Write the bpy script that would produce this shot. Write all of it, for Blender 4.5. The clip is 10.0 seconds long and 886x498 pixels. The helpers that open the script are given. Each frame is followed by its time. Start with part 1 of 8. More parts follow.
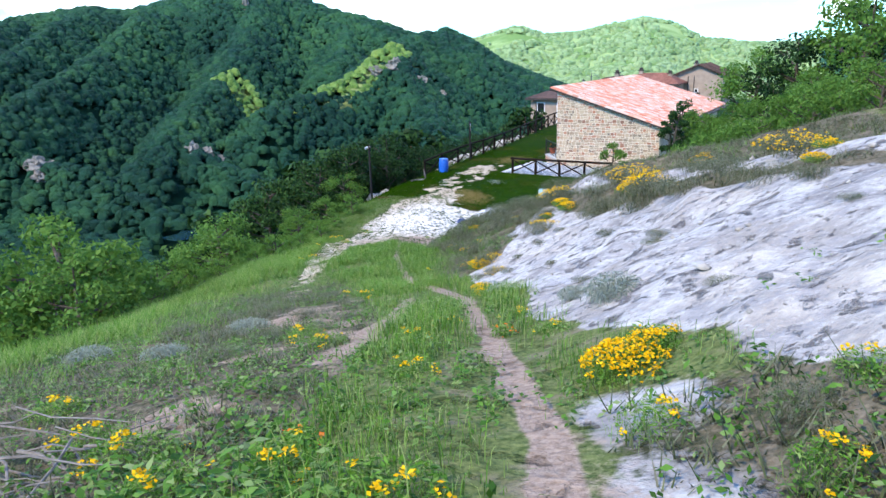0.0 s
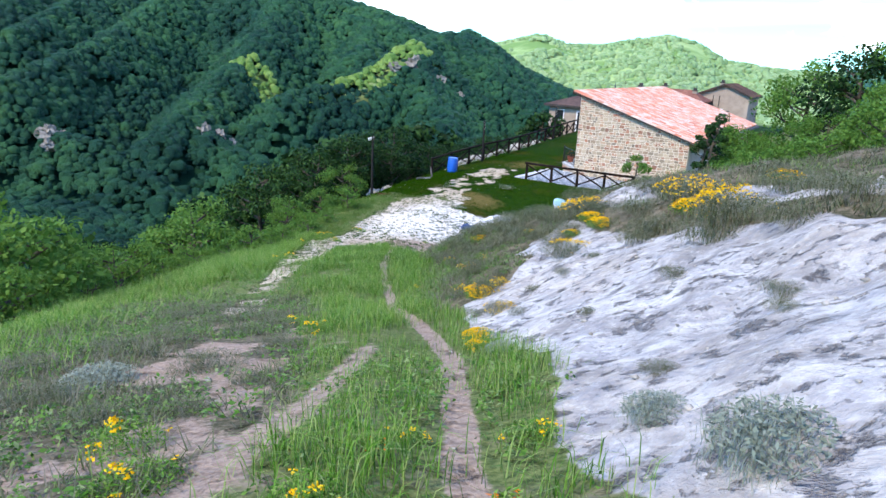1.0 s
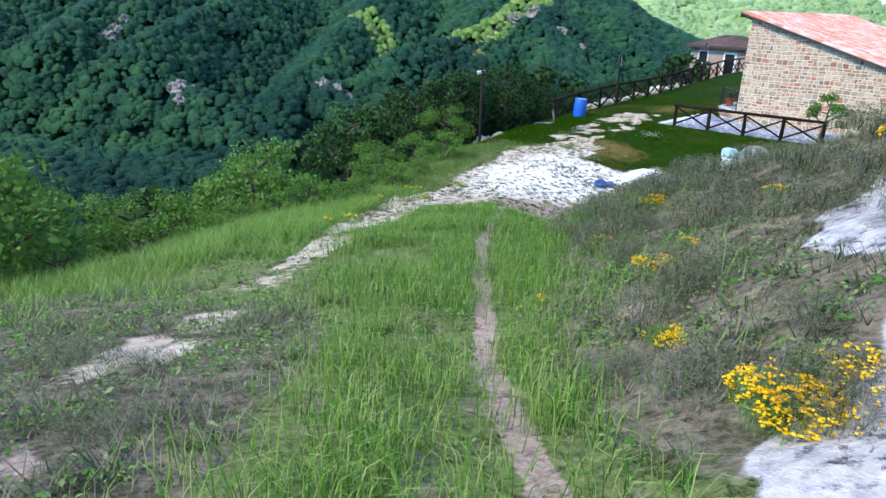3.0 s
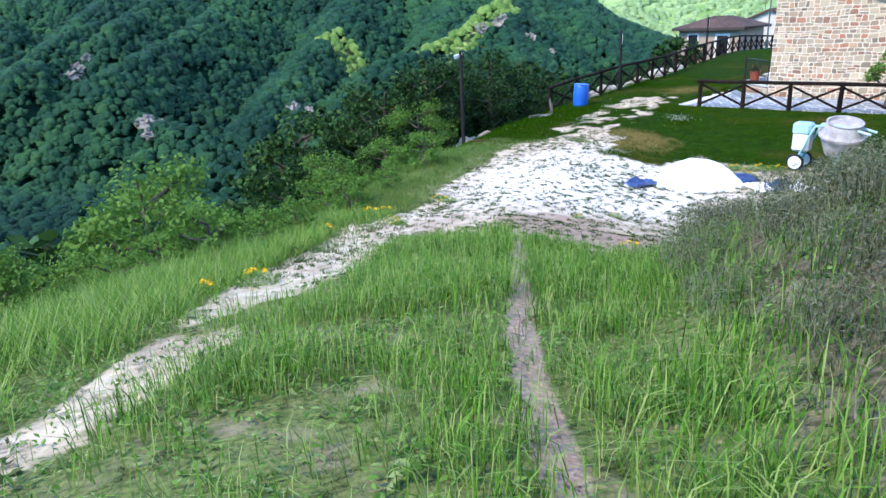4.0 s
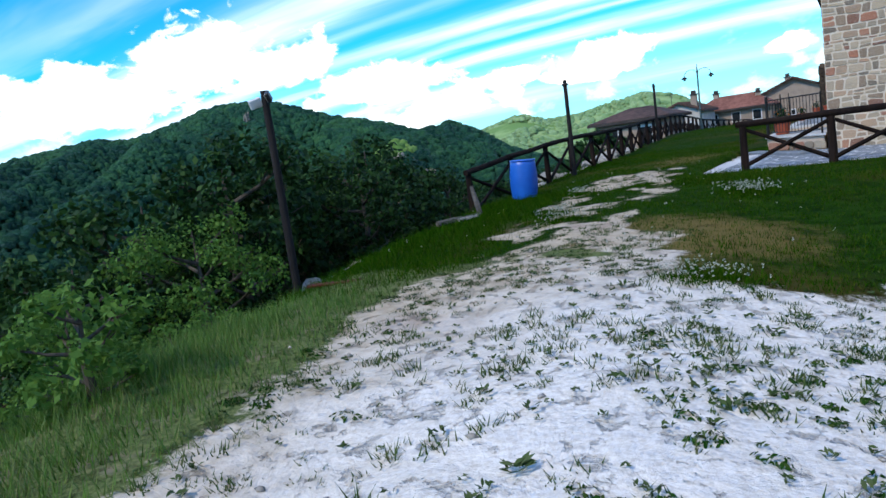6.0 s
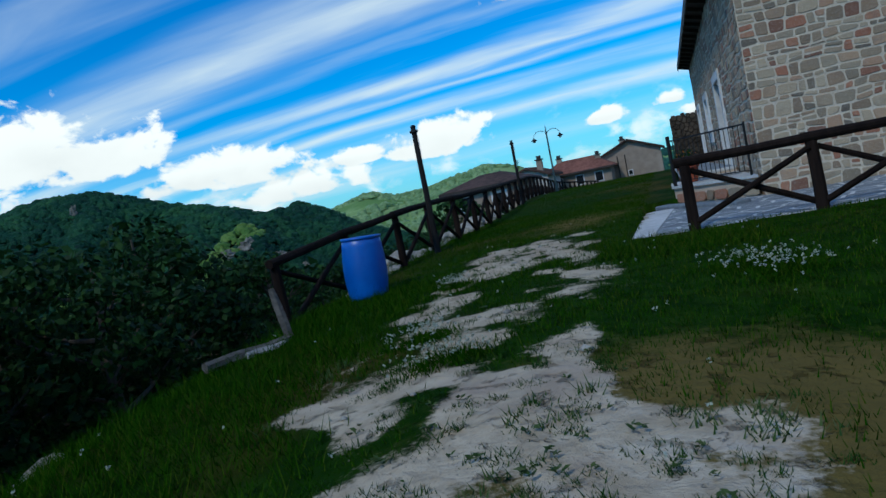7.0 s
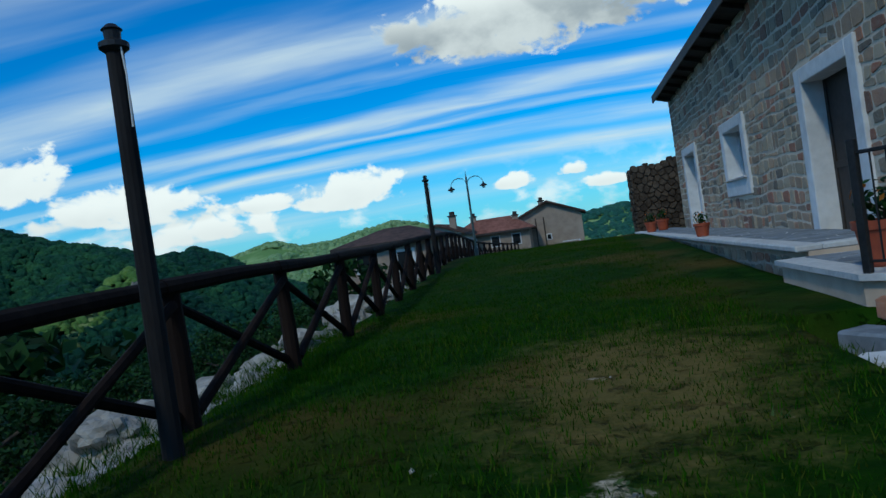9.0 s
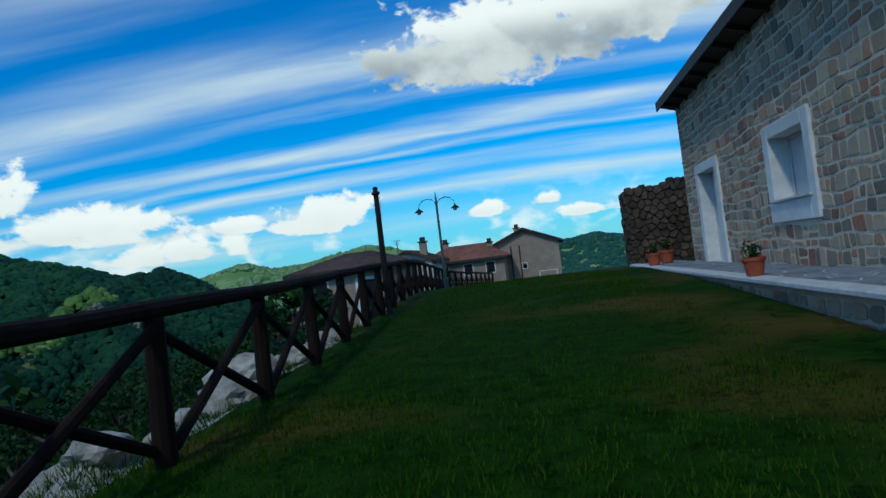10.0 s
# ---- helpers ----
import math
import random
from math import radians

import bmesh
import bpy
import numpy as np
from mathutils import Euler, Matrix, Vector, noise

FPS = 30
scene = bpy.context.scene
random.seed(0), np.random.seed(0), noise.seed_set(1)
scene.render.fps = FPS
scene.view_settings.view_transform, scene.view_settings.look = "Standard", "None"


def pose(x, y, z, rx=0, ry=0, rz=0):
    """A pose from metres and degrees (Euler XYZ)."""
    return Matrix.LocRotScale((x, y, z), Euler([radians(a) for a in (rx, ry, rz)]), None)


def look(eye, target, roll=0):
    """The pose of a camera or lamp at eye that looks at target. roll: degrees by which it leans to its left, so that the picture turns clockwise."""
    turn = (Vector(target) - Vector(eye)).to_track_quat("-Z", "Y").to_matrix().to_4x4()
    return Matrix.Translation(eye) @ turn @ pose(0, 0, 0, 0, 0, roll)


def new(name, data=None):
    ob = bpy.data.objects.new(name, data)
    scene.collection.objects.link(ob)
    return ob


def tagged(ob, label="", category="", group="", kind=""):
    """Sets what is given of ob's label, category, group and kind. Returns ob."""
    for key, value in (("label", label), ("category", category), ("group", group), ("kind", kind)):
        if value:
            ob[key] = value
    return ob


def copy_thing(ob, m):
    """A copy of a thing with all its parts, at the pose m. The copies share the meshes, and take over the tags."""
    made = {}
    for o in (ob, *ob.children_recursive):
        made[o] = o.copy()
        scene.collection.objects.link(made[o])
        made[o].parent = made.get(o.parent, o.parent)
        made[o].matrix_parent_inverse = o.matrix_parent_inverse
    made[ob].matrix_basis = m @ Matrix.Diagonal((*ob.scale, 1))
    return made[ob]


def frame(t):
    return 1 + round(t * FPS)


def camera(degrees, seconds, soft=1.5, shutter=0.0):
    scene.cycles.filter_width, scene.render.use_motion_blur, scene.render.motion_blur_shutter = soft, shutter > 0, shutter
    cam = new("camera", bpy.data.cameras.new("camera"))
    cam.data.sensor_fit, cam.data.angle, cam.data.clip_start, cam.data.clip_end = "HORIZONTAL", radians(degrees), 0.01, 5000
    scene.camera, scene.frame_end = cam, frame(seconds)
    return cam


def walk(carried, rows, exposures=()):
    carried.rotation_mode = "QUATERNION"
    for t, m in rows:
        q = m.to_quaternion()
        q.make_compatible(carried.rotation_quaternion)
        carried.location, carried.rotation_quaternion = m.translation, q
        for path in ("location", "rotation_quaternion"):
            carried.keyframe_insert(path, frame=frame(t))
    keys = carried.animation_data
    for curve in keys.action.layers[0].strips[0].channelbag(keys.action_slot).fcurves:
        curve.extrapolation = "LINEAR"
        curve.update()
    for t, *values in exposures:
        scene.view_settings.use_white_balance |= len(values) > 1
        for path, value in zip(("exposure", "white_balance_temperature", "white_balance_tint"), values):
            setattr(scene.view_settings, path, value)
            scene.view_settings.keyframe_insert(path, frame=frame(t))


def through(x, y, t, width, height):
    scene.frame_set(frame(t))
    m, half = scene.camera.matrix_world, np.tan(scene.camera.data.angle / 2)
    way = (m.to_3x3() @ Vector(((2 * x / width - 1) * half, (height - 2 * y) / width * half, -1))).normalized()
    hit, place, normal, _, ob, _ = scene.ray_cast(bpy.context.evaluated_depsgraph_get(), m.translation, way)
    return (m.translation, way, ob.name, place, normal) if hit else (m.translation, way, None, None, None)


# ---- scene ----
cam = camera(66.0, 10.0)
PATH = [
    (0, (-8.642, 4.136, 7.127), (-9.634, 5.782, 6.574), -1.6),
    (0.5, (-9.312, 5.487, 6.789), (-10.143, 7.2, 6.175), -2.9),
    (1, (-9.995, 6.754, 6.514), (-11.001, 8.394, 5.965), 3.0),
    (1.4, (-10.571, 7.548, 6.221), (-11.722, 9.055, 5.586), 5.0),
    (1.5, (-10.716, 7.816, 6.184), (-11.874, 9.294, 5.497), 3.5),
    (2, (-11.544, 9.265, 5.765), (-12.582, 10.861, 5.152), 0.8),
    (2.5, (-12.399, 10.545, 5.383), (-13.559, 12.029, 4.712), 4.4),
    (2.7, (-12.71, 10.927, 5.267), (-13.917, 12.37, 4.588), 3.8),
    (3.8, (-16.434, 14.958, 3.588), (-17.655, 16.391, 2.915), -1.8),
    (4, (-17.16, 15.981, 3.446), (-18.377, 17.434, 2.807), -2.4),
    (4.5, (-18.994, 18.698, 2.873), (-20.154, 20.27, 2.446), -4.4),
    (5, (-20.819, 21.545, 2.266), (-21.884, 23.158, 1.754), -1.4),
    (5.2, (-21.547, 22.56, 2.066), (-22.656, 24.134, 1.526), -0.3),
    (6.3, (-24.62, 28.166, 1.133), (-25.592, 29.905, 0.952), -11.0),
    (6.5, (-25.082, 29.196, 1.131), (-25.971, 30.98, 0.974), -11.7),
    (6.8, (-25.743, 30.648, 1.044), (-26.461, 32.509, 0.899), -12.1),
    (7, (-25.977, 31.635, 1.081), (-26.634, 33.52, 0.953), -11.5),
    (7.5, (-26.535, 33.924, 1.083), (-27.085, 35.845, 1.0), -8.5),
    (8, (-27.177, 36.096, 1.122), (-27.804, 37.994, 1.041), -5.0),
    (8.5, (-27.702, 38.439, 1.112), (-28.223, 40.369, 1.042), -8.5),
    (9, (-28.072, 40.717, 1.173), (-28.442, 42.683, 1.16), -8.2),
    (9.5, (-28.246, 42.717, 1.148), (-28.59, 44.686, 1.189), -6.3),
    (10, (-28.407, 44.672, 1.249), (-28.692, 46.651, 1.302), -7.0),
]
EXPOSURES = [(0.0, 1.40, 7300, 14), (2.6, 1.34, 7300, 13), (3.7, 1.58, 7200, 13), (4.1, 1.60, 7200, 13), (4.5, 1.30, 7300, 13), (5.2, 1.02, 7200, 15), (6.0, 0.45, 6900, 10), (6.4, -0.12, 6500, 4), (6.9, -0.54, 6200, 1), (7.4, -0.70, 6100, -1), (10.0, -0.74, 6100, -3)]
walk(cam, [(t, look(eye, target, roll)) for t, eye, target, roll in PATH], EXPOSURES)

# ---- world, sun ----
SUN_AZ, SUN_EL = radians(200), radians(46)
SUN_DIR = Vector((math.sin(SUN_AZ) * math.cos(SUN_EL), math.cos(SUN_AZ) * math.cos(SUN_EL), math.sin(SUN_EL)))


class Tree:
    """Small helper to wire shader nodes."""

    def __init__(self, tree):
        self.t = tree

    def n(self, kind, **values):
        node = self.t.nodes.new(kind)
        for key, value in values.items():
            if key in node.inputs:
                node.inputs[key].default_value = value
        return node

    def link(self, a, b):
        self.t.links.new(a, b)

    def put(self, value, socket):
        if isinstance(value, bpy.types.NodeSocket):
            self.link(value, socket)
        else:
            socket.default_value = value

    def math(self, op, a, b=0.0, c=0.0, clamp=False):
        node = self.t.nodes.new("ShaderNodeMath")
        node.operation, node.use_clamp = op, clamp
        for i, v in enumerate((a, b, c)):
            self.put(v, node.inputs[i])
        return node.outputs[0]

    def vmath(self, op, a, b=(0, 0, 0)):
        node = self.t.nodes.new("ShaderNodeVectorMath")
        node.operation = op
        self.put(a, node.inputs[0])
        self.put(b, node.inputs[1])
        return node.outputs["Value"] if op in ("DOT_PRODUCT", "LENGTH", "DISTANCE") else node.outputs[0]

    def noise(self, vector, scale, detail=4.0, rough=0.55, distortion=0.0):
        node = self.n("ShaderNodeTexNoise", Scale=scale, Detail=detail, Roughness=rough, Distortion=distortion)
        if vector is not None:
            self.link(vector, node.inputs["Vector"])
        return node.outputs["Fac"]

    def step(self, value, low, high):
        node = self.t.nodes.new("ShaderNodeMapRange")
        node.interpolation_type = "SMOOTHSTEP"
        self.put(value, node.inputs[0])
        for i, v in ((1, low), (2, high), (3, 0.0), (4, 1.0)):
            self.put(v, node.inputs[i])
        return node.outputs[0]

    def mix(self, fac, a, b, blend="MIX"):
        node = self.t.nodes.new("ShaderNodeMix")
        node.data_type, node.blend_type = "RGBA", blend
        self.put(fac, node.inputs[0])
        for v, s in ((a, node.inputs[6]), (b, node.inputs[7])):
            self.put((*v, 1.0) if isinstance(v, tuple) and len(v) == 3 else v, s)
        return node.outputs[2]


def make_world():
    world = bpy.data.worlds.new("sky")
    scene.world = world
    world.use_nodes = True
    t = world.node_tree
    t.nodes.clear()
    g = Tree(t)
    way = g.vmath("NORMALIZE", g.n("ShaderNodeTexCoord").outputs["Generated"])
    sky = t.nodes.new("ShaderNodeTexSky")
    sky.sky_type, sky.sun_disc = "NISHITA", False
    sky.sun_elevation, sky.sun_rotation = SUN_EL, SUN_AZ
    sky.air_density, sky.dust_density, sky.ozone_density = 1.0, 0.3, 3.0
    hue = g.n("ShaderNodeHueSaturation", Saturation=1.25, Value=1.55)
    g.link(sky.outputs[0], hue.inputs["Color"])
    blue = g.mix(1.0, hue.outputs[0], (0.015, 0.76, 1.20), "MULTIPLY")
    sep = g.n("ShaderNodeSeparateXYZ")
    g.link(way, sep.inputs[0])
    x, y, z = sep.outputs
    # high streaks: the dome laid onto a flat layer, long soft bands drawn out along one wind
    lift = g.math("ADD", g.math("MAXIMUM", z, 0.0), 0.11)
    px, py = g.math("DIVIDE", x, lift), g.math("DIVIDE", y, lift)
    flat = g.n("ShaderNodeCombineXYZ")
    g.link(g.math("MULTIPLY", px, 0.22), flat.inputs[0])
    g.link(py, flat.inputs[1])
    drift = g.math("ADD", py, g.math("MULTIPLY", g.math("SUBTRACT", g.noise(flat.outputs[0], 0.9, 2.0, 0.5), 0.5), 0.5))
    drift = g.math("ADD", drift, g.math("MULTIPLY", g.math("SUBTRACT", g.noise(flat.outputs[0], 2.6, 4.0, 0.6, 0.4), 0.5), 0.42))
    wisp = g.noise(flat.outputs[0], 4.2, 4.0, 0.6, 0.8)
    amount = g.math("ADD", 0.30, g.math("MULTIPLY", g.step(g.noise(flat.outputs[0], 1.1, 2.0, 0.5, 0.3), 0.30, 0.68), 0.85))
    bands = None
    for centre, wide, dense in ((0.5, 0.16, 0.45), (1.05, 0.13, 0.4), (1.55, 0.11, 0.40), (2.24, 0.19, 1.0), (2.66, 0.08, 0.35), (3.10, 0.12, 0.95), (3.38, 0.07, 0.55), (3.82, 0.15, 0.85), (4.4, 0.22, 0.75), (5.3, 0.4, 0.6), (-0.4, 0.2, 0.5), (-1.3, 0.2, 0.7), (-2.4, 0.25, 0.8), (-3.6, 0.25, 0.7)):
        d = g.math("DIVIDE", g.math("SUBTRACT", drift, centre), wide)
        one = g.math("MULTIPLY", g.math("EXPONENT", g.math("MULTIPLY", g.math("MULTIPLY", d, d), -1.0)), dense)
        bands = one if bands is None else g.math("ADD", bands, one)
    cirrus = g.math("MULTIPLY", g.math("MULTIPLY", bands, amount), g.math("ADD", 0.30, g.math("MULTIPLY", wisp, 1.4)), clamp=True)
    # heaped clouds with flat grey bases: azimuth, elevation, width, flatness
    squash = g.n("ShaderNodeCombineXYZ")
    g.link(x, squash.inputs[0])
    g.link(y, squash.inputs[1])
    g.link(g.math("MULTIPLY", z, 1.5), squash.inputs[2])
    puff = g.noise(squash.outputs[0], 19.0, 8.0, 0.58, 0.25)
    body, under = None, None
    for a, e, size, squat in ((0, 17.6, 0.215, 2.5), (9.5, 18.2, 0.16, 2.2), (-6, 16.2, 0.13, 2.3), (-17.4, 5.4, 0.082, 1.9), (-19.5, 4.6, 0.06, 2.4), (-4.0, 4.3, 0.052, 2.8), (0.8, 4.6, 0.032, 2.4), (4.2, 3.4, 0.055, 3.4), (-24.6, 5.2, 0.045, 2.4), (-33.4, 5.8, 0.085, 2.0), (-38, 6.0, 0.075, 2.0), (-43, 8.4, 0.09, 1.6), (-49, 9.4, 0.11, 1.6), (-29, 3.8, 0.11, 3.2), (-58, 7, 0.14, 2.0), (30, 8, 0.16, 2.2), (75, 9, 0.2, 2.0), (130, 10, 0.25, 2.0), (-110, 9, 0.25, 2.0), (190, 9, 0.25, 2.0), (60, 30, 0.25, 1.6), (-80, 33, 0.22, 1.6), (150, 35, 0.3, 1.6)):
        c = (math.sin(radians(a)) * math.cos(radians(e)), math.cos(radians(a)) * math.cos(radians(e)), math.sin(radians(e)))
        off = g.vmath("LENGTH", g.vmath("MULTIPLY", g.vmath("SUBTRACT", way, c), (1.0, 1.0, squat)))
        below = g.math("MULTIPLY", g.math("SUBTRACT", c[2], z), squat / size)
        one = g.math("SUBTRACT", g.math("SUBTRACT", 1.0, g.math("DIVIDE", off, size)), g.math("MULTIPLY", g.step(below, 0.30, 0.75), 0.5))
        dim = g.math("MULTIPLY", g.math("MINIMUM", g.step(one, -0.30, 0.12), g.step(below, -0.45, 0.30)), 0.95 if e > 12 else 0.22)
        body = one if body is None else g.math("MAXIMUM", body, one)
        under = dim if under is None else g.math("MAXIMUM", under, dim)
    low = g.math("MULTIPLY", g.step(z, 0.0, 0.05), g.math("SUBTRACT", 1.0, g.step(z, 0.05, 0.13)))
    thin = g.math("MULTIPLY", g.step(g.math("ADD", puff, g.math("MULTIPLY", g.noise(squash.outputs[0], 5.0, 3.0), 0.6)), 0.80, 1.05), g.math("MULTIPLY", low, 0.75))
    dense = g.math("ADD", body, g.math("MULTIPLY", g.math("SUBTRACT", puff, 0.5), 2.3))
    cumulus = g.math("MAXIMUM", g.step(dense, 0.12, 0.42), thin)
    shade = g.math("MULTIPLY", under, g.math("ADD", 0.45, g.math("MULTIPLY", g.step(g.noise(squash.outputs[0], 9.0, 5.0), 0.35, 0.65), 0.55)))
    white = g.mix(shade, (12.6, 12.6, 12.6), (4.3, 4.8, 5.4))
    haze = g.math("MULTIPLY", g.math("SUBTRACT", 1.0, g.step(z, -0.05, 0.17)), 0.68)
    col = g.mix(haze, blue, (6.0, 8.4, 10.4))
    col = g.mix(g.math("MULTIPLY", cirrus, 0.9), col, (9.4, 10.4, 11.0))
    col = g.mix(cumulus, col, white)
    bg = g.n("ShaderNodeBackground", Strength=0.122)
    g.link(col, bg.inputs["Color"])
    out = g.n("ShaderNodeOutputWorld")
    g.link(bg.outputs[0], out.inputs["Surface"])


make_world()
sun_data = bpy.data.lights.new("sun", "SUN")
sun_data.energy, sun_data.angle, sun_data.color = 1.95, radians(5.0), (1.0, 0.93, 0.82)
sun = new("sun", sun_data)
sun.matrix_world = look(SUN_DIR * 100, (0, 0, 0))

# ---- materials ----


def material(name, build):
    m = bpy.data.materials.new(name)
    m.use_nodes = True
    t = m.node_tree
    t.nodes.clear()
    g = Tree(t)
    shader = g.n("ShaderNodeBsdfPrincipled")
    out = g.n("ShaderNodeOutputMaterial")
    g.link(shader.outputs[0], out.inputs["Surface"])
    g.where = g.n("ShaderNodeTexCoord").outputs["Object"]
    build(g, shader)
    return m


def bumped(g, shader, height, strength, distance):
    b = g.n("ShaderNodeBump", Strength=strength, Distance=distance)
    g.link(height, b.inputs["Height"])
    g.link(b.outputs[0], shader.inputs["Normal"])


def world_place(g):
    return g.n("ShaderNodeNewGeometry").outputs["Position"]


def simple(name, dark, light, scale, rough=0.7, metal=0.0, bump=0.3, dist=0.01, vary=0.0, stretch=(1, 1, 1)):
    """A plain weathered surface: two-scale mottling, fine relief, and a shift from piece to piece."""

    def build(g, s):
        p = g.vmath("MULTIPLY", g.where, stretch)
        a, b = g.noise(p, scale, 6.0, 0.6), g.noise(p, scale * 0.17, 3.0, 0.5)
        fac = g.step(g.math("ADD", g.math("MULTIPLY", a, 0.6), g.math("MULTIPLY", b, 0.4)), 0.3, 0.7)
        col = g.mix(fac, dark, light)
        if vary:
            one = g.n("ShaderNodeObjectInfo").outputs["Random"]
            two = g.n("ShaderNodeNewGeometry").outputs["Random Per Island"]
            both = g.math("FRACT", g.math("ADD", one, two))
            hs = g.n("ShaderNodeHueSaturation")
            g.link(col, hs.inputs["Color"])
            g.link(g.math("ADD", 1.0 - vary / 2, g.math("MULTIPLY", both, vary)), hs.inputs["Value"])
            col = hs.outputs[0]
        g.link(col, s.inputs["Base Color"])
        s.inputs["Roughness"].default_value, s.inputs["Metallic"].default_value = rough, metal
        if rough > 0.75:
            s.inputs["Specular IOR Level"].default_value = 0.15
        if bump:
            bumped(g, s, a, bump, dist)

    return material(name, build)


def foliage(name, shades, rough=0.6, through=0.25, island=True, mottle=0.75, relief=0.0, gloss=0.12, drift=1.3):
    """Leaves: every blade or leaf takes one of a few shades, and lets some light through."""

    def build(g, s):
        rnd = g.n("ShaderNodeNewGeometry").outputs["Random Per Island"]
        if not island:
            rnd = g.noise(world_place(g), 3.0)
        ob = g.n("ShaderNodeObjectInfo").outputs["Random"]
        ramp = g.n("ShaderNodeValToRGB")
        el = ramp.color_ramp.elements
        while len(el) < len(shades):
            el.new(0.5)
        for i, c in enumerate(shades):
            el[i].position, el[i].color = i / (len(shades) - 1), (*c, 1.0)
        big = g.math("ADD", g.math("MULTIPLY", g.noise(world_place(g), 0.06, 3.0), 0.5), g.math("MULTIPLY", g.noise(world_place(g), 0.014, 3.0), 0.5))
        g.link(g.math("ADD", g.math("MULTIPLY", rnd, mottle), g.math("ADD", g.math("MULTIPLY", ob, 0.12), g.math("MULTIPLY", g.math("SUBTRACT", big, 0.42), drift))), ramp.inputs[0])
        g.link(ramp.outputs[0], s.inputs["Base Color"])
        s.inputs["Roughness"].default_value = rough
        s.inputs["Specular IOR Level"].default_value = gloss
        if relief:
            bumped(g, s, g.noise(world_place(g), 1.0, 6.0, 0.8), 1.0, relief)
        if through:
            s.inputs["Subsurface Weight"].default_value = 0.0
            s.inputs["Transmission Weight"].default_value = 0.0
            tr = g.n("ShaderNodeBsdfTranslucent")
            g.link(ramp.outputs[0], tr.inputs["Color"])
            mx = g.n("ShaderNodeMixShader", Fac=through)
            g.link(s.outputs[0], mx.inputs[1])
            g.link(tr.outputs[0], mx.inputs[2])
            out = [n for n in g.t.nodes if n.bl_idname == "ShaderNodeOutputMaterial"][0]
            g.link(mx.outputs[0], out.inputs["Surface"])

    return material(name, build)


def ground_surface(g, s):
    """Hillside soil: pale marl, trodden dirt, lawn and forest floor, by the masks that the land carries."""
    p = world_place(g)

    def mask(name):
        node = g.n("ShaderNodeAttribute")
        node.attribute_name = name
        return node.outputs["Fac"]

    fine, mid, big = g.noise(p, 26.0, 5.0, 0.65), g.noise(p, 3.2, 5.0, 0.62), g.noise(p, 0.45, 4.0)
    ragged = g.math("ADD", g.math("MULTIPLY", g.math("SUBTRACT", mid, 0.5), 0.8), g.math("MULTIPLY", g.math("SUBTRACT", fine, 0.5), 0.35))
    grassy = g.mix(g.step(fine, 0.3, 0.7), (0.055, 0.085, 0.025), (0.165, 0.190, 0.070))
    grassy = g.mix(g.step(mid, 0.5, 0.75), grassy, (0.235, 0.190, 0.130))
    soil = g.mix(g.step(g.math("ADD", g.math("MULTIPLY", fine, 0.5), g.math("MULTIPLY", mid, 0.5)), 0.35, 0.65), (0.040, 0.045, 0.022), (0.205, 0.165, 0.118))
    grassy = g.mix(g.step(g.math("ADD", mask("scrub"), ragged), 0.3, 0.6), grassy, soil)
    # marl: white slabs, grey weathered hollows and dark pits
    layer = g.noise(p, 1.7, 8.0, 0.68, 0.3)
    pits = g.noise(p, 5.0, 6.0, 0.68, 0.3)
    crust = g.noise(p, 13.0, 6.0, 0.72)
    marl = g.mix(g.step(layer, 0.38, 0.58), (0.23, 0.214, 0.205), (0.50, 0.475, 0.445))
    marl = g.mix(g.math("MULTIPLY", g.step(g.noise(p, 0.55, 3.0), 0.45, 0.66), 0.7), marl, (0.46, 0.40, 0.335))
    marl = g.mix(g.math("MULTIPLY", g.step(g.noise(p, 1.1, 6.0, 0.68), 0.50, 0.62), 0.6), marl, (0.26, 0.238, 0.225))
    marl = g.mix(g.math("MULTIPLY", g.step(pits, 0.55, 0.63), 0.7), marl, (0.165, 0.152, 0.148))
    marl = g.mix(g.math("MULTIPLY", g.step(g.noise(p, 3.4, 7.0, 0.72), 0.47, 0.60), 0.62), marl, (0.27, 0.258, 0.262))
    marl = g.mix(g.math("MULTIPLY", g.step(g.noise(p, 7.5, 6.0, 0.72), 0.56, 0.64), 0.75), marl, (0.13, 0.122, 0.12))
    marl = g.mix(g.math("MULTIPLY", g.step(crust, 0.52, 0.68), 0.55), marl, (0.20, 0.19, 0.185))
    marl = g.mix(g.math("MULTIPLY", g.step(crust, 0.47, 0.33), 0.40), marl, (0.64, 0.61, 0.575))
    dirt = g.mix(g.step(fine, 0.25, 0.75), (0.22, 0.152, 0.112), (0.40, 0.300, 0.232))
    sand = g.mix(g.step(mid, 0.3, 0.7), (0.37, 0.295, 0.205), (0.54, 0.445, 0.325))
    sand = g.mix(g.math("MULTIPLY", g.step(g.noise(p, 0.55, 4.0, 0.6), 0.50, 0.66), 0.75), sand, (0.38, 0.29, 0.225))
    sand = g.mix(g.math("MULTIPLY", g.step(fine, 0.58, 0.74), 0.4), sand, (0.22, 0.18, 0.14))
    # whitened mid-yard and side path: over-exposed brightness put into the sand colour
    sand = g.mix(g.step(g.math("ADD", mask("overlit"), g.math("MULTIPLY", ragged, 0.9)), 0.1, 0.95), sand, g.mix(g.step(fine, 0.35, 0.7), (0.80, 0.75, 0.68), (0.62, 0.555, 0.47)))
    # lawn soil far darker than turf, with shade and contrast put into it
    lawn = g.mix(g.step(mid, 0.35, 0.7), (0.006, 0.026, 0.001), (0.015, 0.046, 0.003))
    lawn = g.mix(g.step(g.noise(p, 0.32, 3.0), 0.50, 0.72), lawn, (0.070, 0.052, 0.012))
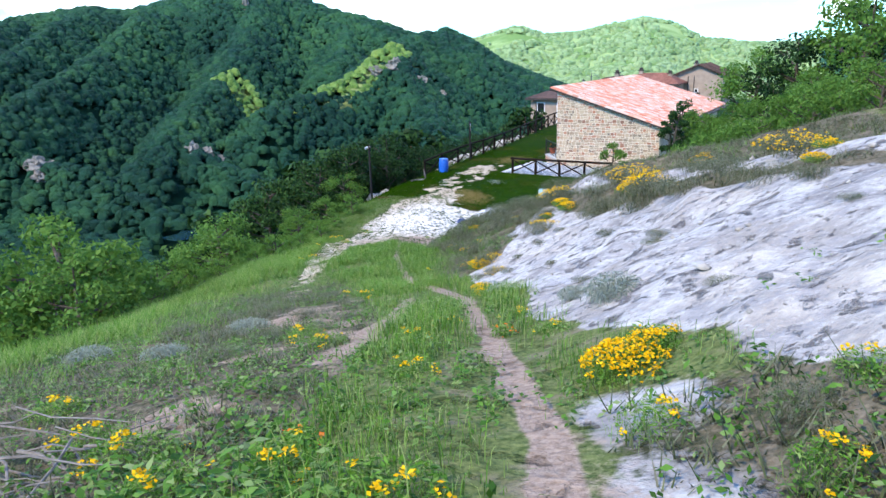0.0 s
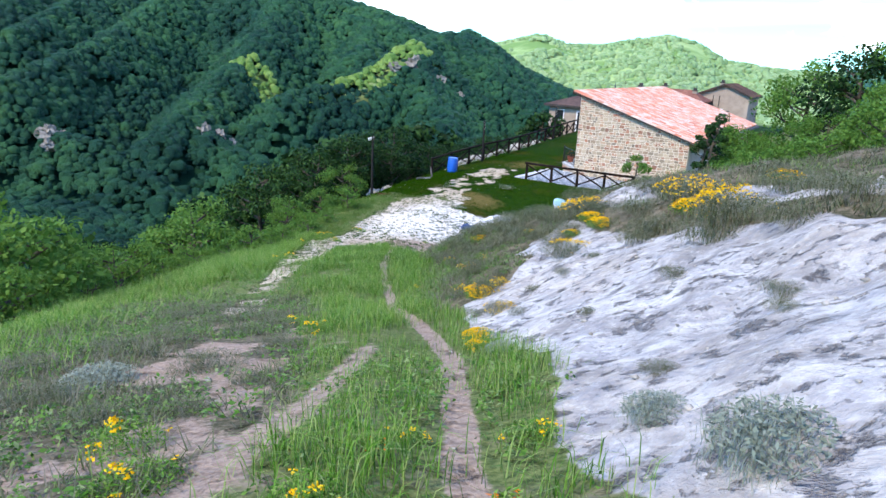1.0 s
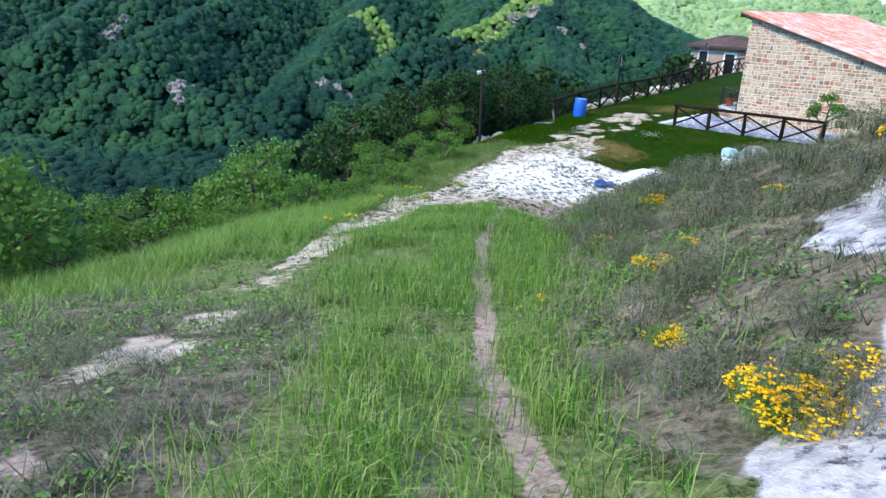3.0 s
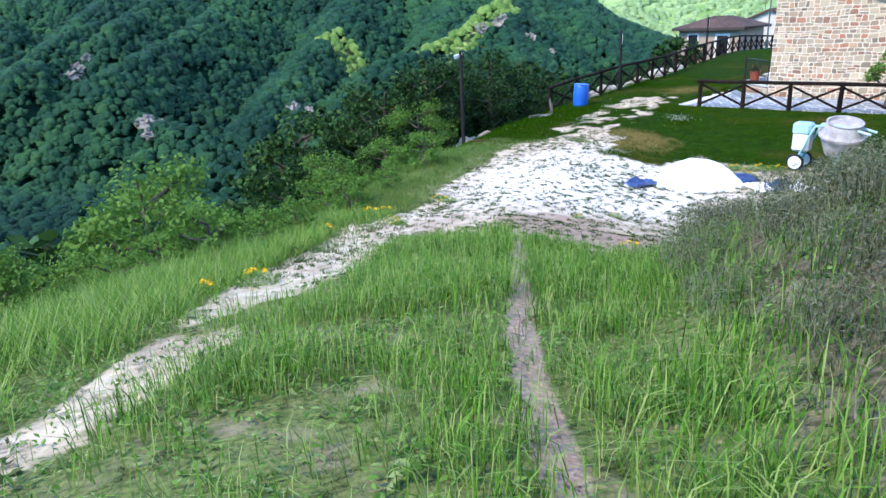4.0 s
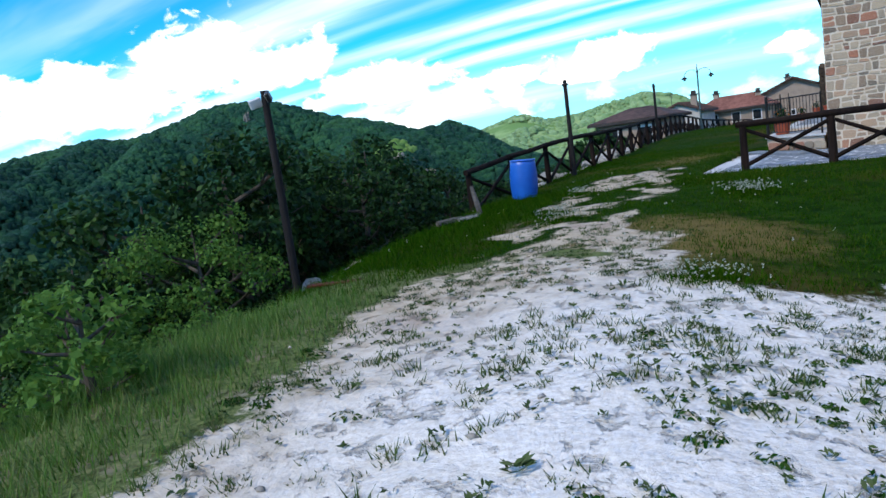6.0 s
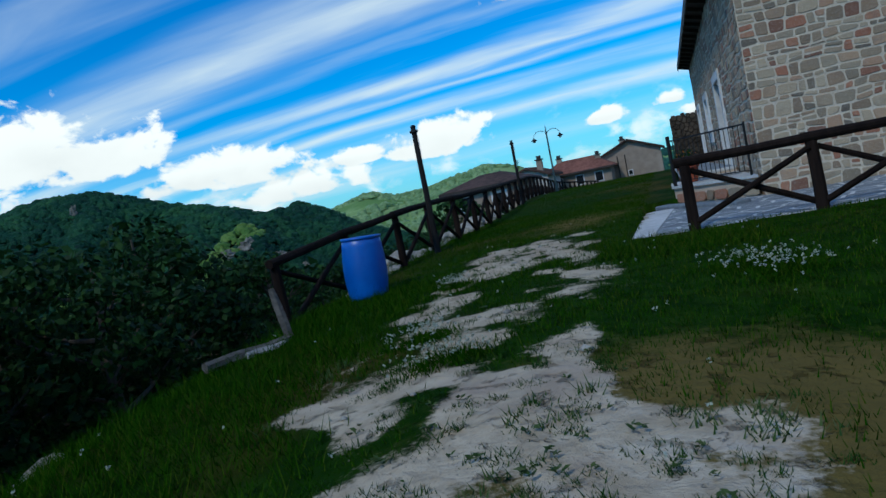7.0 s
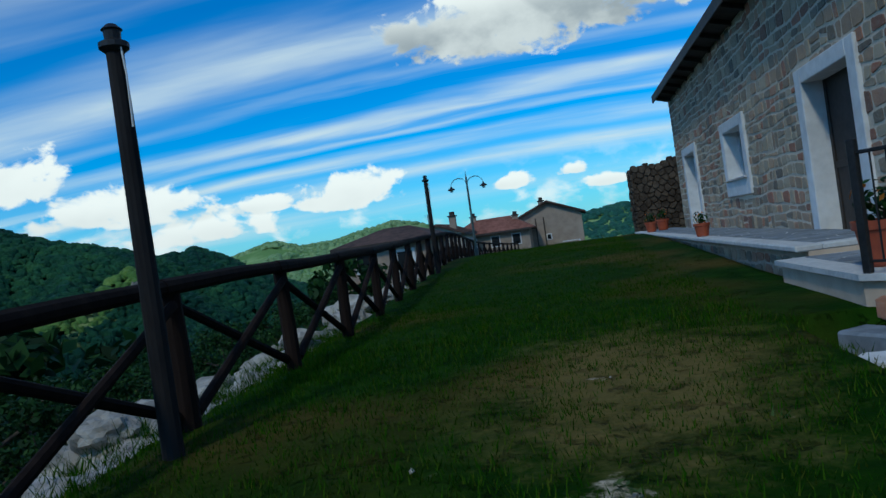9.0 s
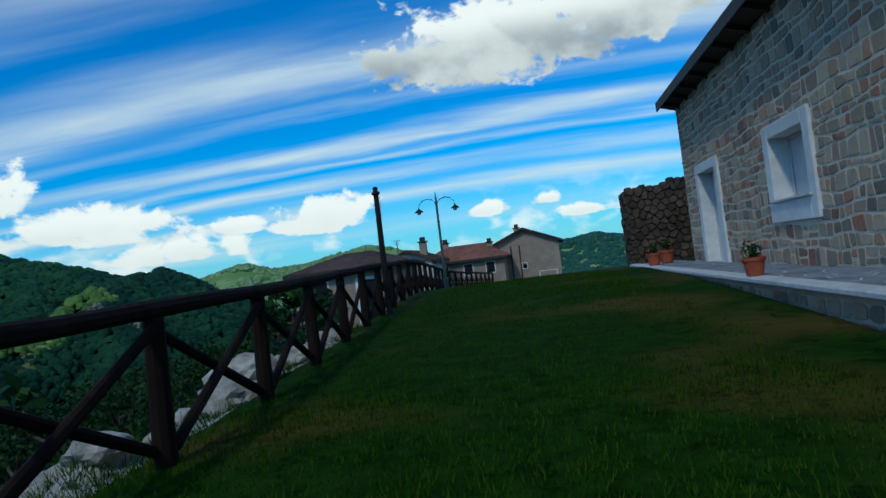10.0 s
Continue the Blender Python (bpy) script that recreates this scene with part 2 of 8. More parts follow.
    lawn = g.mix(g.step(g.math("ADD", mask("dry"), ragged), 0.35, 0.85), lawn, (0.130, 0.098, 0.030))
    # forest floor, its colour darkened to stand for shade between the crowns
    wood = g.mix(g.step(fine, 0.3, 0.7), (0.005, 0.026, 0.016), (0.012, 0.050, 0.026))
    # pale green with the sunlight and haze of the distance mixed into it
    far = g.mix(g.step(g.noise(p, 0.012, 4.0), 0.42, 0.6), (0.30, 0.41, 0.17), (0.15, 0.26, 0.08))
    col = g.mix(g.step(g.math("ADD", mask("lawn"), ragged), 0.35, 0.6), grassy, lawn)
    col = g.mix(g.step(g.math("ADD", mask("sand"), ragged), 0.42, 0.6), col, sand)
    col = g.mix(g.step(g.math("ADD", mask("rock"), g.math("MULTIPLY", ragged, 0.8)), 0.42, 0.58), col, marl)
    aside = g.math("DIVIDE", g.math("ADD", mask("way"), g.math("MULTIPLY", g.math("SUBTRACT", g.noise(p, 1.6, 3.0), 0.5), 0.16)), g.math("ADD", 0.075, g.math("MULTIPLY", big, 0.11)))
    path = g.math("MULTIPLY", g.math("EXPONENT", g.math("MULTIPLY", g.math("MULTIPLY", aside, aside), -1.0)), mask("trodden"))
    col = g.mix(g.step(g.math("ADD", g.math("MAXIMUM", mask("soil"), path), g.math("MULTIPLY", ragged, 0.8)), 0.40, 0.62), col, dirt)
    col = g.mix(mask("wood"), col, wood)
    col = g.mix(mask("sunlit_ground"), col, far)
    g.link(col, s.inputs["Base Color"])
    s.inputs["Roughness"].default_value = 0.95
    s.inputs["Specular IOR Level"].default_value = 0.03
    rise = g.math("ADD", g.math("ADD", layer, g.math("MULTIPLY", crust, -0.45)), g.math("SUBTRACT", g.math("MULTIPLY", fine, 0.35), g.math("MULTIPLY", g.step(pits, 0.55, 0.7), 0.5)))
    bumped(g, s, rise, 1.0, 0.085)


M = {}
M["ground"] = material("hillside", ground_surface)
M["grass"] = foliage("grass_blades", [(0.018, 0.070, 0.006), (0.054, 0.162, 0.013), (0.115, 0.262, 0.030), (0.250, 0.320, 0.105)], mottle=0.95)
# lawn greens lowered to stand for shade and strong picture contrast
M["lawn"] = foliage("shaded_lawn_blades", [(0.006, 0.034, 0.001), (0.014, 0.060, 0.002), (0.028, 0.084, 0.004), (0.074, 0.092, 0.011)], gloss=0.0, drift=1.8)
M["verge"] = foliage("verge_blades", [(0.030, 0.090, 0.012), (0.060, 0.150, 0.020), (0.105, 0.200, 0.035), (0.190, 0.220, 0.080)])
M["yard_grass"] = foliage("yard_grass_blades", [(0.018, 0.050, 0.010), (0.040, 0.085, 0.018), (0.080, 0.120, 0.035), (0.130, 0.130, 0.060)], gloss=0.1)
M["sod"] = foliage("sod_blades", [(0.006, 0.036, 0.003), (0.014, 0.056, 0.006), (0.032, 0.080, 0.012), (0.075, 0.095, 0.028)], gloss=0.05)
M["weed"] = foliage("weed_leaves", [(0.030, 0.060, 0.016), (0.060, 0.100, 0.028), (0.110, 0.140, 0.055)])
M["herb"] = foliage("herb_leaves", [(0.018, 0.055, 0.008), (0.050, 0.145, 0.018), (0.110, 0.240, 0.038), (0.215, 0.285, 0.115)], mottle=0.95)
M["heath"] = foliage("heath_twigs", [(0.022, 0.032, 0.014), (0.065, 0.088, 0.034), (0.135, 0.155, 0.080), (0.210, 0.190, 0.140)], mottle=0.95)
M["silver"] = foliage("silver_leaves", [(0.150, 0.190, 0.140), (0.230, 0.270, 0.210), (0.300, 0.330, 0.260)])
M["blossom"] = foliage("yellow_blossom", [(0.78, 0.38, 0.004), (0.84, 0.48, 0.008), (0.88, 0.60, 0.02)], through=0.3)
M["orange"] = foliage("orange_blossom", [(0.72, 0.16, 0.02), (0.80, 0.24, 0.03)], through=0.3)
M["clover"] = foliage("white_blossom", [(0.30, 0.33, 0.24), (0.48, 0.50, 0.42)], through=0.2)
# leaf greens taken almost to black: the trees' shade is in the colour
M["leaf"] = foliage("shaded_leaves", [(0.004, 0.018, 0.006), (0.009, 0.033, 0.009), (0.020, 0.060, 0.013), (0.046, 0.110, 0.022)], through=0.2)
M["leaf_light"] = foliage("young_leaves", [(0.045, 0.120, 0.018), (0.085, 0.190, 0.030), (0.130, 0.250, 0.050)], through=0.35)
# cloud shade and distance haze are put into these dark blue-greens
M["forest"] = foliage("hazed_forest_leaves", [(0.009, 0.048, 0.033), (0.018, 0.078, 0.042), (0.036, 0.122, 0.050), (0.066, 0.170, 0.055), (0.110, 0.220, 0.060)], through=0.0, mottle=0.22, relief=1.8, drift=2.0, gloss=0.08)
# far hill leaves: sun and haze are put into these pale shades
M["sunlit_wood"] = foliage("sunlit_hazy_leaves", [(0.150, 0.260, 0.100), (0.230, 0.350, 0.150), (0.320, 0.440, 0.210)], through=0.0, relief=1.6, gloss=0.1)
# brighter copy of the forest leaves: sunlight through a cloud gap, as colour
M["sunlit_patch"] = foliage("sunlit_patch_leaves", [(0.080, 0.180, 0.040), (0.150, 0.270, 0.060), (0.240, 0.360, 0.090)], through=0.0, relief=1.6, gloss=0.1)
# bluer shades carry the haze over the furthest wood
M["dusky_wood"] = foliage("hazy_blue_leaves", [(0.018, 0.075, 0.060), (0.028, 0.105, 0.075), (0.045, 0.140, 0.085)], through=0.0, relief=1.6, gloss=0.1)
M["bark"] = simple("bark", (0.045, 0.035, 0.026), (0.12, 0.10, 0.08), 18, 0.9, bump=0.8, dist=0.02, stretch=(1, 1, 0.2))
M["twig"] = simple("dead_twigs", (0.12, 0.10, 0.085), (0.26, 0.23, 0.20), 20, 0.9)
M["post"] = simple("stained_wood", (0.005, 0.003, 0.0025), (0.020, 0.012, 0.009), 14, 0.92, bump=0.5, dist=0.01, vary=0.35, stretch=(1, 1, 0.15))
M["old_wood"] = simple("grey_wood", (0.045, 0.042, 0.038), (0.17, 0.155, 0.14), 16, 0.9, bump=0.7, dist=0.012, stretch=(0.2, 1, 1))
M["mortar"] = simple("lime_mortar", (0.50, 0.42, 0.32), (0.68, 0.59, 0.47), 30, 0.95, bump=0.6, dist=0.012)
M["coping"] = simple("pale_coping", (0.42, 0.41, 0.40), (0.60, 0.59, 0.57), 12, 0.8, bump=0.3, dist=0.006)
M["concrete"] = simple("pale_concrete", (0.42, 0.41, 0.40), (0.62, 0.61, 0.60), 6, 0.9, bump=0.4, dist=0.008)
M["plaster"] = simple("white_plaster", (0.55, 0.54, 0.53), (0.72, 0.71, 0.70), 5, 0.85, bump=0.15, dist=0.004)
M["render"] = simple("beige_render", (0.40, 0.30, 0.22), (0.56, 0.44, 0.34), 4, 0.9, bump=0.2, dist=0.006)
M["wall_tan"] = simple("tan_render", (0.26, 0.195, 0.15), (0.38, 0.30, 0.235), 1.2, 0.9, bump=0.2)
M["wall_pale"] = simple("pale_render", (0.42, 0.37, 0.32), (0.58, 0.53, 0.47), 1.5, 0.9, bump=0.2)
M["flag"] = simple("grey_flagstone", (0.11, 0.125, 0.14), (0.25, 0.27, 0.29), 9, 0.75, bump=0.4, dist=0.008, vary=0.45)
M["grout"] = simple("white_grout", (0.50, 0.50, 0.49), (0.68, 0.67, 0.66), 25, 0.9, bump=0.3, dist=0.004)
M["tile"] = None
M["fascia"] = simple("dark_fascia", (0.018, 0.013, 0.011), (0.045, 0.034, 0.028), 8, 0.7, bump=0.3)
M["iron"] = simple("black_iron", (0.010, 0.010, 0.011), (0.026, 0.025, 0.025), 30, 0.5, metal=0.4, bump=0.2, dist=0.002)
M["pole"] = simple("brown_pole", (0.010, 0.009, 0.009), (0.030, 0.026, 0.025), 12, 0.85, bump=0.3, stretch=(1, 1, 0.2))
M["blue"] = simple("blue_plastic", (0.004, 0.085, 0.42), (0.008, 0.14, 0.56), 3, 0.38, bump=0.06, dist=0.004)
M["terracotta"] = simple("terracotta", (0.26, 0.048, 0.020), (0.40, 0.085, 0.034), 8, 0.7, bump=0.2, dist=0.003)
M["soil"] = simple("potting_soil", (0.02, 0.015, 0.01), (0.06, 0.045, 0.03), 30, 1.0)
M["sheet"] = simple("white_sheet", (0.72, 0.72, 0.74), (0.86, 0.86, 0.88), 4, 0.6, bump=0.5, dist=0.02)
M["tarp"] = simple("blue_tarp", (0.006, 0.018, 0.075), (0.025, 0.075, 0.22), 7, 0.5, bump=0.6, dist=0.02)
M["teal"] = simple("worn_teal_paint", (0.05, 0.34, 0.36), (0.46, 0.56, 0.60), 3.5, 0.5, bump=0.2, dist=0.003)
M["drum"] = simple("cement_caked_steel", (0.22, 0.20, 0.20), (0.48, 0.45, 0.44), 5, 0.8, metal=0.1, bump=0.5, dist=0.01)
M["rubber"] = simple("rubber", (0.010, 0.010, 0.010), (0.03, 0.03, 0.03), 12, 0.8)
M["white"] = simple("white_paint", (0.58, 0.58, 0.58), (0.74, 0.74, 0.74), 9, 0.5)
M["shutter"] = simple("pale_shutter", (0.46, 0.47, 0.48), (0.58, 0.59, 0.60), 3, 0.5, bump=0.1)
M["tile_red"] = simple("dull_red_tiles", (0.13, 0.050, 0.036), (0.28, 0.12, 0.085), 2.5, 0.9, bump=0.5, dist=0.02)
M["tile_dark"] = simple("dark_old_tiles", (0.035, 0.025, 0.022), (0.12, 0.07, 0.055), 2.5, 0.9, bump=0.5, dist=0.02)
# the ruin's stone, with the shade it stands in put into the colour
M["stone_shaded"] = simple("shaded_stone", (0.030, 0.022, 0.016), (0.105, 0.078, 0.056), 6, 0.9, bump=0.7, dist=0.03, vary=0.6)
M["glass"] = simple("dark_pane", (0.008, 0.010, 0.012), (0.02, 0.024, 0.028), 2, 0.08, bump=0.0)
M["door"] = simple("grey_door", (0.46, 0.47, 0.49), (0.58, 0.59, 0.61), 4, 0.5, bump=0.1)
M["red_wood"] = simple("red_brown_plank", (0.050, 0.012, 0.007), (0.13, 0.034, 0.020), 14, 0.8, bump=0.4)
M["chalk"] = simple("chalk_rock", (0.20, 0.182, 0.155), (0.48, 0.445, 0.39), 5, 0.95, bump=0.9, dist=0.06)
M["cliff"] = simple("cliff_rock", (0.10, 0.095, 0.075), (0.34, 0.30, 0.26), 0.9, 0.95, bump=0.9, dist=0.8)
M["lamp_green"] = simple("dull_green_paint", (0.035, 0.060, 0.060), (0.075, 0.115, 0.115), 9, 0.5, metal=0.2, bump=0.1)
M["steel"] = simple("galvanised", (0.30, 0.33, 0.36), (0.52, 0.55, 0.58), 9, 0.4, metal=0.7, bump=0.1)


def stone_surface(g, s):
    """Rubble stone: every stone its own hue, from grey sandstone to rust."""
    one = g.n("ShaderNodeObjectInfo").outputs["Random"]
    two = g.n("ShaderNodeNewGeometry").outputs["Random Per Island"]
    pick = g.math("FRACT", g.math("ADD", g.math("MULTIPLY", one, 7.31), two))
    ramp = g.n("ShaderNodeValToRGB")
    el = ramp.color_ramp.elements
    shades = [(0.0, (0.140, 0.112, 0.084)), (0.2, (0.34, 0.270, 0.185)), (0.42, (0.48, 0.375, 0.255)), (0.6, (0.225, 0.160, 0.106)), (0.78, (0.43, 0.290, 0.185)), (0.9, (0.36, 0.145, 0.083)), (1.0, (0.18, 0.092, 0.062))]
    while len(el) < len(shades):
        el.new(0.5)
    for i, (at, c) in enumerate(shades):
        el[i].position, el[i].color = at, (*c, 1.0)
    g.link(pick, ramp.inputs[0])
    p = world_place(g)
    a, b = g.noise(p, 22.0, 6.0, 0.65), g.noise(p, 5.0, 3.0)
    col = g.mix(g.math("MULTIPLY", g.step(a, 0.45, 0.75), 0.35), ramp.outputs[0], (0.46, 0.40, 0.32))
    col = g.mix(g.math("MULTIPLY", g.step(b, 0.5, 0.75), 0.3), col, (0.15, 0.13, 0.115))
    g.link(col, s.inputs["Base Color"])
    s.inputs["Roughness"].default_value = 0.9
    bumped(g, s, a, 0.8, 0.02)


def tile_surface(g, s):
    """Old roof tiles: pale pink to orange, lichen-grey here and there."""
    one = g.n("ShaderNodeObjectInfo").outputs["Random"]
    two = g.n("ShaderNodeNewGeometry").outputs["Random Per Island"]
    pick = g.math("FRACT", g.math("ADD", g.math("MULTIPLY", one, 5.7), two))
    ramp = g.n("ShaderNodeValToRGB")
    el = ramp.color_ramp.elements
    shades = [(0.0, (0.47, 0.135, 0.075)), (0.3, (0.60, 0.225, 0.135)), (0.6, (0.62, 0.36, 0.27)), (0.85, (0.60, 0.48, 0.41)), (1.0, (0.40, 0.18, 0.12))]
    while len(el) < len(shades):
        el.new(0.5)
    for i, (at, c) in enumerate(shades):
        el[i].position, el[i].color = at, (*c, 1.0)
    g.link(pick, ramp.inputs[0])
    a = g.noise(world_place(g), 14.0, 5.0, 0.65)
    col = g.mix(g.math("MULTIPLY", g.step(a, 0.5, 0.75), 0.4), ramp.outputs[0], (0.40, 0.36, 0.31))
    g.link(col, s.inputs["Base Color"])
    s.inputs["Roughness"].default_value = 0.85
    bumped(g, s, a, 0.4, 0.01)


M["stone"] = material("rubble_stone", stone_surface)
M["tile"] = material("roof_tile", tile_surface)


def water_surface(g, s):
    a = g.noise(world_place(g), 0.6, 3.0)
    g.link(g.mix(a, (0.003, 0.016, 0.022), (0.006, 0.03, 0.038)), s.inputs["Base Color"])
    s.inputs["Roughness"].default_value = 0.12
    bumped(g, s, a, 0.2, 0.1)


M["water"] = material("lake_water", water_surface)

# ---- mesh helpers ----


def arrays_mesh(name, verts, faces, mat=None, smooth=False):
    """A mesh from numpy arrays: verts (n, 3) and faces (m, k), all faces with k corners."""
    verts, faces = np.asarray(verts, np.float32), np.asarray(faces, np.int32)
    me = bpy.data.meshes.new(name)
    m, k = faces.shape
    me.vertices.add(len(verts))
    me.vertices.foreach_set("co", verts.ravel())
    me.loops.add(m * k)
    me.loops.foreach_set("vertex_index", faces.ravel())
    me.polygons.add(m)
    me.polygons.foreach_set("loop_start", np.arange(0, m * k, k, dtype=np.int32))
    me.polygons.foreach_set("loop_total", np.full(m, k, np.int32))
    if smooth:
        me.polygons.foreach_set("use_smooth", np.ones(m, bool))
    me.update(calc_edges=True)
    me.validate()
    if mat:
        me.materials.append(mat)
    return me


def link_under(ob, parent, label=""):
    if parent:
        ob.parent = parent
    return tagged(ob, label) if label else ob


def part(name, bm, mat, parent=None, label="", smooth=False):
    """One bmesh becomes one mesh object, under a thing or a part."""
    me = bpy.data.meshes.new(name)
    bm.to_mesh(me)
    bm.free()
    if smooth:
        for f in me.polygons:
            f.use_smooth = True
    me.materials.append(mat)
    return link_under(new(name, me), parent, label)


def array_part(name, verts, faces, mat, parent=None, label="", smooth=False):
    return link_under(new(name, arrays_mesh(name, verts, faces, mat, smooth)), parent, label)


def thing(name, at, label, category, group="", turn=0.0, kind=""):
    ob = new(name)
    ob.empty_display_size = 0.2
    ob.matrix_basis = pose(*at, 0, 0, turn)
    return tagged(ob, label, category, group, kind)


def box(bm, lo, hi, bevel=0.0, m=None):
    """A box between two corners, its edges eased."""
    lo, hi = Vector(lo), Vector(hi)
    made = bmesh.ops.create_cube(bm, size=1.0, matrix=Matrix.Translation((lo + hi) / 2) @ Matrix.Diagonal((*(hi - lo), 1)))
    verts = made["verts"]
    if bevel:
        edges = list({e for v in verts for e in v.link_edges})
        res = bmesh.ops.bevel(bm, geom=edges, offset=bevel, segments=1, affect="EDGES")
        verts = list({v for f in res["faces"] for v in f.verts} | {v for v in verts if v.is_valid})
    if m is not None:
        bmesh.ops.transform(bm, matrix=m, verts=verts)
    return verts


def boxes(*specs, bevel=0.01):
    bm = bmesh.new()
    for lo, hi in specs:
        box(bm, lo, hi, bevel)
    return bm


def tube(bm, points, radii, sides=8, wobble=0.0, seed=0):
    """A round bar along points with a radius at each, a little uneven."""
    rnd = random.Random(seed)
    rings = []
    pts = [Vector(p) for p in points]
    for i, p in enumerate(pts):
        d = (pts[min(i + 1, len(pts) - 1)] - pts[max(i - 1, 0)]).normalized()
        a = d.orthogonal().normalized() if abs(d.z) < 0.9 else (Vector((1, 0, 0)) - d * d.x).normalized()
        b = d.cross(a)
        r = radii[i] if hasattr(radii, "__len__") else radii
        rings.append([bm.verts.new(p + (a * math.cos(k * math.tau / sides) + b * math.sin(k * math.tau / sides)) * r * (1 + rnd.uniform(-wobble, wobble))) for k in range(sides)])
    for r0, r1 in zip(rings, rings[1:]):
        for k in range(sides):
            bm.faces.new((r0[k], r0[(k + 1) % sides], r1[(k + 1) % sides], r1[k]))
    bm.faces.new(rings[0][::-1])
    bm.faces.new(rings[-1])
    return bm


def lathe(bm, profile, sides=24, at=(0, 0, 0)):
    """A turned shape from (radius, height) pairs."""
    rings = [[bm.verts.new((at[0] + r * math.cos(k * math.tau / sides), at[1] + r * math.sin(k * math.tau / sides), at[2] + z)) for k in range(sides)] for r, z in profile]
    for r0, r1 in zip(rings, rings[1:]):
        for k in range(sides):
            bm.faces.new((r0[k], r0[(k + 1) % sides], r1[(k + 1) % sides], r1[k]))
    bm.faces.new(rings[0][::-1])
    bm.faces.new(rings[-1])
    return bm


# ---- the lie of the land ----
# the trail: y, x of its middle, height
TRAIL = np.array([
    (-30, 9.0, 13.5), (-10, -0.6, 9.4), (4.1, -8.64, 6.10), (6.75, -10.0, 5.45), (9.3, -11.55, 4.72), (11.0, -12.8, 4.15), (15.0, -16.4, 2.55),
    (18.7, -19.0, 1.75), (22.6, -21.5, 0.82), (25.5, -23.3, 0.22), (28.2, -24.6, -0.08), (31.6, -26.0, -0.06), (36.1, -27.2, 0.07), (40.7, -28.0, 0.13),
    (44.7, -28.4, 0.20), (50, -28.7, 0.30), (58, -29.2, 0.52), (63, -29.5, 0.60), (68, -29.8, 0.55), (80, -31, 0.0), (120, -34, -1.5), (300, -45, -16)])
# y, where the bank on the uphill side begins, where the land falls away on the valley side, how steeply the verge leans before that
SIDES = np.array([
    (-30, 0.3, -9.0, 0.26), (4, 0.3, -8.0, 0.26), (14, 0.35, -7.5, 0.24), (18.7, 0.7, -6.2, 0.22), (22, 1.3, -5.2, 0.20), (25, 3.0, -4.6, 0.15), (28, 5.0, -4.4, 0.06),
    (31, 7.0, -4.0, 0.04), (36, 8.0, -3.4, 0.03), (40, 8.6, -2.75, 0.03), (45, 9.2, -2.55, 0.03), (58, 10, -2.6, 0.02), (80, 12, -3.5, 0.0), (300, 30, -8, 0.0)])
# skyline of the wooded mountain and of the far sunny hills: azimuth in degrees from +y, elevation in degrees
DARK = np.array([(-180, 6), (-110, 6.5), (-85, 4.4), (-70, 3.4), (-67, 3.9), (-64, 3.2), (-62, 4.0), (-57.5, 4.6), (-55, 4.4), (-51.3, 5.4), (-48.6, 6.2), (-45, 6.3), (-42.5, 5.5), (-40, 4.5), (-37, 3.8), (-35, 3.2), (-33, 2.4), (-31.8, 2.3), (-30.3, 2.8), (-28, 1.8), (-25.4, 0.0), (-22, -1.5), (-18, -3), (-10, -4), (30, -5), (90, 2), (140, 6), (180, 6)], float)
FAR = np.array([(-180, 3), (-60, 2.0), (-34, 1.0), (-28, 1.5), (-26.4, 1.9), (-24.3, 2.45), (-22, 1.65), (-19.4, 1.75), (-17, 2.2), (-14.7, 2.6), (-12.7, 2.2), (-10, 0.9), (-7.6, 0.6), (-3, 0.5), (1, 1.1), (4, 1.5), (7.4, 0.8), (14, 1.2), (30, 2.5), (60, 3), (120, 4), (180, 3)], float)
HUB = (-22.0, 25.0)
# spurs that run down from the skyline: azimuth, elevation, distance from the hub
SPURS = (
    ((-53.6, 4.4, 600), (-56.8, 2.0, 520), (-60.0, 0.3, 455), (-63.7, -1.4, 400), (-66.5, -2.4, 370)),
    ((-62.7, 3.8, 620), (-64.9, 2.5, 540), (-68.1, 0.4, 470), (-72, -2.0, 410)),
    ((-44.4, 5.9, 630), (-46.2, 3.1, 540), (-48.7, -0.2, 450), (-51.6, -2.2, 400), (-53.4, -4.2, 350), (-55.7, -6.1, 310)),
    ((-31.5, 2.4, 600), (-35.0, 1.7, 470), (-38.0, -0.6, 425), (-41.9, -1.9, 390), (-45.6, -2.8, 360)),
    ((-66.9, -3.0, 400), (-63.7, -6.0, 340), (-60.4, -7.0, 315), (-58.1, -8.8, 290), (-55.3, -11.1, 265)),
    ((-53.1, -4.6, 345), (-51.9, -6.5, 310), (-47.5, -8.6, 280), (-45.4, -9.7, 265)),
    ((-57.9, 4.4, 620), (-60.4, 3.1, 550), (-62.6, 2.1, 505), (-65.0, 0.7, 460)),
    ((-35.0, 1.7, 470), (-33.6, -1.2, 420), (-32.0, -4.0, 360), (-31.0, -7.0, 310)),
    ((-38.5, 3.2, 600), (-38.8, 1.6, 530), (-39.4, 0.4, 480)))
# a sunlit strip painted over the mountain side in brighter colours: azimuth, distance
SUN_STRIP = tuple((HUB[0] + d * math.sin(radians(a)), HUB[1] + d * math.cos(radians(a))) for a, d in ((-48.2, 446), (-45.6, 418), (-42.5, 402), (-40.0, 410), (-38.0, 425), (-36.2, 455), (-35.0, 470)))


def smooth(a, lo, hi):
    w = np.clip((a - lo) / (hi - lo), 0, 1)
    return w * w * (3 - 2 * w)


def soft(w, r):
    """A ramp that starts gently."""
    return np.where(w < -r, 0.0, np.where(w > r, w, (w + r) ** 2 / (4 * r)))


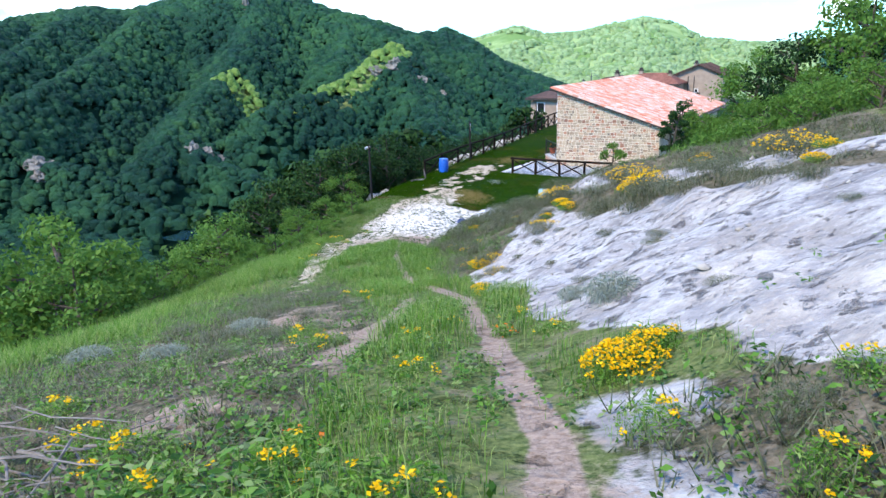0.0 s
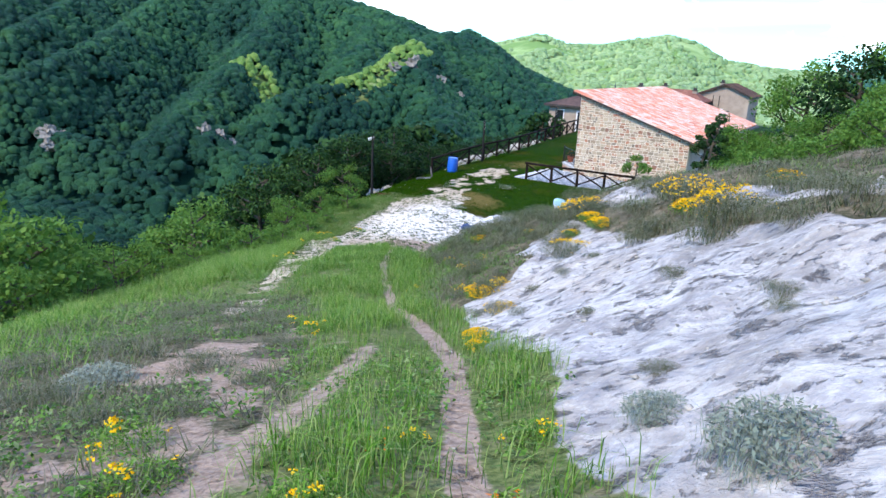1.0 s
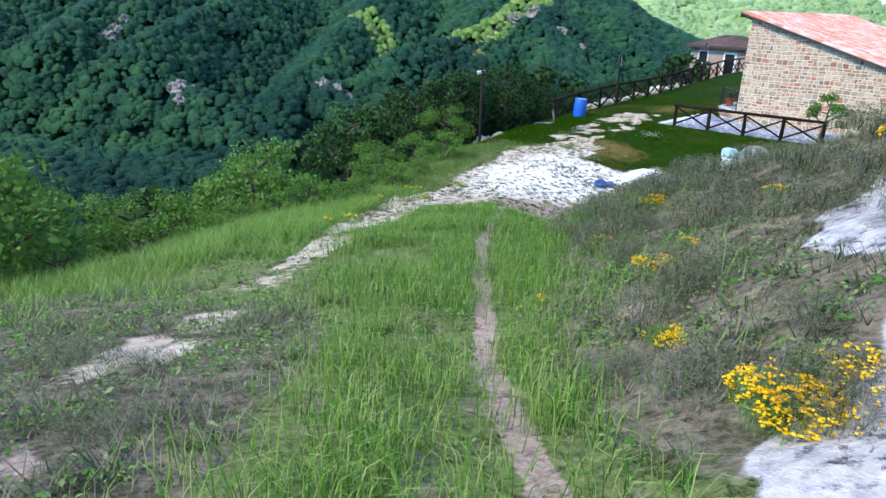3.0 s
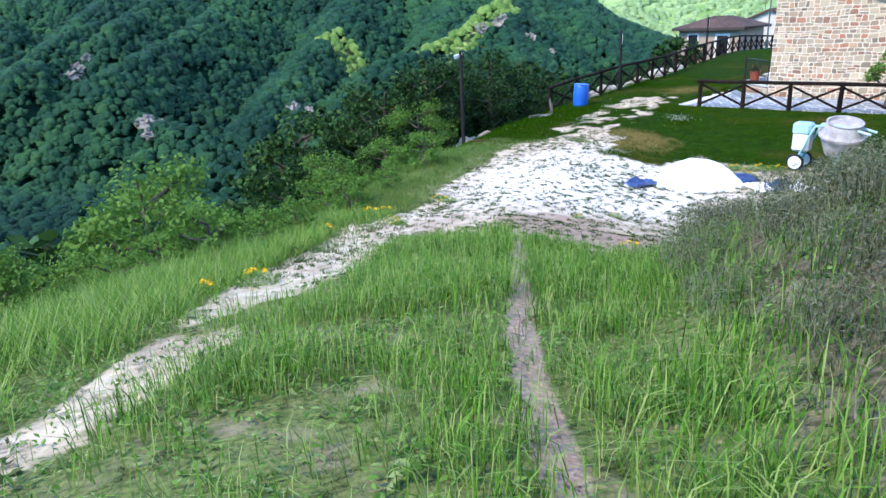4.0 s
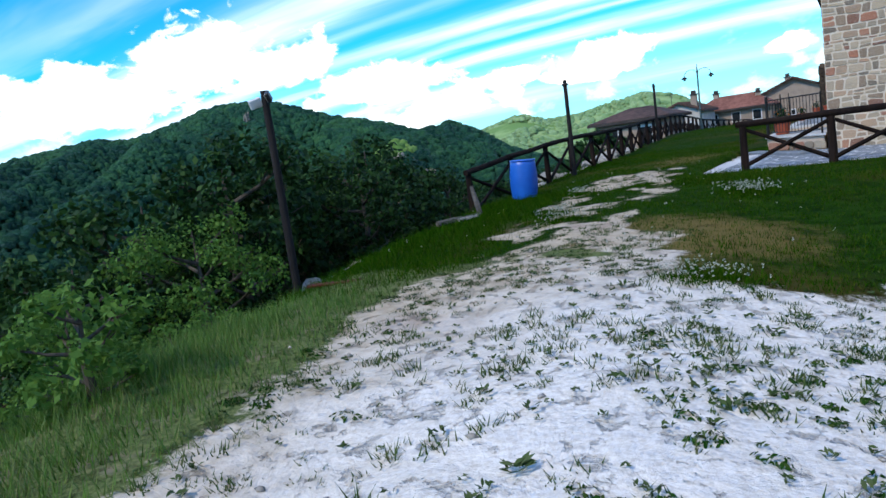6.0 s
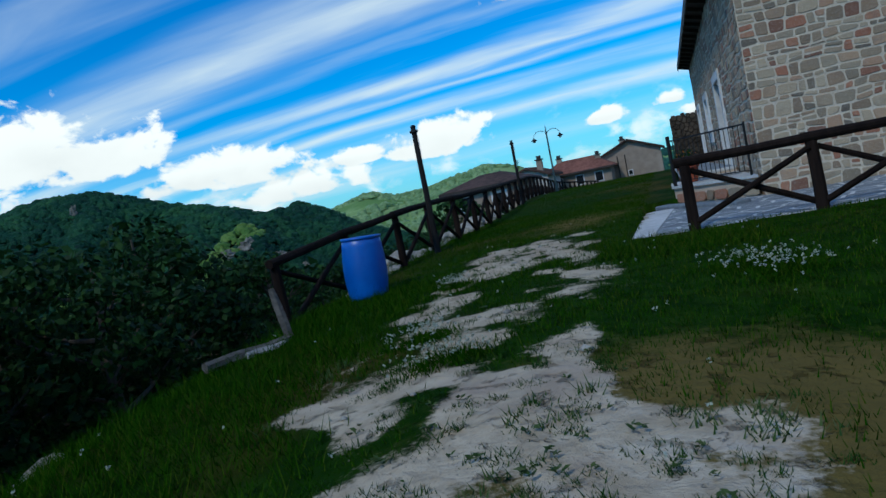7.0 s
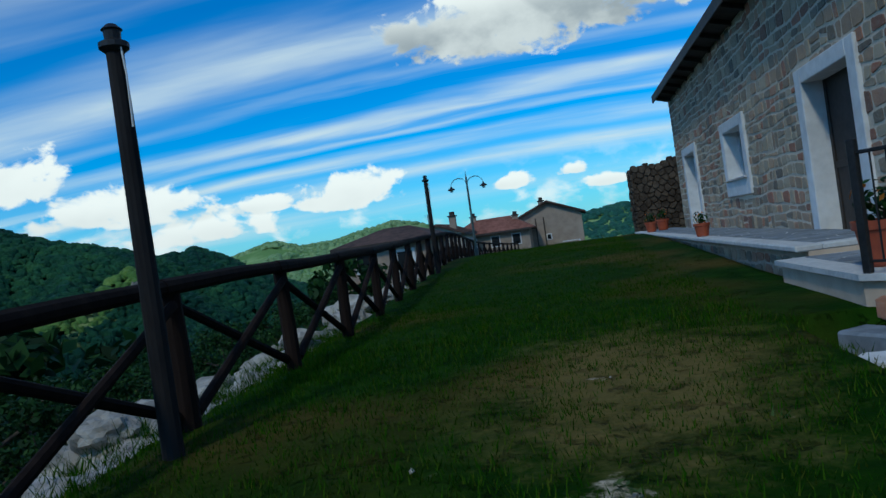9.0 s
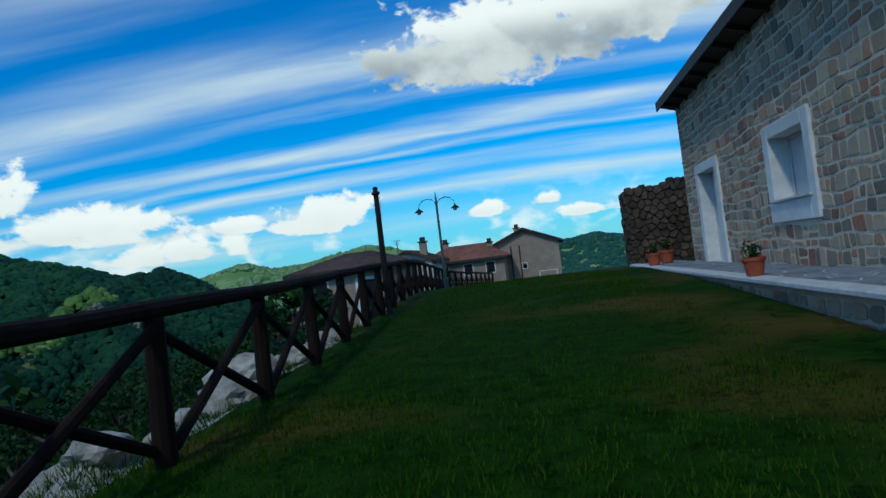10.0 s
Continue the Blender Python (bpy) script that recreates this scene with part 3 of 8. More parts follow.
def waves(x, y, size, seed, octaves=4, ridged=False):
    """Summed lattice noise on plain arrays."""
    total, amp, norm = np.zeros_like(x, dtype=float), 1.0, 0.0
    for o in range(octaves):
        f = 2.0 ** o / size
        gx, gy = x * f + seed * 17.3 + o * 5.1, y * f - seed * 9.7 + o * 3.3
        ix, iy = np.floor(gx), np.floor(gy)
        fx, fy = gx - ix, gy - iy
        fx, fy = fx * fx * (3 - 2 * fx), fy * fy * (3 - 2 * fy)

        def cell(a, b):
            v = np.sin(a * 127.1 + b * 311.7 + seed * 74.7) * 43758.5453
            return v - np.floor(v)

        v = (cell(ix, iy) * (1 - fx) + cell(ix + 1, iy) * fx) * (1 - fy) + (cell(ix, iy + 1) * (1 - fx) + cell(ix + 1, iy + 1) * fx) * fy
        v = v * 2 - 1
        total += amp * ((1 - np.abs(v) * 2) if ridged else v)
        norm += amp
        amp *= 0.5
    return total / norm


def across(x, y):
    return x - np.interp(y, TRAIL[:, 0], TRAIL[:, 1])


def near_land(x, y):
    u = across(x, y)
    z = np.interp(y, TRAIL[:, 0], TRAIL[:, 2])
    bank, edge, lean = (np.interp(y, SIDES[:, 0], SIDES[:, i]) for i in (1, 2, 3))
    w = soft(u - bank, 0.5)
    z = z + 0.48 * np.minimum(w, 5.0) + 0.30 * np.clip(w - 5.0, 0, 6) + 0.12 * np.clip(w - 11, 0, 60)
    z = z + 0.25 * np.minimum(w, 1.0) * smooth(y, 18, 20) * (1 - smooth(y, 23, 25))
    z = z - lean * soft(-u - 0.3, 0.4)
    z = z - 0.22 * smooth(u, 1.0, 3.0) * smooth(y, 25, 28) * (1 - smooth(y, 34, 39)) * (1 - smooth(u, 8, 11))
    fall = soft(edge - u, 0.9 - 0.55 * smooth(y, 37, 40))
    z = z - 0.62 * fall
    crag = smooth(edge - u, 0.2, 0.8) * (1 - smooth(edge - u, 2.0, 3.5)) * smooth(y, 40.5, 42.5) * (1 - smooth(y, 54, 58))
    z = z + crag * (0.42 * waves(x, y, 1.1, 14, 4, True) + 0.12)
    rough = smooth(np.abs(u), 0.2, 1.6) * (1 - 0.75 * smooth(y, 30, 40))
    z = z + rough * (0.09 * waves(x, y, 2.6, 3) + 0.16 * waves(x, y, 7.0, 5, 2))
    rock = smooth(u - bank, 0.6, 1.6) * (1 - smooth(y, 24, 30))
    z = z + rock * (0.085 * waves(x, y, 1.3, 11, 3, True) + 0.04 * waves(x, y, 0.6, 12, 1, True))
    lying = smooth(y, 22, 27) * (1 - smooth(y, 42, 47)) * smooth(-np.abs(u - 1), -5, -3.5)
    z = z + lying * 0.02 * waves(x, y, 0.8, 21, 3)
    # the bed cut for the flagged yard and the raised walk
    cut = ((x > -26.55) & (x < -18) & (y > 41.0) & (y < 46.3)) | ((x > -25.7) & (x < -18) & (y > 45.9) & (y < 66.4))
    return np.where(cut, np.minimum(z, -0.05), z)


def far_land(x, y):
    dx, dy = x - HUB[0], y - HUB[1]
    r, az = np.hypot(dx, dy), np.degrees(np.arctan2(dx, dy))
    dark = np.tan(np.radians(np.interp(az, DARK[:, 0], DARK[:, 1])))
    ridge_at = 640 + 60 * np.sin(np.radians(az * 5))
    top = ridge_at * dark - 5
    floor = np.interp(az, [-180, -80, -50, -25, 0, 60, 180], [-30, -85, -85, -70, -45, -20, -10])
    climb = smooth(r, 255, ridge_at)
    back = smooth(r, ridge_at, ridge_at + 500)
    bent = np.radians(az) * 560 + 40 * waves(x, y, 260, 6, 2)
    spur = waves(bent + r * 0.35, r * 0.22, 110, 7, 3, True) * 1.3 + waves(x, y, 60, 8, 2, True) * 0.3
    z1 = floor + (top - floor) * climb ** 1.9 - back * (top - floor) * 0.8
    z1 = z1 + np.clip(spur, -0.9, 0.8) * 24 * np.sin(np.pi * np.clip(climb, 0, 1) ** 0.8) * (1 - back)
    wave = 7 * waves(x, y, 70, 10, 3)
    for line in SPURS:
        pts = [(HUB[0] + d * math.sin(radians(a)), HUB[1] + d * math.cos(radians(a)), d * math.tan(radians(e))) for a, e, d in line]
        for (ax, ay, az_), (bx, by, bz) in zip(pts, pts[1:]):
            w = np.clip(((x - ax) * (bx - ax) + (y - ay) * (by - ay)) / ((bx - ax) ** 2 + (by - ay) ** 2), 0, 1)
            away = np.hypot(x - ax - w * (bx - ax), y - ay - w * (by - ay))
            z1 = np.maximum(z1, az_ + (bz - az_) * w - 2.5 - 0.82 * (np.sqrt(away ** 2 + 20) - 4.5) + wave * smooth(away, 4, 30))
    far = np.tan(np.radians(np.interp(az, FAR[:, 0], FAR[:, 1])))
    top2 = 1300 * far - 6
    z2 = -60 + (top2 + 60) * smooth(r, 700, 1300) - 0.9 * (top2 + 60) * smooth(r, 1300, 2000)
    z2 = z2 + 14 * waves(x, y, 240, 9, 3, True) * smooth(r, 750, 1000) * (1 - smooth(r, 1150, 1290))
    return np.maximum(z1, z2)


def land(x, y):
    x, y = np.asarray(x, float), np.asarray(y, float)
    d = np.hypot(x - HUB[0], y - HUB[1])
    a, b = near_land(x, y), far_land(x, y)
    w = smooth(d, 95, 260)
    return np.maximum(a, -85) * (1 - w) + b * w


def height(x, y):
    return float(land(np.array([x]), np.array([y]))[0])


def graded(lo, hi, step, reach, growth):
    mid = np.arange(lo, hi + step / 2, step)
    out, d, s = [], 0.0, step
    while d < reach:
        s *= growth
        d += s
        out.append(d)
    out = np.array(out)
    return np.concatenate([(lo - out)[::-1], mid, hi + out])


def make_ground():
    xs, ys = graded(-31.0, -7.5, 0.10, 3000, 1.055), graded(2.5, 47.0, 0.14, 3000, 1.055)
    gx, gy = np.meshgrid(xs, ys)
    x, y = gx.ravel(), gy.ravel()
    far_off = np.hypot(x - HUB[0], y - HUB[1])
    z = land(x, y) - 5.5 * smooth(far_off, 190, 260) * (1 - smooth(far_off, 690, 760))
    nx, ny = len(xs), len(ys)
    i = np.arange(nx * ny).reshape(ny, nx)
    faces = np.stack([i[:-1, :-1], i[:-1, 1:], i[1:, 1:], i[1:, :-1]], -1).reshape(-1, 4)
    me = arrays_mesh("ground", np.stack([x, y, z], 1), faces, M["ground"], True)
    for key, values in land_masks(x, y).items():
        at = me.attributes.new(key, "FLOAT", "POINT")
        at.data.foreach_set("value", values.astype(np.float32))
    return tagged(new("ground", me), "sloping hillside of pale marl, dirt, grass and lawn", "ground", kind="structure")


def footway(y):
    """How far the trodden line lies from the trail's middle."""
    return np.interp(y, [4, 6, 7.1, 8.5, 9.1, 11, 12.6, 13.5, 15.5, 17.0, 19, 22.5], [0.3, 0.3, 0.26, 0.2, 0.14, 0.33, 0.46, 0.50, 0.42, 0.24, 0.08, 0.0])


def land_masks(x, y):
    u = across(x, y)
    bank, edge = np.interp(y, SIDES[:, 0], SIDES[:, 1]), np.interp(y, SIDES[:, 0], SIDES[:, 2])
    d = np.hypot(x - HUB[0], y - HUB[1])
    az = np.degrees(np.arctan2(x - HUB[0], y - HUB[1]))
    patch = waves(x, y, 1.7, 31, 3)
    blot = waves(x, y, 5.0, 33, 2)
    begin = np.interp(y, [0, 6.5, 7.5, 8.9, 9.3, 11, 12.2, 13.4, 14, 15, 16.9, 18, 20], [1.6, 1.55, 1.4, 0.95, 0.75, 1.1, 1.0, 1.3, 1.6, 2.55, 3.3, 4.2, 5.2])
    begin = begin + 0.30 * patch + 0.22 * waves(x, y, 0.6, 40, 2)
    rock = smooth(u - begin, -0.12, 0.12) * (1 - smooth(u, 3.9 + 0.5 * blot, 4.5 + 0.5 * blot))
    rock = np.maximum(rock, 0.9 * smooth(u - np.maximum(begin, 4.7), 0.1, 0.4) * (1 - smooth(u, 6.2 + blot, 6.9 + blot)) * np.clip(0.85 + 0.9 * patch, 0, 1)) * (1 - smooth(y, 18.5, 21))
    rock = rock * np.maximum(smooth(y + 0.8 * patch, 5.9, 6.9), smooth(u, 3.0, 4.2))
    rock = np.maximum(rock, 0.8 * smooth(u, 0.2, 0.6) * (1 - smooth(u + 0.6 * patch, 1.0, 1.5)) * (1 - smooth(y + 0.5 * patch, 6.8, 7.5)))
    rock = np.maximum(rock, 1.1 * smooth(edge - u, 0.15, 0.5) * (1 - smooth(edge - u, 1.6, 2.8)) * smooth(y, 40.5, 42.5) * (1 - smooth(y, 54, 58)))
    rock = rock * (1 - 0.3 * smooth(blot + patch * 0.5, 0.38, 0.6))
    bits = 0.30 * patch + 0.75 * waves(x, y, 0.85, 38, 1) + 0.65 * waves(x, y, 0.36, 34, 1)
    side = smooth(u, -3.25 - 0.7 * smooth(y, 17, 21), -2.85 - 0.7 * smooth(y, 17, 21)) * (1 - smooth(u, -2.45, -1.95 + 0.2 * smooth(y, 17, 21))) * smooth(y, 11.5, 14) * (1 - smooth(y, 24, 27)) * np.clip(0.60 + 0.30 * smooth(y, 17, 21) + 0.6 * patch + 0.6 * waves(x, y, 0.6, 39, 2), 0, 1)
    yard = smooth(y + 0.5 * patch, 22.7, 23.6) * smooth(u, edge + 1.3, edge + 2.2) * (1 - smooth(u, bank - 0.6, bank + 0.4)) * (1 - smooth(y + 1.5 * smooth(u, 0.3, 1.2) * (1 - smooth(u, 2.2, 3.2)), 33.0, 35.0) * smooth(u, 0.6, 1.6)) * (1 - 0.20 * smooth(y, 34, 37)) * (1 - smooth(y, 42.4, 43.8)) * (1 - 0.8 * smooth(y, 35, 38) * smooth(np.abs(u + 0.25), 1.1, 1.7))
    sand = np.maximum(side * 0.95, yard * (0.84 - 0.24 * smooth(y, 31, 34.5) + 0.26 * smooth(y, 35.2, 36.6) + 0.35 * np.exp(-((u + 0.75) / 0.5) ** 2 - ((y - 38.7) / 1.1) ** 2) - 0.28 * smooth(-u, 0.5, 1.7) * smooth(y, 31, 34) * (1 - smooth(y, 36.3, 37.3)) + 0.35 * patch * (1 - smooth(y, 32, 35)) + 0.95 * bits * smooth(y, 32, 35) - 0.15 * smooth(-u, 1.5, 3.0) - 0.2 * smooth(u, 0.3, 1.1) * smooth(y, 34, 36)))
    foot = footway(y)
    trodden = 1 - smooth(y, 22, 24)
    path = np.exp(-((u - foot) / 0.12) ** 2) * trodden
    dirt = 0.0 * u
    strip = np.interp(y, [6, 8.5, 9.6, 11.5, 12.4], [-1.5, -1.05, -0.8, -0.38, -0.3])
    dirt = np.maximum(dirt, 0.85 * np.clip(0.85 + 0.7 * patch, 0, 1) * np.exp(-((u - strip) / (0.16 + 0.08 * smooth(-y, -10, -8))) ** 2) * smooth(y, 6.5, 8) * (1 - smooth(y, 12, 12.8)))
    dirt = np.maximum(dirt, 0.8 * np.exp(-((u - 1.72) / 0.3) ** 2 - ((y - 15.6) / 0.45) ** 2))
    dirt = np.maximum(dirt, 0.64 * smooth(y + 0.5 * patch, 22.9, 23.5) * (1 - smooth(y + 2.0 * patch - 0.8 * u, 24.2, 26.4)) * smooth(u + 0.5 * patch, -1.4, -0.4) * (1 - smooth(u + patch, 2.6, 4.0)))
    dirt = np.maximum(dirt, 0.46 * smooth(u, -0.1, 0.25) * (1 - smooth(u, 0.6, 1.3)) * (1 - smooth(y, 6.4, 7.6)))
    lawn = smooth(y + 0.6 * blot + 1.5 * smooth(u, 0.3, 1.2) * (1 - smooth(u, 2.2, 3.2)), 33.0, 34.6) * smooth(u, edge - 2.5, edge - 1.5) * (1 - smooth(u + blot, bank + 0.8, bank + 3.0) * (1 - smooth(y, 66, 72)))
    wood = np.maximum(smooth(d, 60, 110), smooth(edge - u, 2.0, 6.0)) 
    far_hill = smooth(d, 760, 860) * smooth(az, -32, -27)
    torn = waves(x, y, 30, 35, 3)
    sun_strip_at = np.full_like(d, 1e9)
    for (ax, ay), (bx, by) in zip(SUN_STRIP, SUN_STRIP[1:]):
        w = np.clip(((x - ax) * (bx - ax) + (y - ay) * (by - ay)) / ((bx - ax) ** 2 + (by - ay) ** 2), 0, 1)
        sun_strip_at = np.minimum(sun_strip_at, np.hypot(x - ax - w * (bx - ax), y - ay - w * (by - ay)))
    # the painted sunlit strip widens and frays about its line
    sun_strip = 1 - sun_strip_at / 23
    sunlit_ground = np.clip(np.maximum(far_hill, 0.9 * smooth(sun_strip + torn * 0.3, 0.25, 0.6)), 0, 1)
    scrub = 1.15 * smooth(-u, 0.75, 1.4) * smooth(u, edge + 1.0, edge + 2.5) * (1 - smooth(y + 2 * blot, 14.5, 17.5)) + smooth(u, 0.3, 0.8) * (1 - smooth(y, 6.5, 7.5))
    scrub = np.maximum(scrub, smooth(u, bank + 0.2, bank + 1.0) * smooth(y + 2 * blot, 12, 15) * (1 - smooth(y + 4 * blot, 26, 32)) * (1 - smooth(u + 3 * blot, bank + 8, bank + 13))) * np.clip(0.95 + 0.6 * patch, 0.25, 1)
    scrub = np.maximum(scrub, 1.1 * smooth(u, 3.7, 4.1) * (1 - smooth(u, 6.5, 8.5)) * (1 - smooth(y, 17, 20)))
    dirt = np.maximum(dirt, 0.7 * smooth(waves(x, y, 0.8, 37, 2), 0.22, 0.45) * smooth(-u, 0.9, 1.4) * smooth(u, -3.4, -2.6) * smooth(y, 5, 7) * (1 - smooth(y, 12.5, 14.0)))
    dry = 1.2 * np.exp(-((x + 25.7) / 1.7) ** 2 - ((y - 34.5) / 1.6) ** 2) + 0.8 * np.exp(-((x + 27.8) / 1.3) ** 2 - ((y - 45.0) / 2.4) ** 2)
    sand = np.maximum(sand, 0.60 * smooth(0.25 * patch + 1.2 * waves(x, y, 0.36, 36, 1), 0.25, 0.6) * np.exp(-((x + 28.0) / 1.3) ** 2 - ((y - 44.4) / 2.2) ** 2))
    return {"way": np.clip(u - foot, -1.5, 1.5), "trodden": trodden, "soil": dirt, "dry": dry, "scrub": scrub, "rock": rock, "sand": sand, "dirt": np.maximum(dirt, path), "lawn": lawn, "overlit": 1.1 * np.exp(-((x + 24.2) / 3.0) ** 2 - ((y - 29.8) / 4.0) ** 2) + 0.25 * side, "wood": wood * (1 - sunlit_ground), "sunlit_ground": sunlit_ground}


ground = make_ground()
rng = np.random.default_rng(7)


def on_land(x, y, lift=0.0):
    return np.stack([x, y, land(x, y) + lift], 1)


def cards(centres, sizes, normals, seed, shape=1.0):
    """One small leaf-shaped rhomb at each centre, facing its normal with a random spin."""
    r = np.random.default_rng(seed)
    n = normals / np.linalg.norm(normals, axis=1, keepdims=True)
    ref = r.normal(size=n.shape)
    a = np.cross(n, ref)
    a /= np.linalg.norm(a, axis=1, keepdims=True) + 1e-9
    b = np.cross(n, a)
    s = sizes[:, None]
    v = np.stack([centres - a * s, centres - b * s * 0.55 * shape + n * s * 0.12, centres + a * s, centres + b * s * 0.55 * shape + n * s * 0.12], 1)
    k = len(centres)
    return v.reshape(-1, 3), np.arange(4 * k).reshape(k, 4)


def crowns(centres, radii, count, seed, card=0.42, flat=0.85):
    """Rounded tree crowns, each a cloud of leaf clumps on its outside with gaps between."""
    r = np.random.default_rng(seed)
    k = len(centres)
    d = r.normal(size=(k, count, 3))
    d[:, :, 2] = np.abs(d[:, :, 2]) * 0.9 - 0.25
    d /= np.linalg.norm(d, axis=2, keepdims=True)
    lump = 0.80 + 0.28 * r.random((k, count, 1))
    at = centres[:, None, :] + d * lump * radii[:, None, None] * np.array([1, 1, flat])
    size = (radii[:, None] * card * (0.6 + 0.8 * r.random((k, count)))).ravel()
    nrm = (d + r.normal(size=d.shape) * 0.3 + np.array([0, 0, 0.3])).reshape(-1, 3)
    return cards(at.reshape(-1, 3), size, nrm, seed + 1, 1.5)


def canopy(centres, radii, seed, flat=0.9, sides=5):
    """Uneven rounded crowns, one lumpy dome for each tree of a far wood."""
    r = np.random.default_rng(seed)
    k = len(centres)
    turn = r.uniform(0, math.tau, (k, 1))
    rows = []
    for up, wide in ((-0.5, 0.95), (0.42, 0.86)):
        a = turn + (np.arange(sides) + (0.5 if up > 0 else 0.0)) * math.tau / sides
        g = radii[:, None] * r.uniform(0.6, 1.25, (k, sides))
        rows.append(np.stack([np.cos(a) * g * wide, np.sin(a) * g * wide, g * up * flat], 2))
    rows.append(np.stack([0 * radii, 0 * radii, radii * flat * r.uniform(0.66, 0.86, k)], 1)[:, None])
    v = np.concatenate(rows, 1) + centres[:, None]
    tri = []
    for i in range(sides):
        j = (i + 1) % sides
        tri += [(i, j, sides + i), (j, sides + j, sides + i)]
    tri += [(sides + i, sides + (i + 1) % sides, 2 * sides) for i in range(sides)]
    per = 2 * sides + 1
    f = (np.arange(k)[:, None, None] * per + np.array(tri)[None]).reshape(-1, 3)
    return v.reshape(-1, 3), f


def make_far_woods():
    # the wooded mountain across the valley, with sprays of leaf clumps that break the crowns' outlines
    k = 40000
    az, d = np.radians(rng.uniform(-79, -15, k)), np.sqrt(rng.uniform(215 ** 2, 690 ** 2, k))
    x, y = HUB[0] + d * np.sin(az), HUB[1] + d * np.cos(az)
    m = land_masks(x, y)["sunlit_ground"]
    m = np.where(np.hypot(x - HUB[0] - 242 * math.sin(radians(-53)), y - HUB[1] - 242 * math.cos(radians(-53))) < 20, -1.0, m)
    rad = np.clip(1.75 * np.exp(rng.normal(size=k) * 0.36), 0.9, 3.8) * (0.75 + d / 1500)
    c = on_land(x, y, 1.1) + np.stack([0 * x, 0 * x, rng.normal(size=k) * 0.5], 1)
    for name, pick, mat, label, seed in (("mountain_wood", (m < 0.35) & (m >= 0), "forest", "dense broadleaf wood covering the mountain slope, coloured for cloud shade and haze", 40), ("clearing_wood", (m >= 0.35) & (rng.random(k) < 0.6), "sunlit_patch", "strip of mountain wood in brighter leaf colours, painted as sunlit", 41)):
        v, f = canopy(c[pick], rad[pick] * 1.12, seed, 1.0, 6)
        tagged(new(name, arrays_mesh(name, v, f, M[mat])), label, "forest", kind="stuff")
    # the hills behind, coloured pale for sun and haze, and a haze-blue wood further on
    k = 8000
    az, d = np.radians(rng.uniform(-34, 16, k)), rng.uniform(800, 1320, k)
    x, y = HUB[0] + d * np.sin(az), HUB[1] + d * np.cos(az)
    keep = waves(x, y, 120, 51, 3) > -0.25
    rad = rng.uniform(3.0, 7.0, k)
    east = np.degrees(az) > -2
    for name, pick, mat, label in (("hill_wood", keep & ~east, "sunlit_wood", "patchy trees on far hills, coloured pale for sun and haze"), ("dusky_wood", east, "dusky_wood", "wood on a distant hill, tinted blue-green for haze")):
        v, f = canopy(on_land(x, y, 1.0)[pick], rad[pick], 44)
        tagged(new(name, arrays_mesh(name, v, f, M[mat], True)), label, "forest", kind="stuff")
    # the near side of the valley
    k = 2300
    az, d = np.radians(rng.uniform(-100, -22, k)), np.sqrt(rng.uniform(40 ** 2, 240 ** 2, k))
    x, y = HUB[0] + d * np.sin(az), HUB[1] + d * np.cos(az)
    u, edge = across(x, y), np.interp(y, SIDES[:, 0], SIDES[:, 2])
    keep = (u < edge - 16) & (np.hypot(x - HUB[0] - 240 * math.sin(radians(-53)), y - HUB[1] - 240 * math.cos(radians(-53))) > 20)
    x, y, d = x[keep], y[keep], d[keep]
    rad = rng.uniform(1.6, 3.2, len(x))
    c = on_land(x, y, 1.6)
    v, f = canopy(c, rad * 0.82, 45)
    v2, f2 = crowns(c, rad, 46, 46, 0.15)
    f2 = np.concatenate([f2[:, [0, 1, 2]], f2[:, [0, 2, 3]]]) + len(v)
    tagged(new("valley_wood", arrays_mesh("valley_wood", np.concatenate([v, v2]), np.concatenate([f, f2]), M["forest"])), "green broadleaf wood on the slope down to the valley", "forest", kind="stuff")


make_far_woods()


def make_outcrops():
    """Bare pale cliffs that show between the trees of the mountain."""
    r = random.Random(19)
    for x, y, wide, tall in ((-273, 388, 14, 6), (-279, 374, 10, 4), (-256, 394, 9, 4), (-245, 400, 8, 3), (-326, 175, 12, 4), (-330, 184, 9, 4), (-334, 193, 10, 3), (-317, 170, 8, 3), (-277, 222, 8, 4), (-276, 229, 8, 3), (-274, 235, 6, 3), (-428, 192, 12, 5), (-420, 184, 14, 4), (-432, 201, 8, 4), (-470, 452, 7, 9)):
        bm = bmesh.new()
        bmesh.ops.create_icosphere(bm, subdivisions=3, radius=1.0)
        for v in bm.verts:
            n = noise.noise(v.co * 2.3 + Vector((x, y, 0))) + 0.8 * noise.noise(v.co * 6.0 + Vector((y, x, 0))) + 0.4 * noise.noise(v.co * 13.0 + Vector((x, x, 0)))
            v.co *= 1 + 0.62 * n
            v.co = Vector((v.co.x * wide * 0.36, v.co.y * 3.0, v.co.z * tall * 0.85))
        ob = part("rock_outcrop", bm, M["cliff"], None)
        face = math.degrees(math.atan2(x - HUB[0], y - HUB[1]))
        ob.matrix_basis = pose(x, y, height(x, y) + 1.3, 0, r.uniform(-24, 24), -face + r.uniform(-15, 15))
        tagged(ob, "bare pale rock face among the trees of the mountain", "cliff", "mountain cliffs")


make_outcrops()

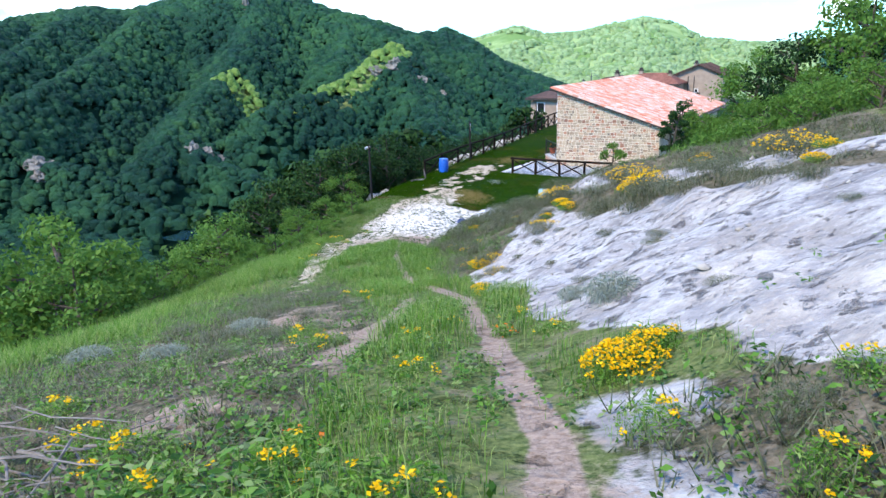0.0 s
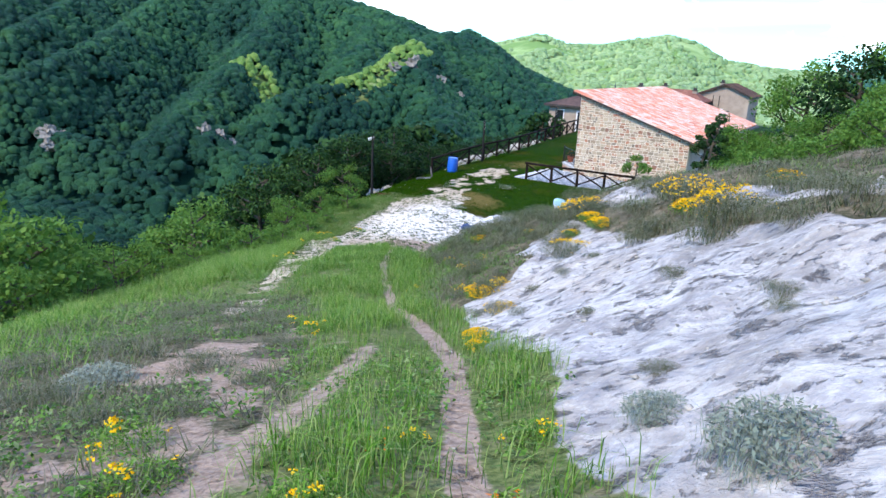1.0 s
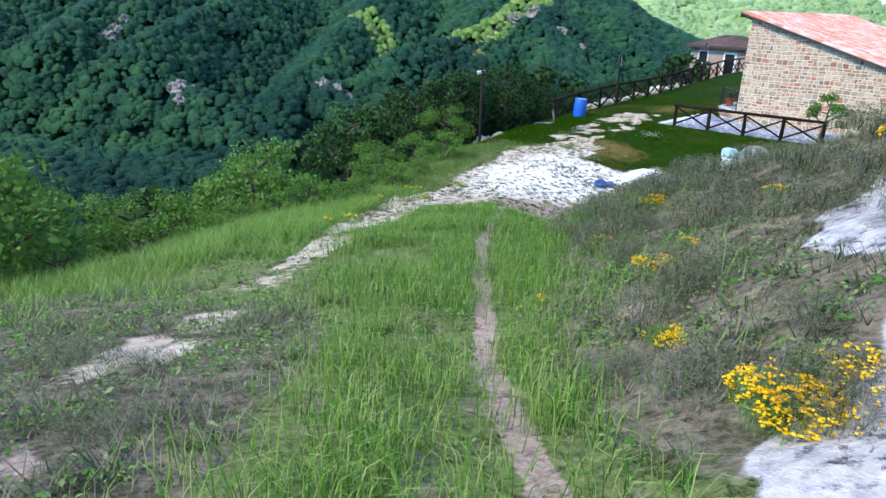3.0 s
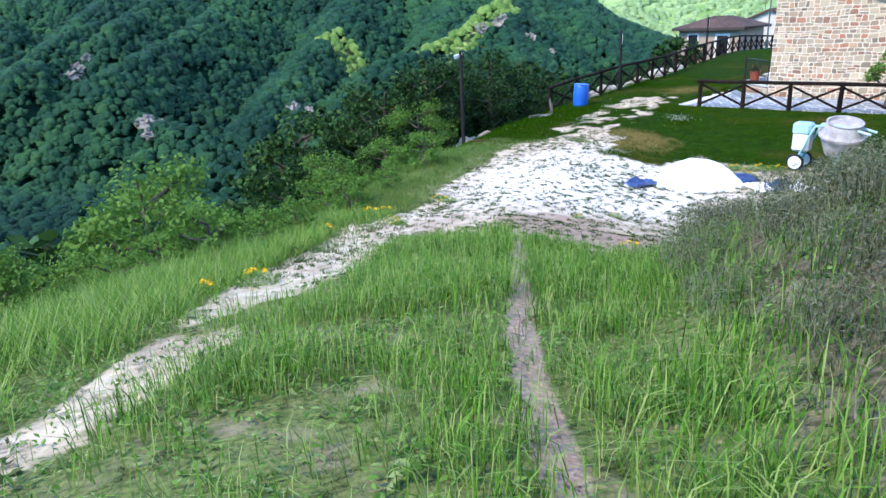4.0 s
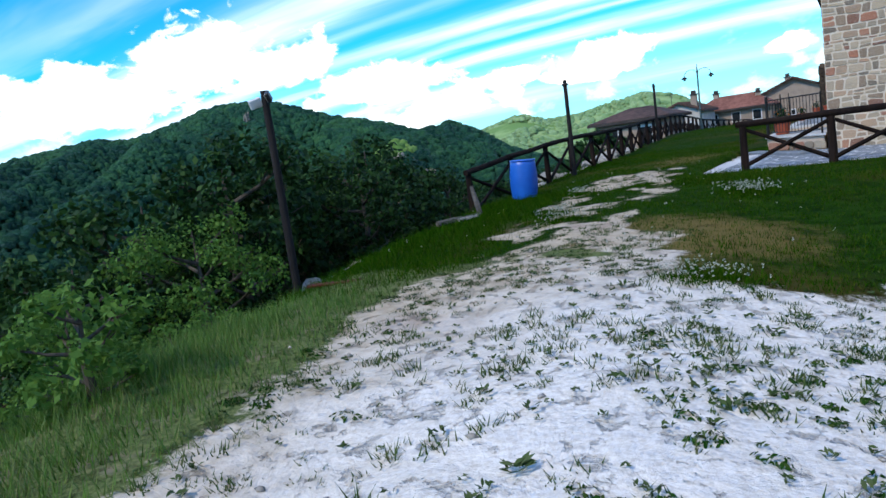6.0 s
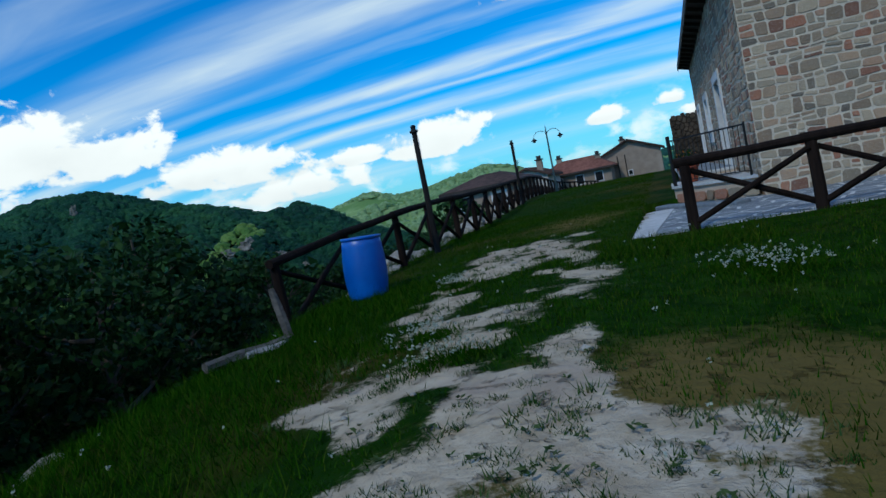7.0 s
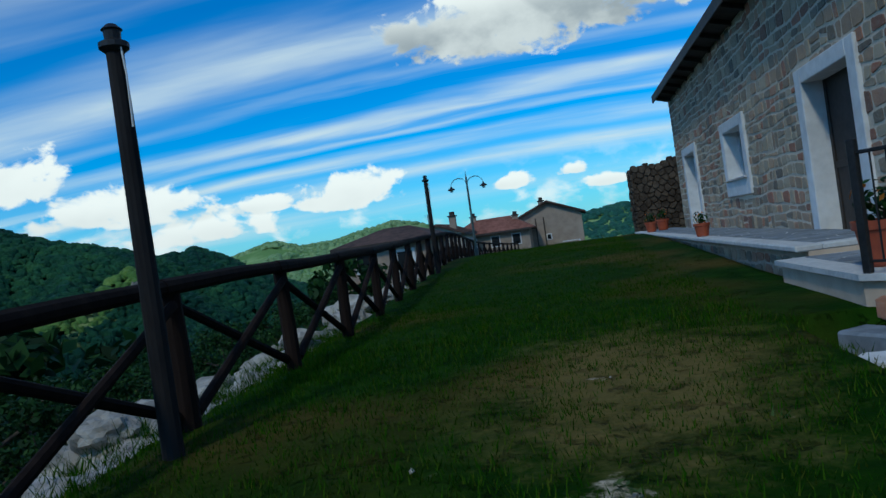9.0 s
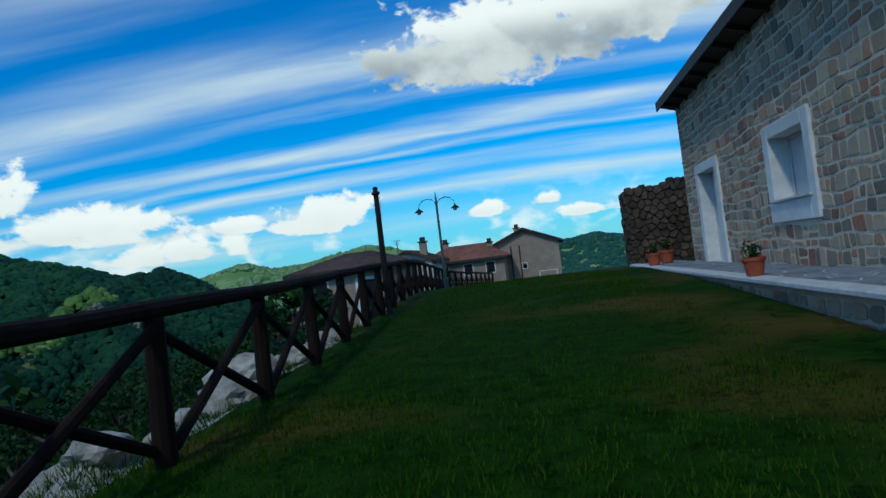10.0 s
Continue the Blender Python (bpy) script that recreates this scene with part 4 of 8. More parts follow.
# ---- stone house ----


def clip_poly(poly, p, n):
    """Keeps the side of a polygon where (q - p) . n <= 0."""
    out = []
    for i, a in enumerate(poly):
        b = poly[(i + 1) % len(poly)]
        da, db = (a[0] - p[0]) * n[0] + (a[1] - p[1]) * n[1], (b[0] - p[0]) * n[0] + (b[1] - p[1]) * n[1]
        if da <= 0:
            out.append(a)
        if (da < 0 < db) or (db < 0 < da):
            w = da / (da - db)
            out.append((a[0] + (b[0] - a[0]) * w, a[1] + (b[1] - a[1]) * w))
    return out


def rubble(width, tall, cell, seed, joint=0.022, skip=None, top=None, stretch=1.35, ease=0.2):
    """Fills a rectangle with roughly coursed stones of uneven size: yields each stone's outline, corners eased."""
    r = random.Random(seed)
    beds = [0.0]
    while beds[-1] < tall - cell * 0.6:
        beds.append(beds[-1] + cell * r.uniform(0.65, 1.45))
    beds[-1] = tall
    ph = [(r.uniform(0, 9), r.uniform(0, 9)) for _ in beds]

    def bed(j, x):
        if j in (0, len(beds) - 1):
            return beds[j]
        return beds[j] + cell * (0.16 * math.sin(x * 1.9 + ph[j][0]) + 0.10 * math.sin(x * 5.3 + ph[j][1]))

    for j in range(len(beds) - 1):
        rise = beds[j + 1] - beds[j]
        xs = [0.0]
        while xs[-1] < width - cell * 0.8:
            xs.append(xs[-1] + min(cell * stretch * r.uniform(0.55, 1.6), rise * 2.6))
        xs[-1] = width
        lean = [r.uniform(-0.14, 0.14) * cell for _ in xs]
        lean[0] = lean[-1] = 0.0
        for i in range(len(xs) - 1):
            q = [(xs[i] - lean[i], bed(j, xs[i])), (xs[i + 1] - lean[i + 1], bed(j, xs[i + 1])), (xs[i + 1] + lean[i + 1], bed(j + 1, xs[i + 1])), (xs[i] + lean[i], bed(j + 1, xs[i]))]
            pieces = [q]
            if rise > cell * 1.1 and r.random() < 0.35:
                w0, w1 = r.uniform(0.35, 0.65), r.uniform(0.35, 0.65)
                m0 = (q[0][0] + (q[3][0] - q[0][0]) * w0, q[0][1] + (q[3][1] - q[0][1]) * w0)
                m1 = (q[1][0] + (q[2][0] - q[1][0]) * w1, q[1][1] + (q[2][1] - q[1][1]) * w1)
                pieces = [[q[0], q[1], m1, m0], [m0, m1, q[2], q[3]]]
            for poly in pieces:
                cx, cy = sum(p[0] for p in poly) / 4, sum(p[1] for p in poly) / 4
                if skip and skip(cx, cy):
                    continue
                for k in range(4):
                    a, b = poly[k], poly[(k + 1) % 4]
                    ln = math.hypot(b[0] - a[0], b[1] - a[1]) or 1.0
                    n = ((b[1] - a[1]) / ln, -(b[0] - a[0]) / ln)
                    gap = joint / 2 * r.uniform(0.7, 1.5)
                    inset = clip_poly(poly if k == 0 else inset, (a[0] - n[0] * gap, a[1] - n[1] * gap), n)
                    if len(inset) < 3:
                        break
                if top and len(inset) >= 3:
                    (x0, z0), (x1, z1) = top
                    inset = clip_poly(inset, (x0, z0), (-(z1 - z0), x1 - x0))
                if len(inset) < 3:
                    continue
                cx, cy = sum(p[0] for p in inset) / len(inset), sum(p[1] for p in inset) / len(inset)
                eased = []
                for k, a in enumerate(inset):
                    b = inset[(k + 1) % len(inset)]
                    if math.hypot(b[0] - a[0], b[1] - a[1]) < 0.012:
                        continue
                    for w in (ease * r.uniform(0.4, 1.5), 1 - ease * r.uniform(0.4, 1.5)):
                        eased.append((a[0] + (b[0] - a[0]) * w, a[1] + (b[1] - a[1]) * w + r.uniform(-0.006, 0.006)))
                if len(eased) >= 5:
                    yield cx, cy, eased


def crazy_paving(width, tall, cell, seed, joint, skip=None, top=None, ease=0.0, stretch=1.25, wild=0.35):
    """Irregular many-sided stones: uneven spots, each keeping the ground nearest to it, the corners eased."""
    r = random.Random(seed)
    nx, ny = round(width / (cell * stretch)), round(tall / cell)
    spots = {(i, j): ((i + 0.5 + 0.5 * (j % 2) + r.uniform(-0.34, 0.34)) * width / nx, (j + 0.5 + r.uniform(-wild, wild)) * tall / ny) for i in range(-3, nx + 3) for j in range(-3, ny + 3)}
    for i in range(-1, nx + 1):
        for j in range(ny):
            px, py = spots[i, j]
            if skip and skip(px, py):
                continue
            poly = [(0.0, 0.0), (width, 0.0), (width, tall), (0.0, tall)]
            for a in range(i - 2, i + 3):
                for b in range(j - 2, j + 3):
                    if (a, b) == (i, j):
                        continue
                    qx, qy = spots[a, b]
                    gap = math.hypot(qx - px, qy - py)
                    n = ((qx - px) / gap, (qy - py) / gap)
                    reach = gap / 2 - joint / 2
                    poly = clip_poly(poly, (px + n[0] * reach, py + n[1] * reach), n)
            if top and len(poly) >= 3:
                (x0, z0), (x1, z1) = top
                poly = clip_poly(poly, (x0, z0), (-(z1 - z0), x1 - x0))
            if len(poly) < 3:
                continue
            if ease:
                eased = []
                for k, a in enumerate(poly):
                    b = poly[(k + 1) % len(poly)]
                    if math.hypot(b[0] - a[0], b[1] - a[1]) > 0.02:
                        eased += [(a[0] + (b[0] - a[0]) * w, a[1] + (b[1] - a[1]) * w) for w in (ease * r.uniform(0.5, 1.4), 1 - ease * r.uniform(0.5, 1.4))]
                poly = eased
            if len(poly) >= 3:
                yield sum(p[0] for p in poly) / len(poly), sum(p[1] for p in poly) / len(poly), poly


def stone_solid(outline, depth, cx, cy):
    """Verts and faces of one stone that stands depth proud of the wall, with a rounded face. Local x, y across the wall, z out of it."""
    n = len(outline)
    rings = ((1.0, -0.02), (0.985, depth * 0.6), (0.9, depth))
    verts = [((p[0] - cx) * k + cx, (p[1] - cy) * k + cy, z) for k, z in rings for p in outline]
    faces = [(r * n + i, r * n + (i + 1) % n, (r + 1) * n + (i + 1) % n, (r + 1) * n + i) for r in range(2) for i in range(n)]
    faces.append(tuple(range(2 * n, 3 * n)))
    return verts, faces


def stone_wall(parent, m, stones, singles, seed, mat, name="stone", depth=(0.005, 0.016)):
    """Lays stones onto a wall's face by the pose m: those that singles() picks become pieces of their own, the rest one mesh."""
    r = random.Random(seed)
    allv, allf = [], []
    for cx, cy, outline in stones:
        v, f = stone_solid(outline, r.uniform(*depth), cx, cy)
        v = [m @ Vector(p) for p in v]
        if singles(cx, cy):
            me = bpy.data.meshes.new(name)
            me.from_pydata(v, [], f)
            me.materials.append(mat)
            link_under(new(name, me), parent)
        else:
            k = len(allv)
            allv += v
            allf += [tuple(i + k for i in g) for g in f]
    if allv:
        me = bpy.data.meshes.new("rubble")
        me.from_pydata(allv, [], allf)
        me.materials.append(mat)
        tagged(link_under(new("rubble", me), parent), kind="stuff")


HX0, HX1, HY0, HY1 = -24.5, -18.2, 44.6, 63.3   # outer faces of the stone house
TOP_W, TOP_E = 4.62, 2.62                        # wall heights on the high and on the low side
BASE = -0.5
DOORS = ((49.5, 51.65, 0.55, 2.95), (59.85, 61.9, 0.6, 2.92))   # outer edges of the white surrounds: y0, y1, z0, z1
WINDOW = (54.8, 56.8, 1.30, 2.90)


def wall_with_holes(bm, y0, y1, z0, z1, x0, x1, holes):
    """A thick wall along y in one piece, cut right through by openings (y0, y1, z0, z1)."""
    ys = sorted({y0, y1, *(v for h in holes for v in h[:2])})
    zs = sorted({z0, z1, *(v for h in holes for v in h[2:])})
    made = {}

    def vert(i, j, x):
        if (i, j, x) not in made:
            made[i, j, x] = bm.verts.new((x, ys[i], zs[j]))
        return made[i, j, x]

    def solid(i, j):
        if not (0 <= i < len(ys) - 1 and 0 <= j < len(zs) - 1):
            return False
        cy, cz = (ys[i] + ys[i + 1]) / 2, (zs[j] + zs[j + 1]) / 2
        return not any(a < cy < b and lo < cz < hi for a, b, lo, hi in holes)

    for i in range(len(ys) - 1):
        for j in range(len(zs) - 1):
            if not solid(i, j):
                continue
            for x in (x0, x1):
                bm.faces.new([vert(p, q, x) for p, q in ((i, j), (i + 1, j), (i + 1, j + 1), (i, j + 1))])
            for (p, q), (r0, r1), (k, m) in (((i, j), (i, j + 1), (i - 1, j)), ((i + 1, j), (i + 1, j + 1), (i + 1, j)), ((i, j), (i + 1, j), (i, j - 1)), ((i, j + 1), (i + 1, j + 1), (i, j + 1))):
                if not solid(k, m):
                    bm.faces.new((vert(p, q, x0), vert(r0, r1, x0), vert(r0, r1, x1), vert(p, q, x1)))
    bmesh.ops.recalc_face_normals(bm, faces=bm.faces)


def make_house():
    house = thing("stone_house", (0, 0, 0), "restored rubble stone house with a sloping pink tile roof", "house")
    t = 0.45
    inner = [(a + 0.26, b - 0.26, lo if lo < 1 else lo + 0.36, hi - 0.22) for a, b, lo, hi in (*DOORS, WINDOW)]
    bm = bmesh.new()
    wall_with_holes(bm, HY0, HY1, BASE, TOP_W, HX0, HX0 + t, [(a - 0.08, b + 0.08, lo if lo < 1 else lo - 0.08, hi + 0.08) for a, b, lo, hi in inner])
    west = part("wall", bm, M["mortar"], house, "shaded rubble stone long wall")
    def gable(y0, y1):
        b = bmesh.new()
        pts = [(HX0 + t, BASE), (HX1, BASE), (HX1, TOP_E), (HX0 + t, TOP_W - (TOP_W - TOP_E) * t / (HX1 - HX0))]
        lo = [b.verts.new((x, y0, z)) for x, z in pts]
        hi = [b.verts.new((x, y1, z)) for x, z in pts]
        b.faces.new(lo)
        b.faces.new(hi[::-1])
        for i in range(4):
            b.faces.new((lo[i], hi[i], hi[(i + 1) % 4], lo[(i + 1) % 4]))
        bmesh.ops.recalc_face_normals(b, faces=b.faces)
        return b
    south = part("wall", gable(HY0, HY0 + t), M["mortar"], house, "sunlit rubble stone end wall")
    part("wall", gable(HY1 - t, HY1), M["mortar"], house)
    part("wall", boxes(((HX1 - t, HY0 + t, BASE), (HX1, HY1 - t, TOP_E)), bevel=0.0), M["wall_pale"], house)
    # stones of the end wall: x across, z up, facing -y
    m_south = Matrix(((1, 0, 0, HX0), (0, 0, -1, HY0), (0, 1, 0, BASE), (0, 0, 0, 1)))
    wide = HX1 - HX0
    st = rubble(wide, TOP_W - BASE, 0.16, 5, 0.025, ease=0.13, stretch=1.3, top=((0, TOP_W - BASE), (wide, TOP_E - BASE)))
    stone_wall(south, m_south, st, lambda x, z: x < 2.2 and 0.6 < z < 4.4, 3, M["stone"])
    # stones of the long wall, facing -x
    m_west = Matrix(((0, 0, -1, HX0), (-1, 0, 0, HY1), (0, 1, 0, BASE), (0, 0, 0, 1)))

    def open_at(s, z):
        y, zz = HY1 - s, z + BASE
        return any(a + 0.02 < y < b - 0.02 and lo - 0.1 < zz < hi - 0.02 for a, b, lo, hi in (*DOORS, WINDOW))

    st = rubble(HY1 - HY0, TOP_W - BASE, 0.19, 8, 0.034, skip=open_at, ease=0.14)
    stone_wall(west, m_west, st, lambda s, z: 1.2 < z < 4.2 and 5.0 < s < 9.5, 4, M["stone"])
    # white surrounds with reveals, doors and shutters
    for i, (a, b, lo, hi) in enumerate((*DOORS, WINDOW)):
        ia, ib, ilo, ihi = inner[i]
        win = i == 2
        opening = thing("window_1" if win else f"door_{i + 1}", (HX0, (a + b) / 2, lo), "deep window in a white plaster surround" if win else "tall doorway in a white plaster surround", "window" if win else "door", kind="structure")
        inv = opening.matrix_basis.inverted()
        out, deep = HX0 - 0.055, HX0 + 0.34
        bm = bmesh.new()
        parts_ = [((out, a, lo), (deep, ia, hi)), ((out, ib, lo), (deep, b, hi)), ((out, ia, ihi), (deep, ib, hi))]
        if win:
            parts_.append(((out, ia, lo), (deep, ib, ilo)))
        for p, q in parts_:
            box(bm, p, q, 0.012)
        bm.transform(inv)
        part("window_frame" if win else "door_frame", bm, M["plaster"], opening, "white plaster surround")
        if win:
            part("window_sill", _in(boxes(((out - 0.05, ia - 0.1, ilo - 0.03), (out + 0.2, ib + 0.1, ilo + 0.012)), bevel=0.008), inv), M["coping"], opening, "pale stone sill")
            part("pane", _in(boxes(((deep - 0.05, ia - 0.03, ilo - 0.03), (deep - 0.03, ib + 0.03, ihi + 0.03)), bevel=0), inv), M["shutter"], opening, "pale grey inner shutter")
            part("sash", _in(boxes(((deep - 0.09, ia, ilo + 0.013), (deep - 0.052, ia + 0.05, ihi)), ((deep - 0.09, ib - 0.05, ilo + 0.013), (deep - 0.052, ib, ihi)), ((deep - 0.09, ia + 0.05, ihi - 0.05), (deep - 0.052, ib - 0.05, ihi)), bevel=0.006), inv), M["shutter"], opening, "grey window sash")
        else:
            part("door_leaf", _in(boxes(((deep - 0.08, ia - 0.03, lo + 0.004), (deep - 0.03, ib + 0.03, ihi + 0.03)), bevel=0.004), inv), M["fascia"] if i == 0 else M["door"], opening, "closed dark door leaf" if i == 0 else "closed pale grey door leaf")
            part("door_rail", _in(boxes(((deep - 0.1, ia + 0.04, lo + 0.9), (deep - 0.081, ib - 0.04, lo + 1.0)), ((deep - 0.1, ia, lo), (deep - 0.081, ia + 0.08, ihi)), ((deep - 0.1, ib - 0.08, lo), (deep - 0.081, ib, ihi)), bevel=0.004), inv), M["fascia"] if i == 0 else M["door"], opening)
            part("door_handle", _in(tube(bmesh.new(), [(deep - 0.15, ia + 0.1, lo + 1.05), (deep - 0.15, ia + 0.22, lo + 1.05)], 0.012, 6), inv), M["iron"], opening, "dark lever handle")
    make_roof(house)


def _in(bm, inv):
    bm.transform(inv)
    return bm


def make_roof(house):
    over_w, over_e, over_s, over_n = 0.42, 0.75, 0.22, 0.2
    slope = (TOP_E - TOP_W) / (HX1 - HX0)

    def roof_z(x):
        return TOP_W + 0.02 + (x - HX0) * slope

    x0, x1, y0, y1 = HX0 - over_w, HX1 + over_e, HY0 - over_s, HY1 + over_n
    bm = bmesh.new()
    pts = [(x, y, roof_z(x) + dz) for dz in (0.0, 0.09) for x, y in ((x0, y0), (x1, y0), (x1, y1), (x0, y1))]
    v = [bm.verts.new(p) for p in pts]
    for f in ((3, 2, 1, 0), (4, 5, 6, 7), (0, 1, 5, 4), (1, 2, 6, 5), (2, 3, 7, 6), (3, 0, 4, 7)):
        bm.faces.new([v[i] for i in f])
    roof = part("roof", bm, M["fascia"], house, "mono-pitch roof deck with dark edge boards")
    # eave board along the high side and up the verge
    bm = bmesh.new()
    box(bm, (x0 - 0.03, y0 - 0.03, roof_z(x0) - 0.1), (x0, y1 + 0.03, roof_z(x0) + 0.13))
    part("fascia", bm, M["fascia"], roof, "black eave board")
    for k in range(19):
        y = y0 + 0.4 + k * 1.0
        b2 = bmesh.new()
        w = box(b2, (x0 + 0.02, y - 0.05, -0.1), (HX0 - 0.01, y + 0.05, -0.005))
        for vert in b2.verts:
            vert.co.z += roof_z(vert.co.x)
        part("rafter_end", b2, M["fascia"], roof)
    # rounded clay tiles in courses that run down the slope
    step_y, run = 0.215, 0.36
    ang = math.atan(slope)
    length = (x1 - x0) / math.cos(ang)
    rows, cols = int((y1 - y0) / step_y), int(length / run)
    r = random.Random(12)
    half = []
    for e, (rad, along) in enumerate(((0.094, 0.0), (0.108, 0.44))):
        for k in range(6):
            a = math.pi * k / 5
            half.append((along, rad * math.cos(a), rad * math.sin(a) + (0.014 if e else 0.0)))
    quads = [(k, k + 1, 7 + k, 6 + k) for k in range(5)] + [(6, 7, 8, 9, 10, 11)]
    base = bpy.data.meshes.new("tile")
    base.from_pydata(half, [], quads)
    base.materials.append(M["tile"])
    verts, faces = [], []
    tilt = Matrix.Rotation(-ang, 4, "Y")
    for i in range(rows):
        y = y0 + (i + 0.5) * step_y
        for c in range(cols):
            s = c * run
            x, z = x0 + s * math.cos(ang), roof_z(x0 + s * math.cos(ang)) + 0.085
            m = Matrix.Translation((x, y + r.uniform(-0.012, 0.012), z + r.uniform(0, 0.012))) @ tilt @ Matrix.Rotation(r.uniform(-0.05, 0.05), 4, "Z")
            if i < 16:
                ob = new("tile", base)
                ob.matrix_basis = m
                link_under(ob, roof)
            else:
                k = len(verts)
                verts += [m @ Vector(p) for p in half]
                faces += [tuple(q + k for q in f) for f in quads]
    me = bpy.data.meshes.new("roof_tiles")
    me.from_pydata(verts, [], faces)
    me.materials.append(M["tile"])
    tagged(link_under(new("roof_tiles", me), roof), kind="stuff")


def make_terrace():
    """The raised walk along the house, the flagged yard below it, the railing."""
    terrace = thing("house_terrace", (0, 0, 0), "raised stone walk with pale coping along the house", "terrace", kind="structure")
    z_low, z_up = 0.50, 0.62
    corner = [(-26.0, 46.35), (-24.56, 44.72), (-24.56, 48.5), (-26.0, 48.5)]

    def prism(outline, z0, z1, inset=0.0):
        cx, cy = sum(p[0] for p in outline) / len(outline), sum(p[1] for p in outline) / len(outline)
        bm = bmesh.new()
        pts = [(x + (cx - x) * inset, y + (cy - y) * inset) for x, y in outline]
        lo, hi = [bm.verts.new((x, y, z0)) for x, y in pts], [bm.verts.new((x, y, z1)) for x, y in pts]
        bm.faces.new(lo[::-1])
        bm.faces.new(hi)
        for k in range(len(pts)):
            bm.faces.new((lo[k], lo[(k + 1) % len(pts)], hi[(k + 1) % len(pts)], hi[k]))
        return bm

    part("base_wall", prism(corner, -0.4, z_low - 0.05, 0.06), M["render"], terrace, "beige rendered base wall")
    part("base_wall", boxes(((-25.65, 48.5, -0.4), (HX0 - 0.06, 66.5, z_up - 0.07)), bevel=0.0), M["render"], terrace, "beige rendered base wall")
    part("coping", prism(corner, z_low - 0.05, z_low), M["coping"], terrace, "pale stone edge slab")
    part("coping", boxes(((-25.78, 48.5, z_up - 0.07), (-25.5, 66.6, z_up)), bevel=0.015), M["coping"], terrace, "pale stone edge slabs")
    part("coping", boxes(((-25.5, 48.5, z_up - 0.07), (HX0 - 0.06, 48.75, z_up)), bevel=0.015), M["coping"], terrace, "pale stone edge slab")
    flags = part("flag_bed", boxes(((-25.5, 48.75, z_up - 0.07), (HX0 - 0.06, 66.5, z_up - 0.012)), bevel=0.0), M["grout"], terrace)
    lay = Matrix.Translation((-25.5, 48.75, z_up - 0.012))
    stone_wall(flags, lay, crazy_paving(1.0, 17.7, 0.36, 31, 0.02), lambda a, b: b < 7, 2, M["flag"], "flagstone", (0.003, 0.006))
    lay = Matrix.Translation((-25.72, 46.6, z_low))
    stone_wall(terrace, lay, crazy_paving(1.1, 1.85, 0.34, 32, 0.02), lambda a, b: True, 2, M["flag"], "flagstone", (0.004, 0.008))
    # stones at the foot of the slanting end
    dx, dy = 1.44, -1.63
    ln = math.hypot(dx, dy)
    ax, ay = dx / ln, dy / ln
    m_face = Matrix(((ax, 0, ay, -25.94), (ay, 0, -ax, 46.31), (0, 1, 0, 0.13), (0, 0, 0, 1)))
    stone_wall(terrace, m_face, rubble(ln - 0.1, 0.22, 0.2, 33, 0.03), lambda a, b: True, 5, M["stone"])
    m_face = Matrix(((0, 0, -1, -25.65), (-1, 0, 0, 66.5), (0, 1, 0, 0.12), (0, 0, 0, 1)))
    stone_wall(terrace, m_face, rubble(18.0, 0.36, 0.18, 34, 0.025), lambda a, b: False, 5, M["stone"])
    # flagged yard in front of the end wall
    yard = thing("flagged_yard", (0, 0, 0), "irregular grey flagstones with white joints and a concrete rim", "paving", kind="structure")
    rnd = random.Random(17)
    near = [(rnd.uniform(-0.09, 0.07) + 0.06 * math.sin(k * 1.7), k * 0.2) for k in range(23)]
    bm = prism(near[::-1] + [(0.40, 0.0), (0.40, 4.4)], -0.25, 0.135)
    bmesh.ops.recalc_face_normals(bm, faces=bm.faces)
    bm.transform(pose(-26.72, 40.95, 0, 0, 0, -4.0))
    part("rim", bm, M["concrete"], yard, "ragged white concrete rim")
    bed = part("joint_bed", boxes(((-26.30, 40.95, -0.25), (-18.3, 45.3, 0.12)), bevel=0.0), M["grout"], yard)
    lay = Matrix.Translation((-26.30, 40.95, 0.12))
    stone_wall(bed, lay, crazy_paving(7.95, 4.3, 0.40, 35, 0.05), lambda a, b: a < 4.5, 6, M["flag"], "flagstone", (0.003, 0.006))
    bm = boxes(((0, -0.3, -0.2), (2.6, 0.0, 0.19)), bevel=0.02)
    bm.transform(pose(-26.12, 46.0, 0, 0, 0, -60))
    part("kerb", bm, M["flag"], yard, "grey stone kerb")
    rail = thing("iron_railing", (-25.92, 46.36, z_low), "black wrought iron railing on the terrace edge", "railing", turn=-48.5)
    wide = 1.95
    part("post", boxes(((-0.03, -0.03, 0), (0.03, 0.03, 1.02)), bevel=0.006), M["iron"], rail)
    part("post", boxes(((wide - 0.03, -0.02, 0), (wide, 0.02, 0.96)), bevel=0.006), M["iron"], rail)
    part("top_rail", boxes(((0.03, -0.02, 0.9), (wide - 0.03, 0.02, 0.93)), bevel=0.006), M["iron"], rail)
    part("bottom_rail", boxes(((0.03, -0.015, 0.08), (wide - 0.03, 0.015, 0.1)), bevel=0.004), M["iron"], rail)
    for k in range(16):
        x = 0.12 + k * 0.112
        part("baluster", tube(bmesh.new(), [(x, 0, 0.1), (x, 0, 0.9)], 0.008, 6), M["iron"], rail)


make_house()
make_terrace()


